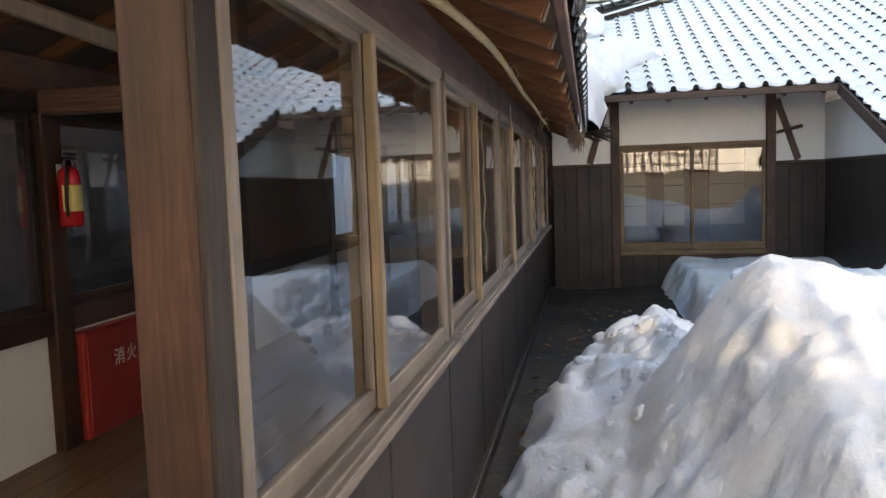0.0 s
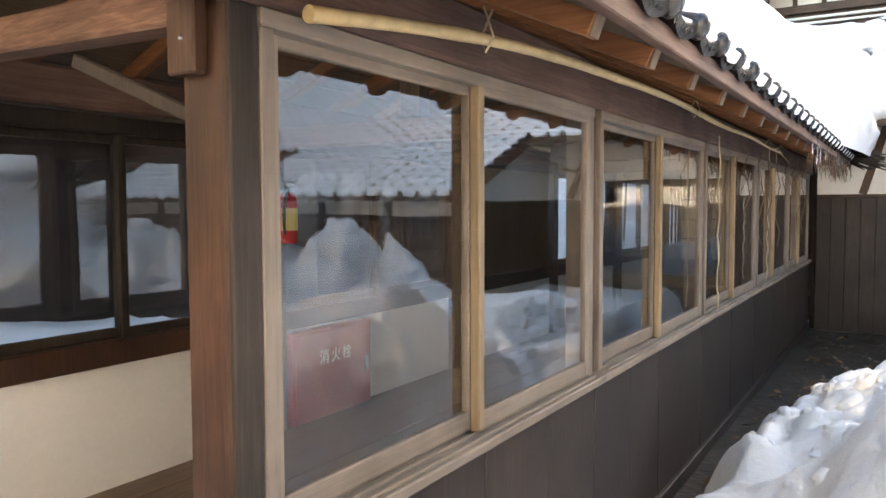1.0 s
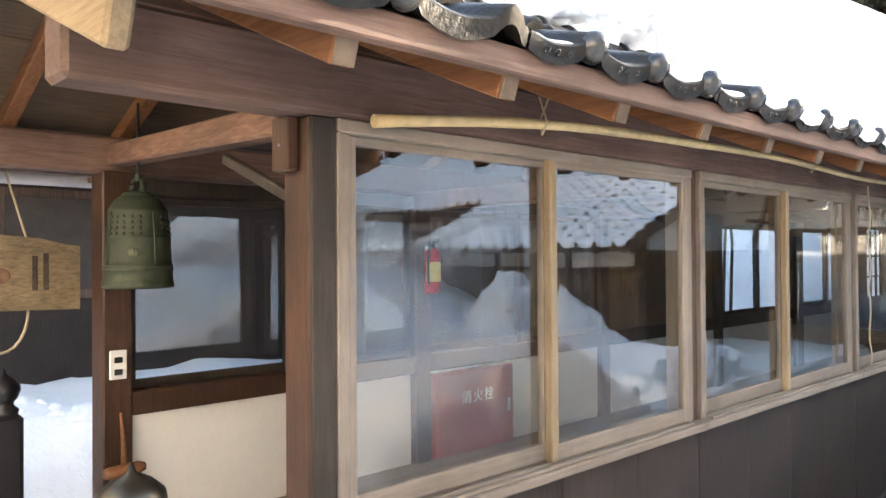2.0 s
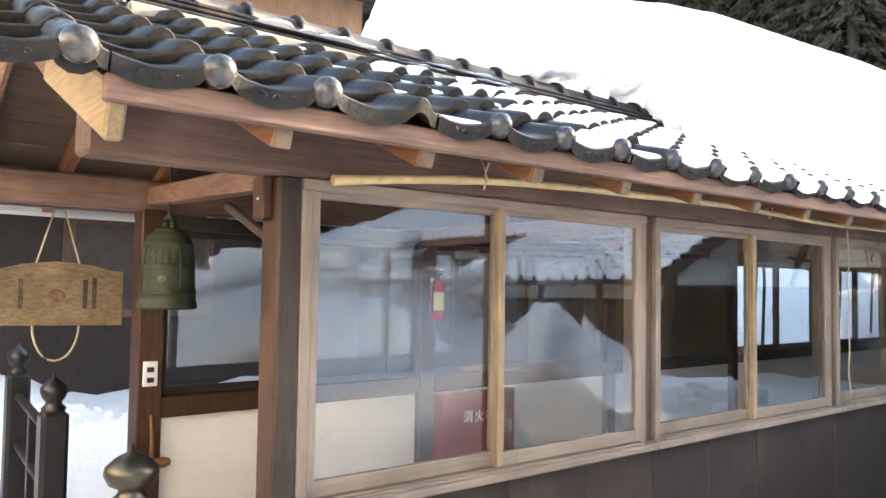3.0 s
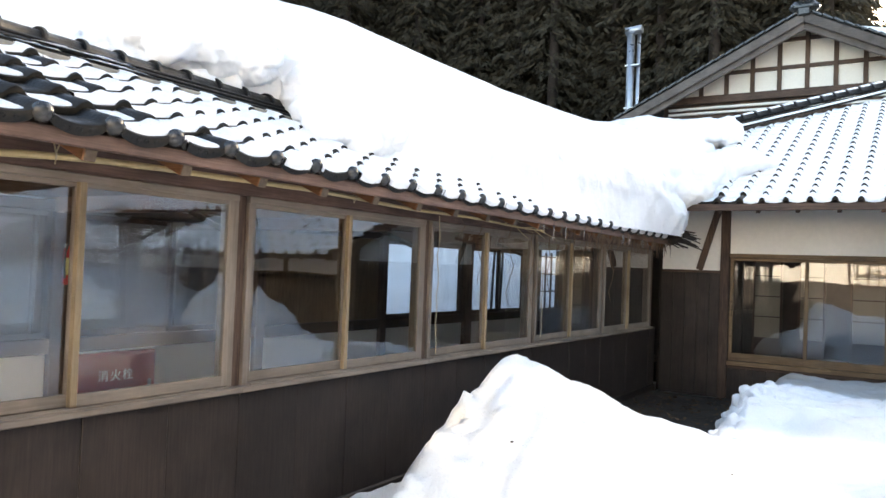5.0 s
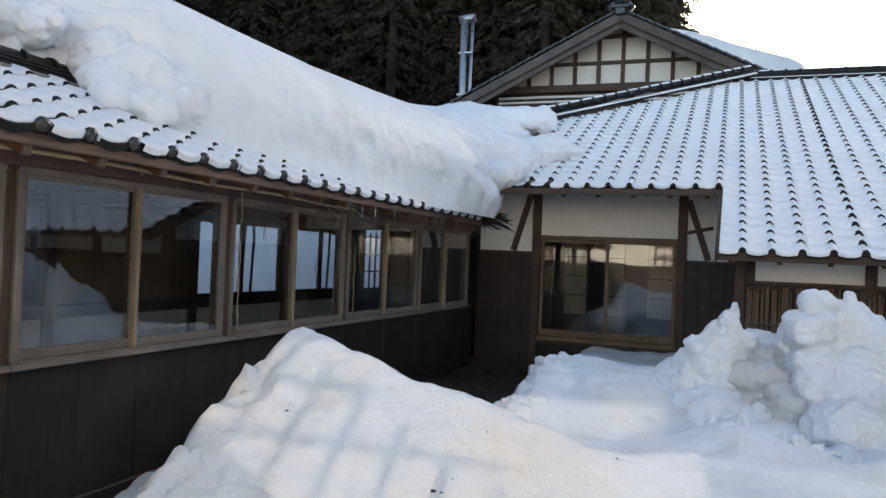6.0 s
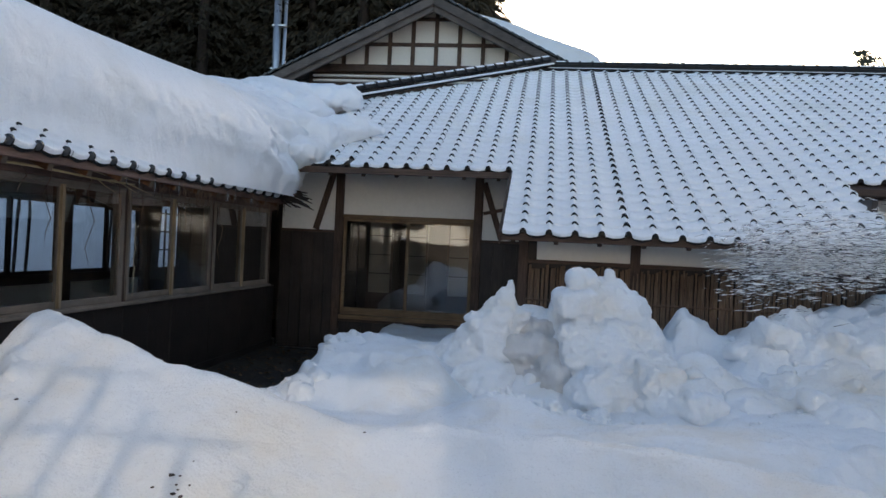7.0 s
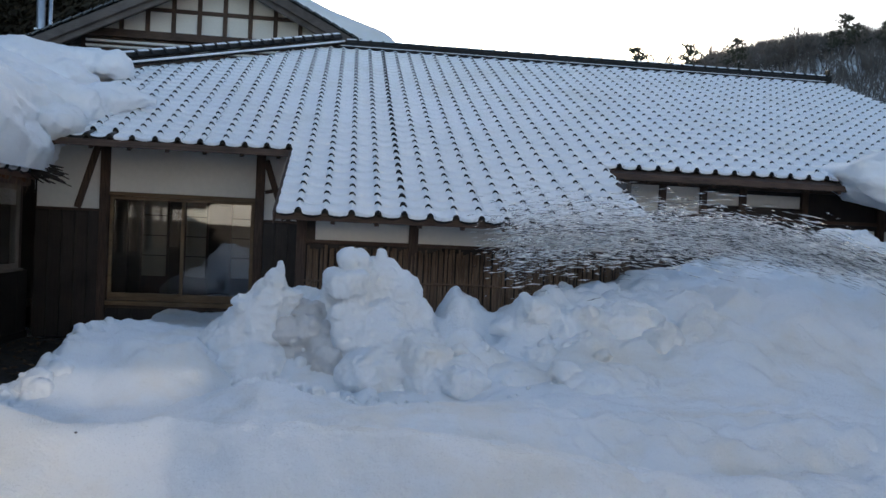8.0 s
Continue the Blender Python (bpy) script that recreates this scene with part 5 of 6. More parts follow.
for k, (w, z) in enumerate(((0.30, 0.02), (0.24, 0.07), (0.20, 0.12))):
    part("hip_course", Mesh().beam(hip_line(0) + Vector((0, 0, z)), hip_line(1) + Vector((0, 0, z)), w, 0.032, b=0.008), TILE, house_r)
part("hip_snow", Mesh().beam(hip_line(0) + Vector((0.03, -0.03, 0.045)), hip_line(1) + Vector((0.03, -0.03, 0.045)), 0.29, 0.035, b=0.012), SNOW_ROOF, house_r)
cap = Mesh()
prof = [(math.cos(a) * 0.085, math.sin(a) * 0.08) for a in np.linspace(0, math.pi, 9)]
rows = [[(px * q, yy, pz * q) for px, pz in prof] for yy, q in ((0, 1.16), (0.04, 1.18), (0.041, 1.0), (0.25, 0.97))]
cap.grid(rows, 0).add([(0, 0, 0)] + rows[0], [(0, j + 2, j + 1) for j in range(8)], 0)
snow_rows = [[(px * q * 0.8, yy, pz * q + 0.014) for px, pz in prof[1:-1]] for yy, q in ((0.05, 1.0), (0.24, 0.98))]
cap.grid(snow_rows, 1)
cap_data = cap.data("ridge_cap", [TILE, SNOW_ROOF])


def place_cap(p, d):
    d = d.normalized()
    side = d.cross(Vector((0, 0, 1))).normalized()
    m = Matrix((side, d, side.cross(d))).transposed().to_4x4()
    m.translation = p
    ob = new("ridge_cap", cap_data)
    ob.parent = house_r
    ob.matrix_parent_inverse = house_r.matrix_basis.inverted()
    ob.matrix_basis = m


d = hip_line(0) - hip_line(1)
for k in range(int(d.length / 0.245)):
    place_cap(hip_line(1) + d.normalized() * 0.245 * k + Vector((0, 0, 0.14)), d)
for w, z in ((0.30, 5.11), (0.25, 5.16), (0.20, 5.205)):
    part("ridge_course", Mesh().box((3.5, 14.7 - w / 2, z), (14.0, 14.7 + w / 2, z + 0.04), 0.01), TILE, house_r)
part("ridge_snow", Mesh().box((3.6, 14.7 - 0.14, 5.142), (13.9, 14.7, 5.164), 0.008), SNOW_ROOF, house_r)
for k in range(41):
    place_cap(Vector((14.0 - 0.25 * k, 14.7, 5.235)), Vector((-1, 0, 0)))
part("end_ornament", Mesh().box((13.98, 14.55, 5.0), (14.06, 14.85, 5.30), 0.04).box((13.99, 14.62, 5.25), (14.05, 14.78, 5.44), 0.03), TILE, house_r)

for i, (x, y, z, sx, sy, sz) in enumerate(((11.0, 8.25, 2.45, 0.9, 0.7, 0.35), (11.9, 8.0, 2.30, 0.9, 0.8, 0.55), (12.8, 8.0, 1.98, 1.0, 0.9, 0.75), (13.7, 7.8, 1.6, 1.0, 0.9, 0.9))):
    clod("roof_snow", (x, y, z), (sx, sy, sz), i * 2.1 + 7, "heavy snow hanging over the far eave", SNOW_ROOF, 0.8)
for i, (x, y, z, sx, sy, sz) in enumerate(((8.95, 6.5, 1.40, 0.58, 0.50, 0.34), (10.25, 6.25, 1.02, 1.04, 0.87, 0.70), (11.65, 5.82, 0.88, 1.3, 1.2, 0.87), (13.2, 4.2, 0.35, 1.6, 1.6, 0.7))):
    clod("snow_bank", (x, y, z), (sx, sy, sz), i * 1.9 + 3, "rounded bank of fallen roof snow beside the house", SNOW, 0.85)

clod("snow_bank", (15.7, 13.0, 0.4), (1.7, 4.2, 3.1), 5.5, "high slope of snow slid off the end of the house roof", SNOW, 0.9)

# ---- gabled house behind ----
GY = 21.0
gable = thing("gabled_house", (0.35, GY, 0), "tall half-timbered farmhouse with white plaster gable and snowy roof", "house")
GX, GZ, GS = 0.36, 8.75, 0.50
part("wall", Mesh().box((-3.4, GY + 0.1, 0.0), (4.1, GY + 9.0, 6.45), 0.01), HOUSE_BEAM, gable)
half = 3.9
part("gable_plaster", Mesh().add([(GX - half, GY + 0.12, GZ - 0.25 - GS * half), (GX + half, GY + 0.12, GZ - 0.25 - GS * half), (GX, GY + 0.12, GZ - 0.25),
                                  (GX - half, GY + 0.3, GZ - 0.25 - GS * half), (GX + half, GY + 0.3, GZ - 0.25 - GS * half), (GX, GY + 0.3, GZ - 0.25)],
                                 [(0, 1, 2), (5, 4, 3), (0, 3, 4, 1), (1, 4, 5, 2), (2, 5, 3, 0)]), PLASTER, gable)
for k in range(-5, 6):
    x = GX + 0.68 * k
    top = GZ - 0.3 - GS * abs(x - GX)
    if top > 6.75:
        part("timber", Mesh().box((x - 0.055, GY + 0.05, 6.6), (x + 0.055, GY + 0.14, top), 0.006), HOUSE_POST, gable)
for z in (7.28, 8.02):
    w = (GZ - 0.32 - z) / GS
    part("timber", Mesh().box((GX - w, GY + 0.06, z - 0.05), (GX + w, GY + 0.13, z + 0.05), 0.006), HOUSE_BEAM, gable)
part("tie_timber", Mesh().box((GX - 4.0, GY - 0.05, 6.45), (GX + 4.0, GY + 0.16, 6.66), 0.01), HOUSE_BEAM, gable)
for z in (6.16, 6.3):
    part("shutter_rail", Mesh().box((GX - 3.6, GY - 0.02, z), (GX + 3.6, GY + 0.10, z + 0.06), 0.006), PLASTER, gable)
for x in (-2.9, -1.0, 0.8, 2.7):
    w_ = part("window", Mesh().box((x - 0.6, GY + 0.02, 5.2), (x + 0.6, GY + 0.09, 6.05), 0.006), HOUSE_POST, gable)
    part("pane", Mesh().box((x - 0.52, GY + 0.005, 5.28), (x + 0.52, GY + 0.018, 5.97), 0.002), DARK_ROOM, w_)
GB = GZ - 0.33
for s in (-1, 1):
    e = GX + s * 4.9
    ze = GB - GS * 4.9
    slab_r = Mesh().beam((GX, GY + 4.2, GB - 0.02), (e, GY + 4.2, ze - 0.02), 9.9, 0.20, b=0.02)
    part("roof", slab_r, TILE, gable, "dark tiled roof slope")
    part("bargeboard", Mesh().beam((GX, GY - 0.80, GB - 0.12), (e, GY - 0.80, ze - 0.12), 0.07, 0.24, b=0.02), GREY_BOARD, gable, "weathered grey bargeboard")
    part("bargeboard", Mesh().beam((GX, GY - 0.70, GB - 0.30), (e, GY - 0.70, ze - 0.30), 0.07, 0.22, b=0.02), GREY_BOARD, gable, "weathered grey bargeboard")
    for k in range(19):
        c = Vector((GX + s * (0.3 + 0.25 * k), GY - 0.74, GB + 0.07 - GS * (0.3 + 0.25 * k)))
        part("edge_tile", Mesh().beam(c - Vector((s * 0.12, 0, -0.5 * 0.12 - 0.03)), c + Vector((s * 0.12, 0, -0.5 * 0.12)), 0.24, 0.07, b=0.02), TILE_CAP, gable)
rows = []
for y in np.linspace(GY - 0.35, GY + 9.0, 20):
    rows.append([(GX + u * 5.0, y, GB + 0.09 - GS * u * 5.0 + 0.85 * max(0.0, u - 0.05) * (1 - max(0, u - 0.9) * 6) + 0.06 * float(fbm(u * 4, y * 0.6, 2, 3)) * min(1, u * 4)) for u in np.linspace(0.02, 1.0, 24)])
rows.insert(0, [(x, y, GB + 0.07 - GS * (x - GX)) for x, y, z in rows[0]])
part("roof_snow", Mesh().grid(rows, 0, True, True), SNOW_ROOF, gable, "thick snow on the roof slope")
part("finial", Mesh().box((GX - 0.16, GY - 0.9, GB - 0.1), (GX + 0.16, GY + 0.2, GB + 0.22), 0.04).box((GX - 0.36, GY - 0.92, GB - 0.02), (GX + 0.36, GY - 0.55, GB + 0.30), 0.13).box((GX - 0.22, GY - 0.92, GB + 0.28), (GX + 0.22, GY - 0.55, GB + 0.66), 0.17), TILE_CAP, gable)

# ---- flue ----
flue = thing("chimney", (-4.3, 21.6, 0), "twin galvanised steel flue pipes with a capped top", "chimney")
part("pipe", Mesh().tube([(-4.60, 21.6, 3.0), (-4.62, 21.6, 6.2), (-4.62, 21.6, 8.9)], [0.115, 0.115, 0.115], 14), STEEL, flue)
part("pipe", Mesh().tube([(-4.40, 21.65, 3.0), (-4.40, 21.65, 6.2), (-4.38, 21.65, 9.0)], [0.055] * 3, 10), STEEL, flue)
part("cap", Mesh().tube([(-4.78, 21.6, 8.98), (-4.28, 21.6, 9.02)], [0.13, 0.13], 14), STEEL, flue)
for z in (6.6, 7.9):
    part("bracket", Mesh().box((-4.76, 21.5, z), (-4.32, 21.7, z + 0.05), 0.005), STEEL, flue)
part("base", Mesh().box((-4.9, 21.3, 0.0), (-4.1, 22.1, 3.2), 0.02), HOUSE_BEAM, flue)

# ---- annex west of the corridor ----
annex = thing("annex_building", (-8, 0, 0), "two-storey annex, tan boarded upper wall over dark lower boards", "house")
part("lower_wall", Mesh().box((-13, -9, 0.0), (-6.0, 4.2, 2.7), 0.01), BOARD, annex)
part("upper_wall", Mesh().box((-12.9, -8.9, 2.7), (-6.06, 4.2, 5.15), 0.01), TAN_WALL, annex)
for k in range(4):
    w_ = part("window", Mesh().box((-6.06, -6.4 + 2.4 * k, 1.2), (-5.97, -4.9 + 2.4 * k, 2.2), 0.006), HOUSE_POST, annex)
    part("pane", Mesh().box((-5.965, -6.3 + 2.4 * k, 1.28), (-5.96, -5.0 + 2.4 * k, 2.12), 0.001), DARK_ROOM, w_)
part("wing_wall", Mesh().box((-11, 4.21, 0.0), (-3.4, 7.5, 2.5), 0.01), BOARD, annex)
part("wing_roof", Mesh().beam((-3.1, 5.9, 2.5), (-11, 5.9, 3.9), 3.9, 0.16, b=0.02), SNOW_ROOF, annex, "snow-covered low roof")
part("awning", Mesh().beam((-5.2, -2.4, 2.45), (-6.2, -2.4, 2.85), 13.0, 0.10, b=0.02), TILE, annex)
part("roof", Mesh().beam((-5.2, -2.4, 5.05), (-9.5, -2.4, 7.0), 14.4, 0.16, b=0.02), TILE, annex)
part("roof", Mesh().beam((-13.8, -2.4, 5.05), (-9.5, -2.4, 7.0), 14.4, 0.16, b=0.02), TILE, annex)
part("eave_snow", Mesh().beam((-5.22, -2.4, 5.17), (-8.0, -2.4, 6.43), 14.3, 0.14, b=0.05), SNOW_ROOF, annex)
part("bargeboard", Mesh().beam((-5.2, 4.75, 4.95), (-9.5, 4.75, 6.9), 0.06, 0.25, b=0.02), HOUSE_BEAM, annex)

# hall behind the viewer, which closes the yard
hall = thing("hall_building", (4, -3.2, 0), "dark timber hall with white plaster and lattice windows closing the yard", "house")
part("wall", Mesh().box((-4, -3.8, 0.0), (14, -3.2, 1.55), 0.01), BOARD, hall)
part("upper_wall", Mesh().box((-4, -3.78, 1.55), (14, -3.25, 3.4), 0.01), PLASTER, hall)
part("roof", Mesh().beam((5, -2.7, 3.35), (5, -9.0, 6.0), 20.0, 0.2, b=0.02), SNOW_ROOF, hall)
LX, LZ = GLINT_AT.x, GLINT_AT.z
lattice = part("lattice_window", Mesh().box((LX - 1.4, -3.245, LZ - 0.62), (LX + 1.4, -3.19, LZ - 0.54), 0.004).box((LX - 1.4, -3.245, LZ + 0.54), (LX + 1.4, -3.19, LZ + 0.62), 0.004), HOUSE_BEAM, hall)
# bars before the added lamp, so that lattice shadows fall on the yard snow
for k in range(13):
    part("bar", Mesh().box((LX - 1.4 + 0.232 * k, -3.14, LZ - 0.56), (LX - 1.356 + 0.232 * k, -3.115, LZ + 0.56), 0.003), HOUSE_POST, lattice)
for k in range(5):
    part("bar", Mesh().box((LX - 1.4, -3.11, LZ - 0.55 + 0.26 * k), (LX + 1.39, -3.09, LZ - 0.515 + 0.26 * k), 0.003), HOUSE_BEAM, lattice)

# ---- things at the corridor's open end ----
bell = thing("temple_bell", (-1.45, 0.235, 1.42), "small green bronze temple bell hanging at the corridor's end", "bell")
BELL = (-1.45, 0.235, 1.447)
part("body", Mesh().lathe(BELL, ((0.118, 0.0), (0.129, 0.003), (0.132, 0.012), (0.130, 0.026), (0.126, 0.032), (0.124, 0.066), (0.128, 0.069), (0.128, 0.075), (0.124, 0.078), (0.127, 0.081), (0.127, 0.088), (0.122, 0.092),
                                (0.117, 0.185), (0.119, 0.188), (0.118, 0.196), (0.115, 0.199), (0.108, 0.288), (0.110, 0.291), (0.109, 0.299), (0.103, 0.306), (0.090, 0.330), (0.072, 0.348), (0.058, 0.356), (0.060, 0.360), (0.056, 0.365), (0.035, 0.372), (0.0, 0.375)), 40), BRONZE, bell)
part("inside", Mesh().lathe(BELL, ((0.118, 0.0), (0.110, 0.002), (0.100, 0.26), (0.0, 0.34)), 24), BRONZE, bell)
crown = Mesh().tube([(-1.45 + 0.030 * math.cos(a), 0.235 + 0.012 * math.cos(a), 1.823 + 0.048 * math.sin(a)) for a in np.linspace(-0.3, math.pi + 0.3, 13)], [0.012] * 13, 8)
for sgn in (-1, 1):
    crown.tube([(-1.45 + sgn * 0.032, 0.235, 1.815), (-1.45 + sgn * 0.046, 0.235, 1.835), (-1.45 + sgn * 0.036, 0.235, 1.858)], [0.012, 0.013, 0.005], 8)
crown.lathe((-1.45, 0.235, 1.862), ((0.014, 0.0), (0.016, 0.010), (0.010, 0.022), (0.0, 0.036)), 10)
part("dragon_loop", crown, BRONZE, bell, "cast loop with a pointed jewel")
part("hook", Mesh().tube([(-1.45, 0.235, 1.88), (-1.45, 0.235, 2.16)], [0.006, 0.006], 8), BLACK, bell)
stud = Mesh()
for row in range(4):
    for k in range(24):
        if k % 6 == 5:
            continue
        a = 2 * math.pi * k / 24 + 0.2
        rr = 0.1145 - 0.0022 * row
        stud.lathe((-1.45 + rr * math.cos(a), 0.235 + rr * math.sin(a), BELL[2] + 0.208 + 0.021 * row), ((0.0055, -0.005), (0.0075, 0.0), (0.0055, 0.005), (0.0, 0.007)), 6)
tagged(part("studs", stud, BRONZE, bell), kind="stuff")
for k in range(4):
    a = 2 * math.pi * k / 4 + 0.13
    part("band", Mesh().tube([(-1.45 + q * math.cos(a), 0.235 + q * math.sin(a), BELL[2] + z) for q, z in ((0.1225, 0.092), (0.1165, 0.188), (0.1085, 0.29))], [0.005] * 3, 6), BRONZE, bell)
lotus = Mesh()
pad = Vector((0.86, -0.51, 0))
across = Vector((0.51, 0.86, 0))
mid = Vector((-1.45, 0.235, BELL[2] + 0.137)) + pad * 0.119
for k in range(8):
    a = 2 * math.pi * k / 8
    c = mid + across * 0.014 * math.cos(a) + Vector((0, 0, 0.011 * math.sin(a)))
    lotus.tube([tuple(c - pad * 0.006), tuple(c + pad * 0.003), tuple(c + pad * 0.006)], [0.008, 0.0065, 0.001], 7)
lotus.tube([tuple(mid), tuple(mid + pad * 0.009)], [0.009, 0.006], 8)
part("strike_pad", lotus, BRONZE_WORN, bell, "worn paler striking medallion")

board = thing("wooden_gong", (-1.95, -0.086, 1.33), "thick wooden striking board, worn hollow in the middle, on cords", "gong")
bx = Vector((0.30, 0.954, 0)).normalized()
bn = Vector((0.954, -0.30, 0)).normalized()
bc = Vector((-1.95, -0.118, 1.505))
outline = [(-0.29, -0.15), (0.29, -0.15), (0.29, 0.11), (0.24, 0.115), (0.15, 0.14), (0.0, 0.155), (-0.15, 0.14), (-0.24, 0.115), (-0.29, 0.11)]
vs = [bc + bx * a + Vector((0, 0, z)) + bn * t for t in (0.028, -0.028) for a, z in outline]
n = len(outline)
part("board", Mesh().add(vs, [tuple(range(n)), tuple(range(2 * n - 1, n - 1, -1))] + [(k + n, (k + 1) % n + n, (k + 1) % n, k) for k in range(n)]), PLAQUE, board)
hollow = Mesh()
ring = [[bc + bn * (0.0295 - dz) + bx * (r * math.cos(a)) + Vector((0, 0, r * 0.8 * math.sin(a) - 0.01)) for a in np.linspace(0, 2 * math.pi, 25)] for r, dz in ((0.040, 0.0), (0.034, -0.003), (0.02, 0.0), (0.004, 0.0))]
hollow.grid(ring, 0, True, True)
part("worn_spot", hollow, KNOT, board, "bare worn striking spot")
for k, (a, hgt, ln) in enumerate(((0.165, 0.005, 0.075), (0.125, 0.0, 0.07), (-0.15, 0.0, 0.07))):
    p = bc + bx * a + bn * 0.0285 + Vector((0, 0, hgt))
    part("ink_bar", Mesh().beam(p - Vector((0, 0, ln)), p + Vector((0, 0, ln)), 0.002, 0.020, up=tuple(bx)), FADED_INK, board)
top = Vector((-1.95, -0.118, 1.915))
for s in (-1, 1):
    part("cord", Mesh().tube([bc + bx * 0.10 * s + Vector((0, 0, 0.12)), top + bx * 0.02 * s], [0.0045, 0.0045], 6), CORD, board)
loop_pts = [bc + bx * (0.10 * math.cos(a)) + Vector((0, 0, -0.15 + 0.17 * math.sin(a))) for a in np.linspace(math.pi, 2 * math.pi, 13)]
part("cord", Mesh().tube(loop_pts, [0.006] * 13, 6), CORD, board)
single("hanging_beam", Mesh().beam((-1.95, -0.5, 1.945), (-1.95, 0.6, 1.945), 0.06, 0.06, b=0.005), BEAM_Y, "short timber from which the striking board hangs", "beam")
single("gutter", Mesh().tube([(-2.27, -0.55, 1.935), (-2.27, 4.0, 1.93), (-2.27, 8.5, 1.92)], [0.04] * 3, 12), GUTTER, "pale grey metal eave gutter", "gutter")

outlet = thing("wall_outlet", (-1.715, 0.26, 1.09), "white double wall socket on the timber post", "socket")
part("plate", Mesh().box((-1.719, 0.222, 1.065), (-1.708, 0.292, 1.185), 0.004), WHITE, outlet)
for z in (1.095, 1.145):
    part("socket_hole", Mesh().box((-1.709, 0.24, z - 0.012), (-1.7055, 0.274, z + 0.012), 0.001), BLACK, outlet)

mallet = thing("wooden_mallet", (-1.69, 0.26, 0.68), "turned wooden mallet hanging on the post", "mallet")
part("head", Mesh().tube([(-1.66, 0.18, 0.70), (-1.66, 0.20, 0.70), (-1.66, 0.32, 0.705), (-1.66, 0.345, 0.705)], [0.018, 0.026, 0.026, 0.016], 14), RAFTER, mallet)
part("handle", Mesh().tube([(-1.665, 0.262, 0.71), (-1.67, 0.262, 0.82), (-1.70, 0.262, 0.93)], [0.013, 0.010, 0.006], 10), RAFTER, mallet)

extinguisher = thing("fire_extinguisher", (-1.67, 1.99, 1.35), "red fire extinguisher with black hose hung on the post", "extinguisher")
part("cylinder", Mesh().lathe((-1.672, 1.985, 1.355), ((0.0, 0.0), (0.04, 0.0), (0.046, 0.01), (0.046, 0.20), (0.04, 0.235), (0.018, 0.255), (0.0, 0.256)), 22), RED_GLOSS, extinguisher)
part("valve", Mesh().lathe((-1.672, 1.985, 1.60), ((0.014, 0.0), (0.014, 0.035), (0.0, 0.036)), 12).box((-1.685, 1.96, 1.635), (-1.660, 2.03, 1.65), 0.004).box((-1.683, 1.965, 1.655), (-1.662, 2.04, 1.667), 0.004), BLACK, extinguisher)
part("hose", Mesh().tube([(-1.65, 1.95, 1.62), (-1.64, 1.925, 1.56), (-1.645, 1.925, 1.46), (-1.65, 1.935, 1.40)], [0.008] * 4, 8), BLACK, extinguisher)
lab = [[(-1.672 + 0.0466 * math.cos(a), 1.985 + 0.0466 * math.sin(a), z) for a in np.linspace(-1.6, 0.7, 12)] for z in (1.42, 1.53)]
part("label", Mesh().grid(lab, 0), LABEL_YELLOW, extinguisher, "pale yellow printed label")
part("hanger", Mesh().box((-1.721, 1.97, 1.52), (-1.712, 2.0, 1.62), 0.002), STEEL, extinguisher)

hydrant = thing("hydrant_cabinet", (-1.74, 2.37, 0.40), "red steel fire hydrant cabinet against the white wall", "cabinet")
part("body", Mesh().box((-1.764, 2.035, 0.402), (-1.70, 2.70, 0.888), 0.006), RED, hydrant)
part("door", Mesh().box((-1.699, 2.05, 0.42), (-1.692, 2.685, 0.872), 0.004), RED, hydrant)
part("knob", Mesh().box((-1.692, 2.63, 0.60), (-1.682, 2.655, 0.68), 0.003), STEEL, hydrant)
text = bpy.data.curves.new("lettering", "FONT")
text.body, text.size, text.extrude, text.align_x = "消火栓", 0.085, 0.0008, "CENTER"
text.space_character = 1.25
text.materials.append(WHITE)
lettering = new("lettering", text)
lettering.parent = hydrant
lettering.matrix_parent_inverse = hydrant.matrix_basis.inverted()
lettering.matrix_basis = pose(-1.6905, 2.37, 0.70, 90, 0, 90)

# ---- newels and rail of the steps ----


def newel(at, height, label, finial_mat, post_mat, w=0.115, ball=0.058):
    x, y = at
    root = thing("newel_post", (x, y, 0), label, "newel post", "newel posts of the steps")
    part("shaft", Mesh().box((x - w / 2, y - w / 2, 0.0), (x + w / 2, y + w / 2, height - 0.17), 0.018), post_mat, root)
    z0 = height - 0.17
    part("finial", Mesh().lathe((x, y, z0), ((w * 0.42, -0.002), (w * 0.46, 0.012), (w * 0.30, 0.03), (w * 0.30, 0.042), (ball * 0.8, 0.055), (ball, 0.085), (ball * 0.95, 0.105), (ball * 0.6, 0.13), (ball * 0.16, 0.148), (0.004, 0.17), (0, 0.171)), 22), finial_mat, root)
    return root


newel((-1.69, -0.17), 1.16, "black lacquered newel with onion-shaped top", BLACK_WOOD, BLACK_WOOD)
newel((-2.72, -0.13), 1.22, "black lacquered newel with onion-shaped top", BLACK_WOOD, BLACK_WOOD)
newel((-0.25, -0.27), 1.10, "dark newel with burnished bronze onion finial", FINIAL, BLACK_WOOD, 0.12, 0.078)
rail = thing("hand_rail", (-2.2, -0.15, 0.8), "two black rails between the newel posts", "railing")
for z in (0.62, 0.88):
    part("rail", Mesh().tube([(-1.74, -0.17, z), (-2.67, -0.13, z + 0.05)], [0.022, 0.022], 10), BLACK_WOOD, rail)
part("strut", Mesh().box((-2.23, -0.17, 0.0), (-2.19, -0.13, 0.91), 0.005), BLACK_WOOD, rail)

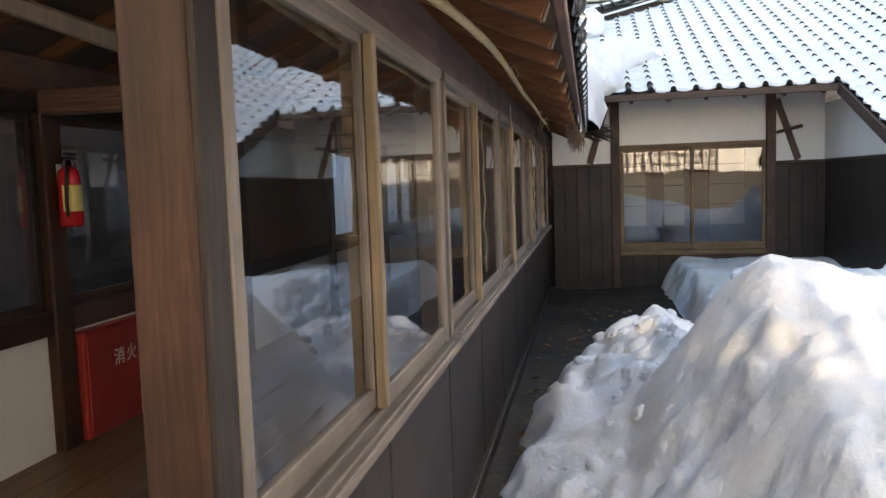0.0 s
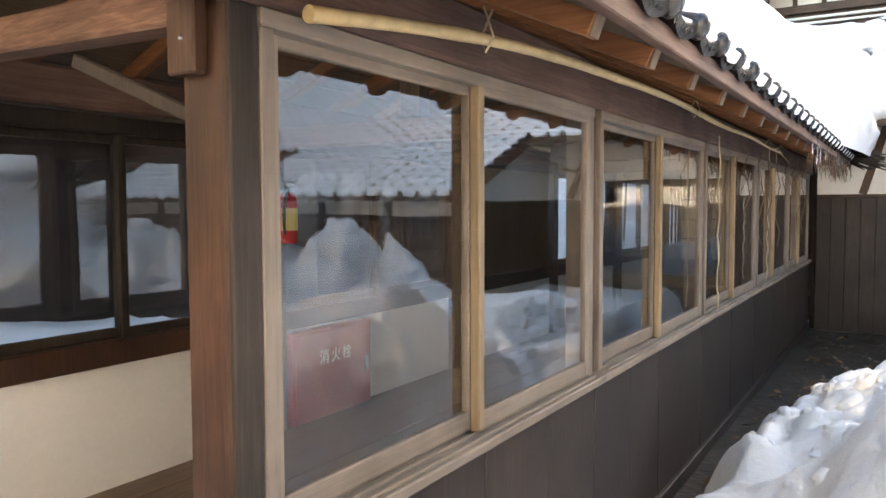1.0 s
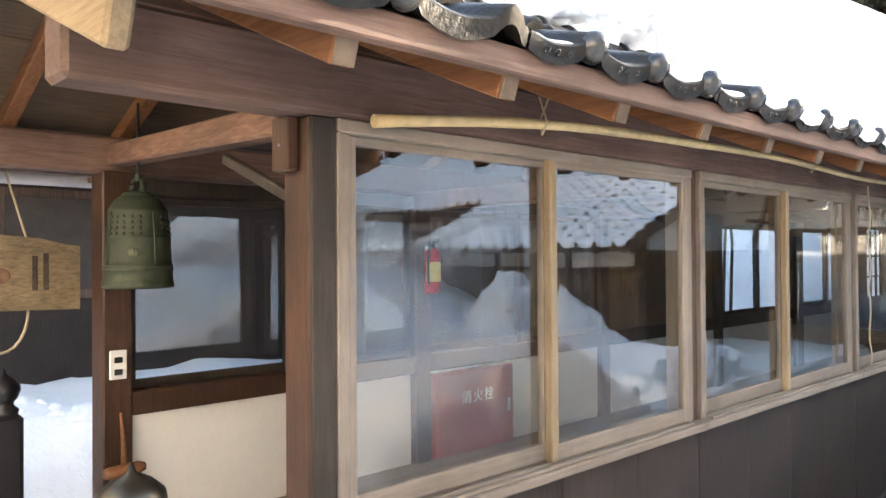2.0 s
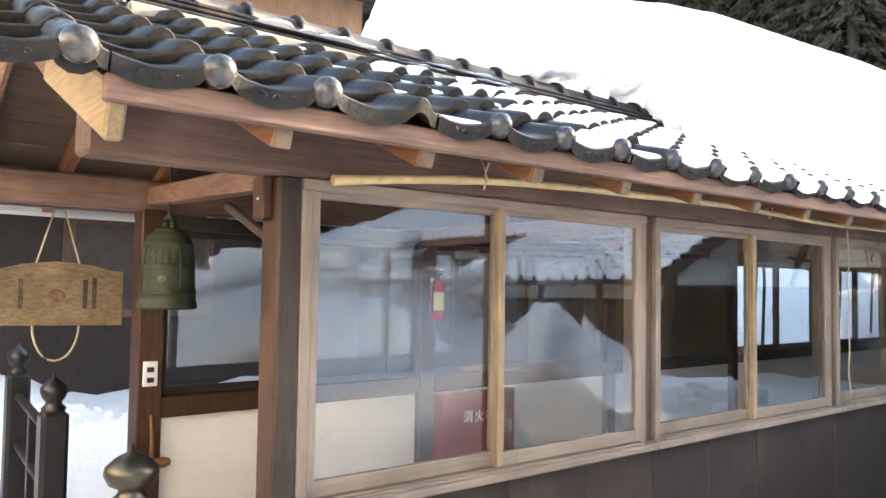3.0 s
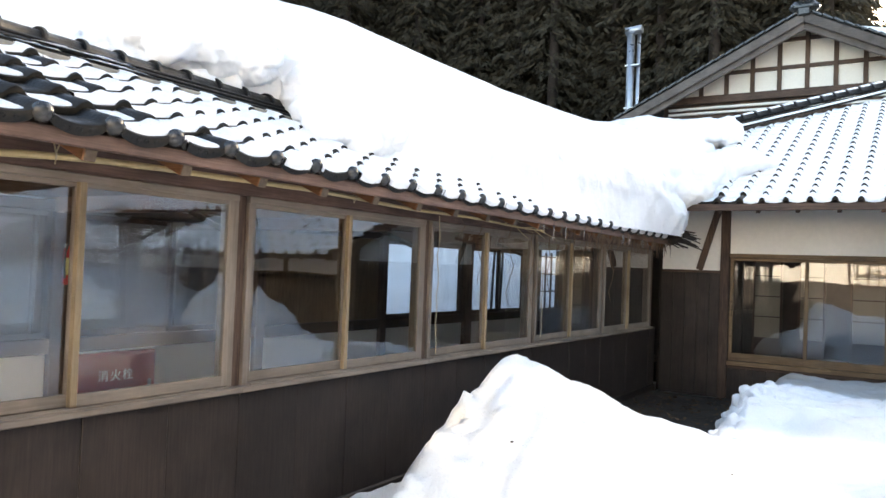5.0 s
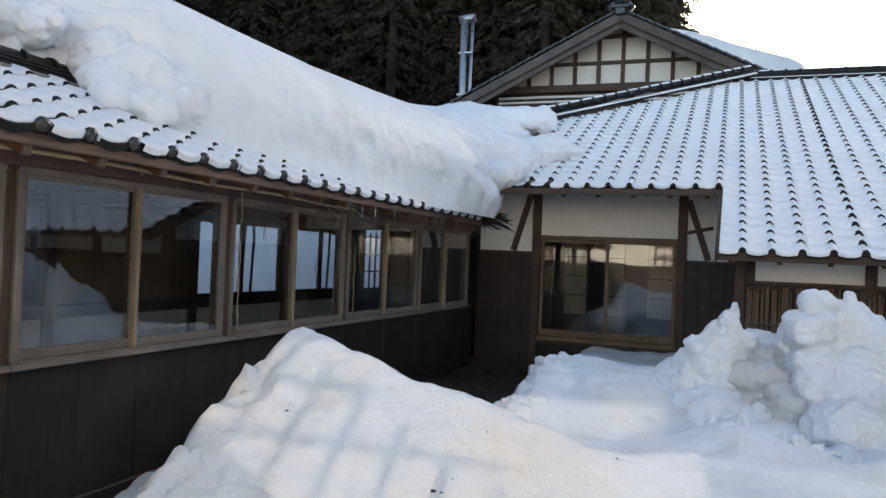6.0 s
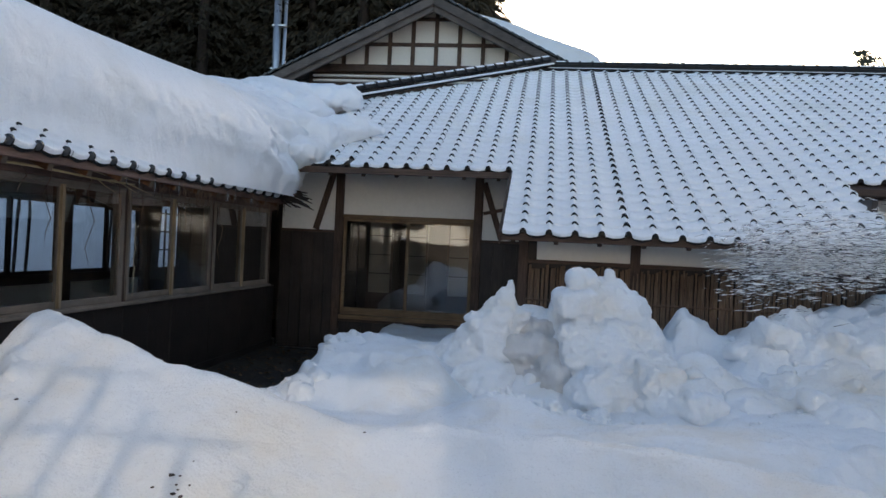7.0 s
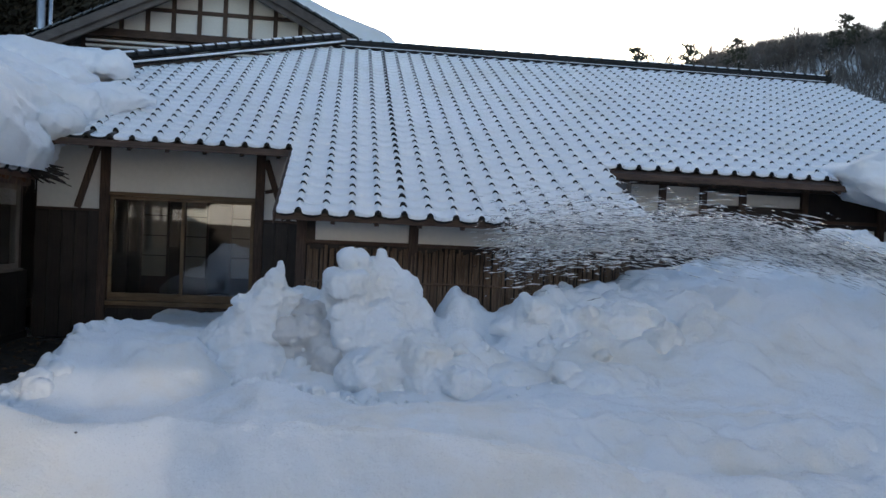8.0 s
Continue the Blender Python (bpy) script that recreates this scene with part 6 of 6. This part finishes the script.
# ---- bamboo pole under the eave ----
pole = thing("bamboo_pole", (0.10, 2.5, 1.9), "long curved dry bamboo pole tied under the eave", "pole")
pp, pr = [], []
for k in range(46):
    t = k / 45
    y = 0.23 + 5.1 * t
    pp.append((0.005 + 0.150 * math.sin(min(1, t * 3) * 1.57), y, 1.897 + 0.063 * math.sin(min(1.0, t / 0.24) * 1.57) - 0.05 * max(0, t - 0.3) + 0.006 * math.sin(t * 19)))
    pr.append((0.0155 - 0.009 * t) * (1.12 if k % 4 == 0 else 1.0))
part("cane", Mesh().tube(pp, pr, 12), BAMBOO, pole)
for k, t in enumerate((0.12, 0.47)):
    i = int(t * 45)
    x, y, z = pp[i]
    part("tie", Mesh().tube([(x + 0.004, y - 0.018, 2.02), (x + 0.028, y - 0.012, z), (x, y, z - 0.03), (x - 0.02, y + 0.012, z + 0.01), (x + 0.008, y + 0.02, 2.02)], [0.0035] * 5, 6), CORD, pole)
for k in range(7):
    x, y, z = pp[38 + k]
    part("twig", Mesh().tube([(x, y, z), (x + 0.03 * math.sin(k * 2.2), y + 0.18, z + 0.05 * math.cos(k * 1.7)), (x + 0.05 * math.sin(k * 2.2), y + 0.36, z + 0.06 * math.cos(k * 1.7) - 0.03)], [0.004, 0.003, 0.001], 5), BAMBOO, pole)

rng = random.Random(11)
ICE, it, ib = base_material("ice")
ib.inputs["Base Color"].default_value = (0.9, 0.95, 0.97, 1)
ib.inputs["Roughness"].default_value = 0.08
ib.inputs["Transmission Weight"].default_value = 0.85
ib.inputs["IOR"].default_value = 1.31
for k in range(15):
    y = 4.6 + 3.8 * rng.random() ** 0.8
    ln = rng.uniform(0.05, 0.20)
    single("icicle", Mesh().tube([(0.43, y, 1.985), (0.43 + rng.uniform(-0.01, 0.01), y, 1.985 - ln * 0.5), (0.43, y + 0.004, 1.985 - ln)], [0.007, 0.005, 0.001], 7), ICE, "thin icicle hanging from the eave tiles", "icicle", "icicles along the eave")

brush = Mesh()
for k in range(46):
    p = Vector((rng.uniform(0.30, 0.46), rng.uniform(8.2, 8.5), rng.uniform(2.02, 2.16)))
    brush.tube([p, p + Vector((rng.uniform(0.2, 0.38), rng.uniform(-0.12, 0.04), rng.uniform(-0.16, -0.02)))], [0.014, 0.006], 5)
single("eave_brushwood", brush, BARK, "dark broken bark and twigs sticking out under the snow", "brushwood", kind="stuff")

# dead vine strands hanging before the far windows
for k in range(9):
    y = 3.9 + 0.42 * k + rng.uniform(-0.1, 0.1)
    ln = rng.uniform(0.25, 0.75)
    pts_ = [(0.10 + 0.02 * math.sin(j * 1.9 + k), y + 0.03 * math.sin(j * 1.3 + k * 2), 1.93 - ln * j / 6) for j in range(7)]
    single("vine_strand", Mesh().tube(pts_, [0.0035] * 6 + [0.002], 6), CANE, "dry curling vine strand hanging under the eave", "vine", "vine strands")

for y, z0, z1 in ((3.77, 1.94, 0.93), (5.60, 1.60, 0.95)):
    pts_ = [(0.03 + 0.006 * math.sin(j * 1.7 + y), y + 0.006 * math.sin(j * 1.1 + 5 * y) + 0.004 * math.sin(j * 2.9), z0 + (z1 - z0) * j / 14) for j in range(15)]
    single("hanging_cord", Mesh().tube(pts_, [0.0045] * 15, 6), CORD, "pale twisted cord hanging before a window post", "cord", "cords before the windows")
fringe = Mesh()
for k in range(170):
    y = 5.3 + 3.1 * rng.random() ** 0.8
    x, z, ln = rng.uniform(0.30, 0.44), rng.uniform(1.93, 1.99), rng.uniform(0.04, 0.20)
    fringe.tube([(x, y, z), (x + rng.uniform(-0.02, 0.02), y + rng.uniform(-0.02, 0.02), z - ln * 0.5), (x + rng.uniform(-0.03, 0.03), y + rng.uniform(-0.04, 0.04), z - ln)], [0.004, 0.003, 0.0012], 4)
single("dry_fringe", fringe, CANE, "fringe of dry stalks hanging along the eave", "stalks", kind="stuff")

# leaf litter in the ditch
litter = Mesh()
for k in range(900):
    x, y = rng.uniform(0.05, 1.2), rng.uniform(1.6, 9.2)
    a, s, tl = rng.uniform(0, 6.28), rng.uniform(0.015, 0.04), rng.uniform(-0.012, 0.012)
    c_, s_ = math.cos(a) * s, math.sin(a) * s
    litter.add([(x - c_, y - s_, 0.035), (x + s_ * 0.5, y - c_ * 0.5, 0.04 + tl), (x + c_, y + s_, 0.036 + abs(tl)), (x - s_ * 0.5, y + c_ * 0.5, 0.04 - tl)], [(0, 1, 2), (0, 2, 3)])
single("leaf_litter", litter, LEAF_LITTER, "brown dead leaves in the ditch", "leaves", kind="stuff")

specks = Mesh()
for k in range(60):
    v_ = rng.random()
    x, y = rng.gauss(2.36 - 0.02 * v_, 0.022 + 0.03 * v_), rng.gauss(1.87 - 0.35 * v_, 0.04)
    if k > 50:
        x, y = rng.uniform(0.9, 3.0), rng.uniform(1.3, 2.3)
    z, s_ = float(yard_heights(np.array(x), np.array(y))), rng.uniform(0.003, 0.013)
    q_ = [(rng.uniform(0.6, 1.2) * s_ * ca, rng.uniform(0.6, 1.2) * s_ * sa, rng.uniform(-0.2, 0.3) * s_) for ca, sa in ((1, 0), (0.5, 0.87), (-0.5, 0.87), (-1, 0), (-0.5, -0.87), (0.5, -0.87))]
    ring_ = [(x + a, y + b, z + c) for a, b, c in q_]
    specks.add(ring_ + [(x + s_ * 0.2, y, z + s_ * 0.45), (x, y, z - s_)], [(j, (j + 1) % 6, 6) for j in range(6)] + [((j + 1) % 6, j, 7) for j in range(6)], 0, True)
single("dirt_specks", specks, SOIL, "specks of dark soil thrown up on the snow pile", "soil", kind="stuff")

# poles standing in the snow west of the corridor
for k, (x, y, z0) in enumerate(((-2.95, 7.98, 0.5), (-3.0, 8.28, 0.5), (-3.1, 10.35, 0.6), (-3.15, 10.75, 0.6), (-3.4, 12.5, 0.8), (-2.9, 2.4, 0.4))):
    single("support_pole", Mesh().tube([(x, y, z0 - 0.6), (x + 0.05, y + 0.03, z0 + 1.2), (x + 0.12 * (-1) ** k, y + 0.1, z0 + 2.6)], [0.024, 0.020, 0.016], 8), BARK, "thin dark pole standing in the snow", "pole", "poles in the snow")

# ---- plume of water and snow thrown over the right of the yard ----
WATER, wtree, wb = base_material("water_drops")
wb.inputs["Base Color"].default_value = (1.0, 1.0, 1.0, 1)
wb.inputs["Roughness"].default_value = 0.12
wb.inputs["IOR"].default_value = 1.33
wb.inputs["Transmission Weight"].default_value = 1.0
SPRAY = plain("spray", (0.96, 0.96, 0.95), 0.25, speckle=0.02, spec=0.8)
r = np.random.RandomState(21)
plume = Mesh()
for k in range(12000):
    t = 0.96 * r.rand() ** 0.8
    x, y, z = 8.9 - 3.75 * t, 4.3 + 1.7 * t, 1.15 + 1.55 * t - 1.25 * t * t
    spread = 0.04 + 0.14 * t ** 1.2
    p = np.array((x, y, z)) + r.randn(3) * np.array((0.12, spread, spread))
    v = np.array((-3.5, 1.0, 1.75 - 2.5 * t + 0.4 * r.randn()))
    v /= np.linalg.norm(v)
    ln, w = r.uniform(0.016, 0.065) * (1.7 - 0.9 * t), r.uniform(0.0014, 0.0045)
    a = np.cross(v, (0, 0, 1.0))
    a /= np.linalg.norm(a)
    b = np.cross(v, a)
    plume.add([p - v * ln, p + a * w, p + b * w, p - a * w, p - b * w, p + v * ln], [(0, 2, 1), (0, 3, 2), (0, 4, 3), (0, 1, 4), (5, 1, 2), (5, 2, 3), (5, 3, 4), (5, 4, 1)], int(k % 2 == 0), True)
single("snow_plume", plume, [SPRAY, WATER], "plume of water drops and fine snow thrown across the yard", "spray", kind="stuff")

# ---- trees ----


def cedar_mesh(seed, height):
    r = np.random.RandomState(seed)
    sh = Mesh()
    for k in range(520):
        # one bough: a drooping stem clothed with sprays
        t = r.rand() ** 0.8
        reach = (0.30 + 2.4 * (1 - t) ** 0.75) * (0.6 + 0.6 * r.rand())
        a = r.rand() * 6.283
        out = np.array((math.cos(a), math.sin(a), 0.0))
        side = np.array((-math.sin(a), math.cos(a), 0.0))
        foot = np.array((0.0, 0.0, height * (0.14 + 0.86 * t)))
        tip = foot + out * reach + np.array((0, 0, -(0.30 + 0.25 * r.rand()) * reach))
        for j in range(26):
            u = 0.25 + 0.75 * r.rand()
            o = foot + (tip - foot) * u + np.array((0, 0, 0.10 * math.sin(3.1 * u))) + side * r.randn() * 0.30 * (1.15 - u) + r.randn(3) * 0.07
            d = out * (0.4 + 0.4 * r.rand()) + side * r.randn() * 0.6 + np.array((0, 0, -0.35 - 0.5 * r.rand()))
            d = d / np.linalg.norm(d) * (0.16 + 0.20 * r.rand())
            w = np.cross(d, r.randn(3))
            w = w / np.linalg.norm(w) * (0.035 + 0.045 * r.rand())
            sh.add([o - d * 0.4, o + w, o + d, o - w], [(0, 1, 2, 3)], 0)
    return sh.data("crown", [CEDAR])


def cedar_trunk(height):
    return Mesh().tube([(0, 0, 0), (0.05, 0, height * 0.4), (0.02, 0.03, height * 0.8), (0, 0, height * 0.99)], [0.32, 0.24, 0.12, 0.02], 9).data("trunk", [BARK])


cedars = []
for k, hgt in enumerate((20.0, 23.0, 17.5)):
    crown, trunk = cedar_mesh(20 + k, hgt), cedar_trunk(hgt)
    root = thing("cedar_tree", (-6 - 3 * k, 33 + k, far_ground(-6.0 - 3 * k, 33.0 + k) - 0.2), "tall dark green cedar with drooping branches", "tree", "cedar wood")
    for nm, dat in (("trunk", trunk), ("crown", crown)):
        o = new(nm, dat)
        o.parent = root
    cedars.append(root)
rng = random.Random(3)
spots = []
for row in range(4):
    for k in range(13):
        spots.append((-28 + 2.35 * k + rng.uniform(-0.7, 0.7) - 0.4 * row, 31.5 + 3.6 * row + rng.uniform(-1, 1)))
for k in range(16):
    spots.append((-24 + rng.uniform(-4, 4), 6 + 1.9 * k + rng.uniform(-1, 1)))
for k in range(22):
    spots.append((rng.uniform(34, 48), -14 + 1.7 * k + rng.uniform(-1, 1)))
for k in range(30):
    spots.append((rng.uniform(29, 37), 3 + 0.72 * k + rng.uniform(-0.8, 0.8)))
for k, (x, y) in enumerate(spots):
    m = pose(x, y, float(far_ground(x, y)) - 0.3, 0, 0, rng.uniform(0, 360))
    t_ = copy_thing(cedars[k % 3], m)

# bare woods on the hills
r = np.random.RandomState(4)
woods = Mesh()
count = 0
while count < 12000:
    x, y = r.uniform(14, 115), r.uniform(-40, 130)
    dd = math.hypot(x - 4, y - 4)
    if dd < 50 or dd > 125 or math.atan2(x - 3.8, y + 0.8) < radians(20.5):
        continue
    if count > 3000 and math.atan2(x - 3.8, y + 0.8) > radians(46):
        continue
    count += 1
    z = float(far_ground(x, y)) - 0.3
    h = r.uniform(1.0, 2.0) * (0.25 + 0.75 * float(step(math.degrees(math.atan2(x - 3.8, y + 0.8)), 20.0, 26.0)))
    lean = r.randn(2) * 0.3
    tip = (x + lean[0], y + lean[1], z + h)
    woods.tube([(x, y, z), tip], [0.07, 0.015], 3, 0, False)
    for b in range(11):
        t = 0.15 + 0.68 * r.rand()
        p = np.array((x + lean[0] * t, y + lean[1] * t, z + h * t))
        a, ln = r.rand() * 6.283, (1.1 - t) * h * 0.34 + 0.30
        q = p + np.array((math.cos(a) * ln, math.sin(a) * ln, ln * (0.6 + 0.7 * r.rand())))
        e = np.array((-math.sin(a), math.cos(a), 0.2)) * 0.032
        woods.add([p - e, p + e, q], [(0, 1, 2)])
        for c in range(2):
            s2 = p + (q - p) * (0.4 + 0.2 * c)
            q2 = s2 + (r.rand(3) - np.array((0.5, 0.5, 0.1))) * ln * 0.9
            woods.add([s2 - e * 0.7, s2 + e * 0.7, q2], [(0, 1, 2)])
single("bare_woods", woods, BARE, "leafless grey-brown winter woods on the hillside", "woods", kind="stuff")

# pines and tall bare trees along the skyline of the hill


def pine(seed, height):
    r = np.random.RandomState(seed)
    root = thing("pine_tree", (60 + 3 * seed, 70, 10), "dark pine with layered crown on the hill's skyline", "tree", "skyline trees")
    ob = new("trunk", Mesh().tube([(0, 0, -1.5), (0.15, 0.1, height * 0.5), (0.05, 0, height)], [0.2, 0.14, 0.03], 7).data("trunk", [BARE]))
    ob.parent = root
    sh = Mesh()
    for k in range(9):
        t = 0.42 + 0.58 * k / 8
        a, reach = k * 2.4 + r.rand(), (1.15 - t) * height * 0.42
        c = np.array((math.cos(a) * reach * 0.7, math.sin(a) * reach * 0.7, height * t))
        sh.tube([(0.08, 0.03, height * (t - 0.08)), tuple(c)], [0.06, 0.02], 4, 1, False)
        for j in range(120):
            p = c + r.randn(3) * np.array((0.50, 0.50, 0.18)) * (0.5 + reach * 0.40)
            d, e = r.randn(3) * 0.10, r.randn(3) * 0.05
            sh.add([p - d, p + e, p + d, p - e], [(0, 1, 2, 3)])
    ob = new("crown", sh.data("crown", [PINE, BARE]))
    ob.parent = root
    return root


def bare_tree(seed, height):
    r = np.random.RandomState(seed)
    root = thing("bare_tree", (60 + 3 * seed, 75, 10), "leafless tree with a round crown of thin twigs on the skyline", "tree", "skyline trees")
    ob = new("trunk", Mesh().tube([(0, 0, -1.5), (0.08, 0.05, height * 0.3), (0.03, 0, height * 0.7)], [0.13, 0.10, 0.03], 7).data("trunk", [BARE]))
    ob.parent = root
    sh = Mesh()
    for k in range(46):
        t = 0.2 + 0.5 * r.rand()
        foot = np.array((0.05, 0.03, height * t))
        a = r.rand() * 6.283
        d = np.array((math.cos(a) * 0.8, math.sin(a) * 0.8, 0.4 + 0.9 * r.rand()))
        end = foot + d * height * (0.24 + 0.16 * r.rand()) * (1.15 - 0.5 * t)
        sh.tube([tuple(foot), tuple((foot + end) / 2 + r.randn(3) * 0.05), tuple(end)], [0.07, 0.05, 0.03], 3, 0, False)
        for j in range(16):
            o = foot + (end - foot) * (0.35 + 0.65 * r.rand())
            q = o + (d * 0.5 + r.randn(3) * 0.5) * height * 0.10
            e = np.cross(q - o, r.randn(3))
            e = e / (np.linalg.norm(e) + 1e-9) * 0.040
            sh.add([o - e, o + e, q], [(0, 1, 2)])
    ob = new("crown", sh.data("crown", [BARE]))
    ob.parent = root
    return root


# bearing, height above the slope and kind of each tree
SKYLINE = ((27.4, 4.6, 0), (34.2, 4.3, 0), (24.3, 5.3, 0), (31.3, 4.3, 1), (22.3, 5.7, 1), (29.3, 3.7, 1), (20.8, 7.0, 0), (25.8, 4.2, 1), (28.3, 3.8, 1), (32.1, 3.8, 1), (33.4, 3.3, 0), (35.1, 4.5, 1), (36.6, 3.6, 0), (30.3, 3.2, 1), (26.5, 3.6, 1), (37.4, 4.2, 1), (34.9, 3.6, 0))
models = {0: [], 1: []}
for k, (az, tall, kind_) in enumerate(SKYLINE):
    x, y = 3.9 + 88 * math.sin(radians(az)), -0.74 + 88 * math.cos(radians(az))
    done = models[kind_]
    m = pose(x, y, float(far_ground(x, y)), 0, 0, 77 * k) @ Matrix.Scale(tall / 4.9, 4)
    if len(done) < 3:
        done.append((pine, bare_tree)[kind_](k + 1, 5.0))
        done[-1].matrix_basis = m
    else:
        copy_thing(done[k % 3], m)

# ---- roof tiles ----
for yy, row, k in TILE_SPOTS:
    sn = corridor_snow(yy + 0.35 * math.sin(row * 3.1 + k * 2.3) + 0.05 * row)
    ob = new("roof_tile", tile_data(C_PITCH, 0.285, sn, row == 0, row == 0 and k != 3, 0.018 if sn > 0.65 else 0.05))
    ob.parent = roof
    ob.matrix_parent_inverse = roof.matrix_basis.inverted()
    ob.matrix_basis = corridor_matrix(1, yy, row)

H_PITCH, H_ROW = 0.25, 0.245
c_, s_ = 1 / ROOF_C, SLOPE / ROOF_C
turn = Matrix((Vector((1, 0, 0)), Vector((0, c_, s_)), Vector((0, -s_, c_)))).transposed().to_4x4()
bulk_v, bulk_f, bulk_m = [], [], []
bulk_n = 0
y_low = 6.60
for row in range(38):
    y0 = y_low + row * H_ROW * c_
    for k in range(55):
        x0 = 0.26 + H_PITCH * k
        xc = x0 + 0.125
        start = 6.60 if 3.2 < xc < 7.02 else 8.25
        if y0 < start - 0.02 or y0 > 14.45 or x0 > 13.8:
            continue
        if xc < hip_x(y0 + 0.1) + 0.1 and y0 > 9.0 or xc < 0.4:
            continue
        first = y0 < start + H_ROW * c_ * 0.95
        bare = 4.26 < xc < 4.5
        swept = xc < 1.15 and y0 < 8.45
        key = (H_PITCH, 0.285, 0.55 if swept else (0.75 if bare else 1.0), first, False, 0.010)
        m = Matrix.Translation((x0, y0 + 0.004 * math.sin(k * 2.3 + row * 1.1), house_roof(y0) - 0.045 + 0.004 * math.sin(k * 1.3))) @ turn
        if 0.4 < xc < 7.02 and y0 < 9.35:
            ob = new("roof_tile", tile_data(*key))
            ob.parent = house_r
            ob.matrix_parent_inverse = house_r.matrix_basis.inverted()
            ob.matrix_basis = m
        else:
            tm = tile_mesh(*key)
            arr = np.array(tm.v) @ np.array(m.to_3x3()).T + np.array(m.translation)
            bulk_v.append(arr)
            bulk_f += [tuple(i + bulk_n for i in f) for f in tm.f]
            bulk_m += tm.m
            bulk_n += len(tm.v)
me = bpy.data.meshes.new("upper_tiles")
me.from_pydata(np.concatenate(bulk_v).tolist(), [], bulk_f)
me.materials.append(TILE)
me.materials.append(SNOW_ROOF)
me.materials.append(TILE_CAP)
me.polygons.foreach_set("material_index", bulk_m)
me.polygons.foreach_set("use_smooth", [True] * len(bulk_f))
ob = tagged(new("upper_tiles", me), kind="stuff")
ob.parent = house_r
ob.matrix_parent_inverse = house_r.matrix_basis.inverted()
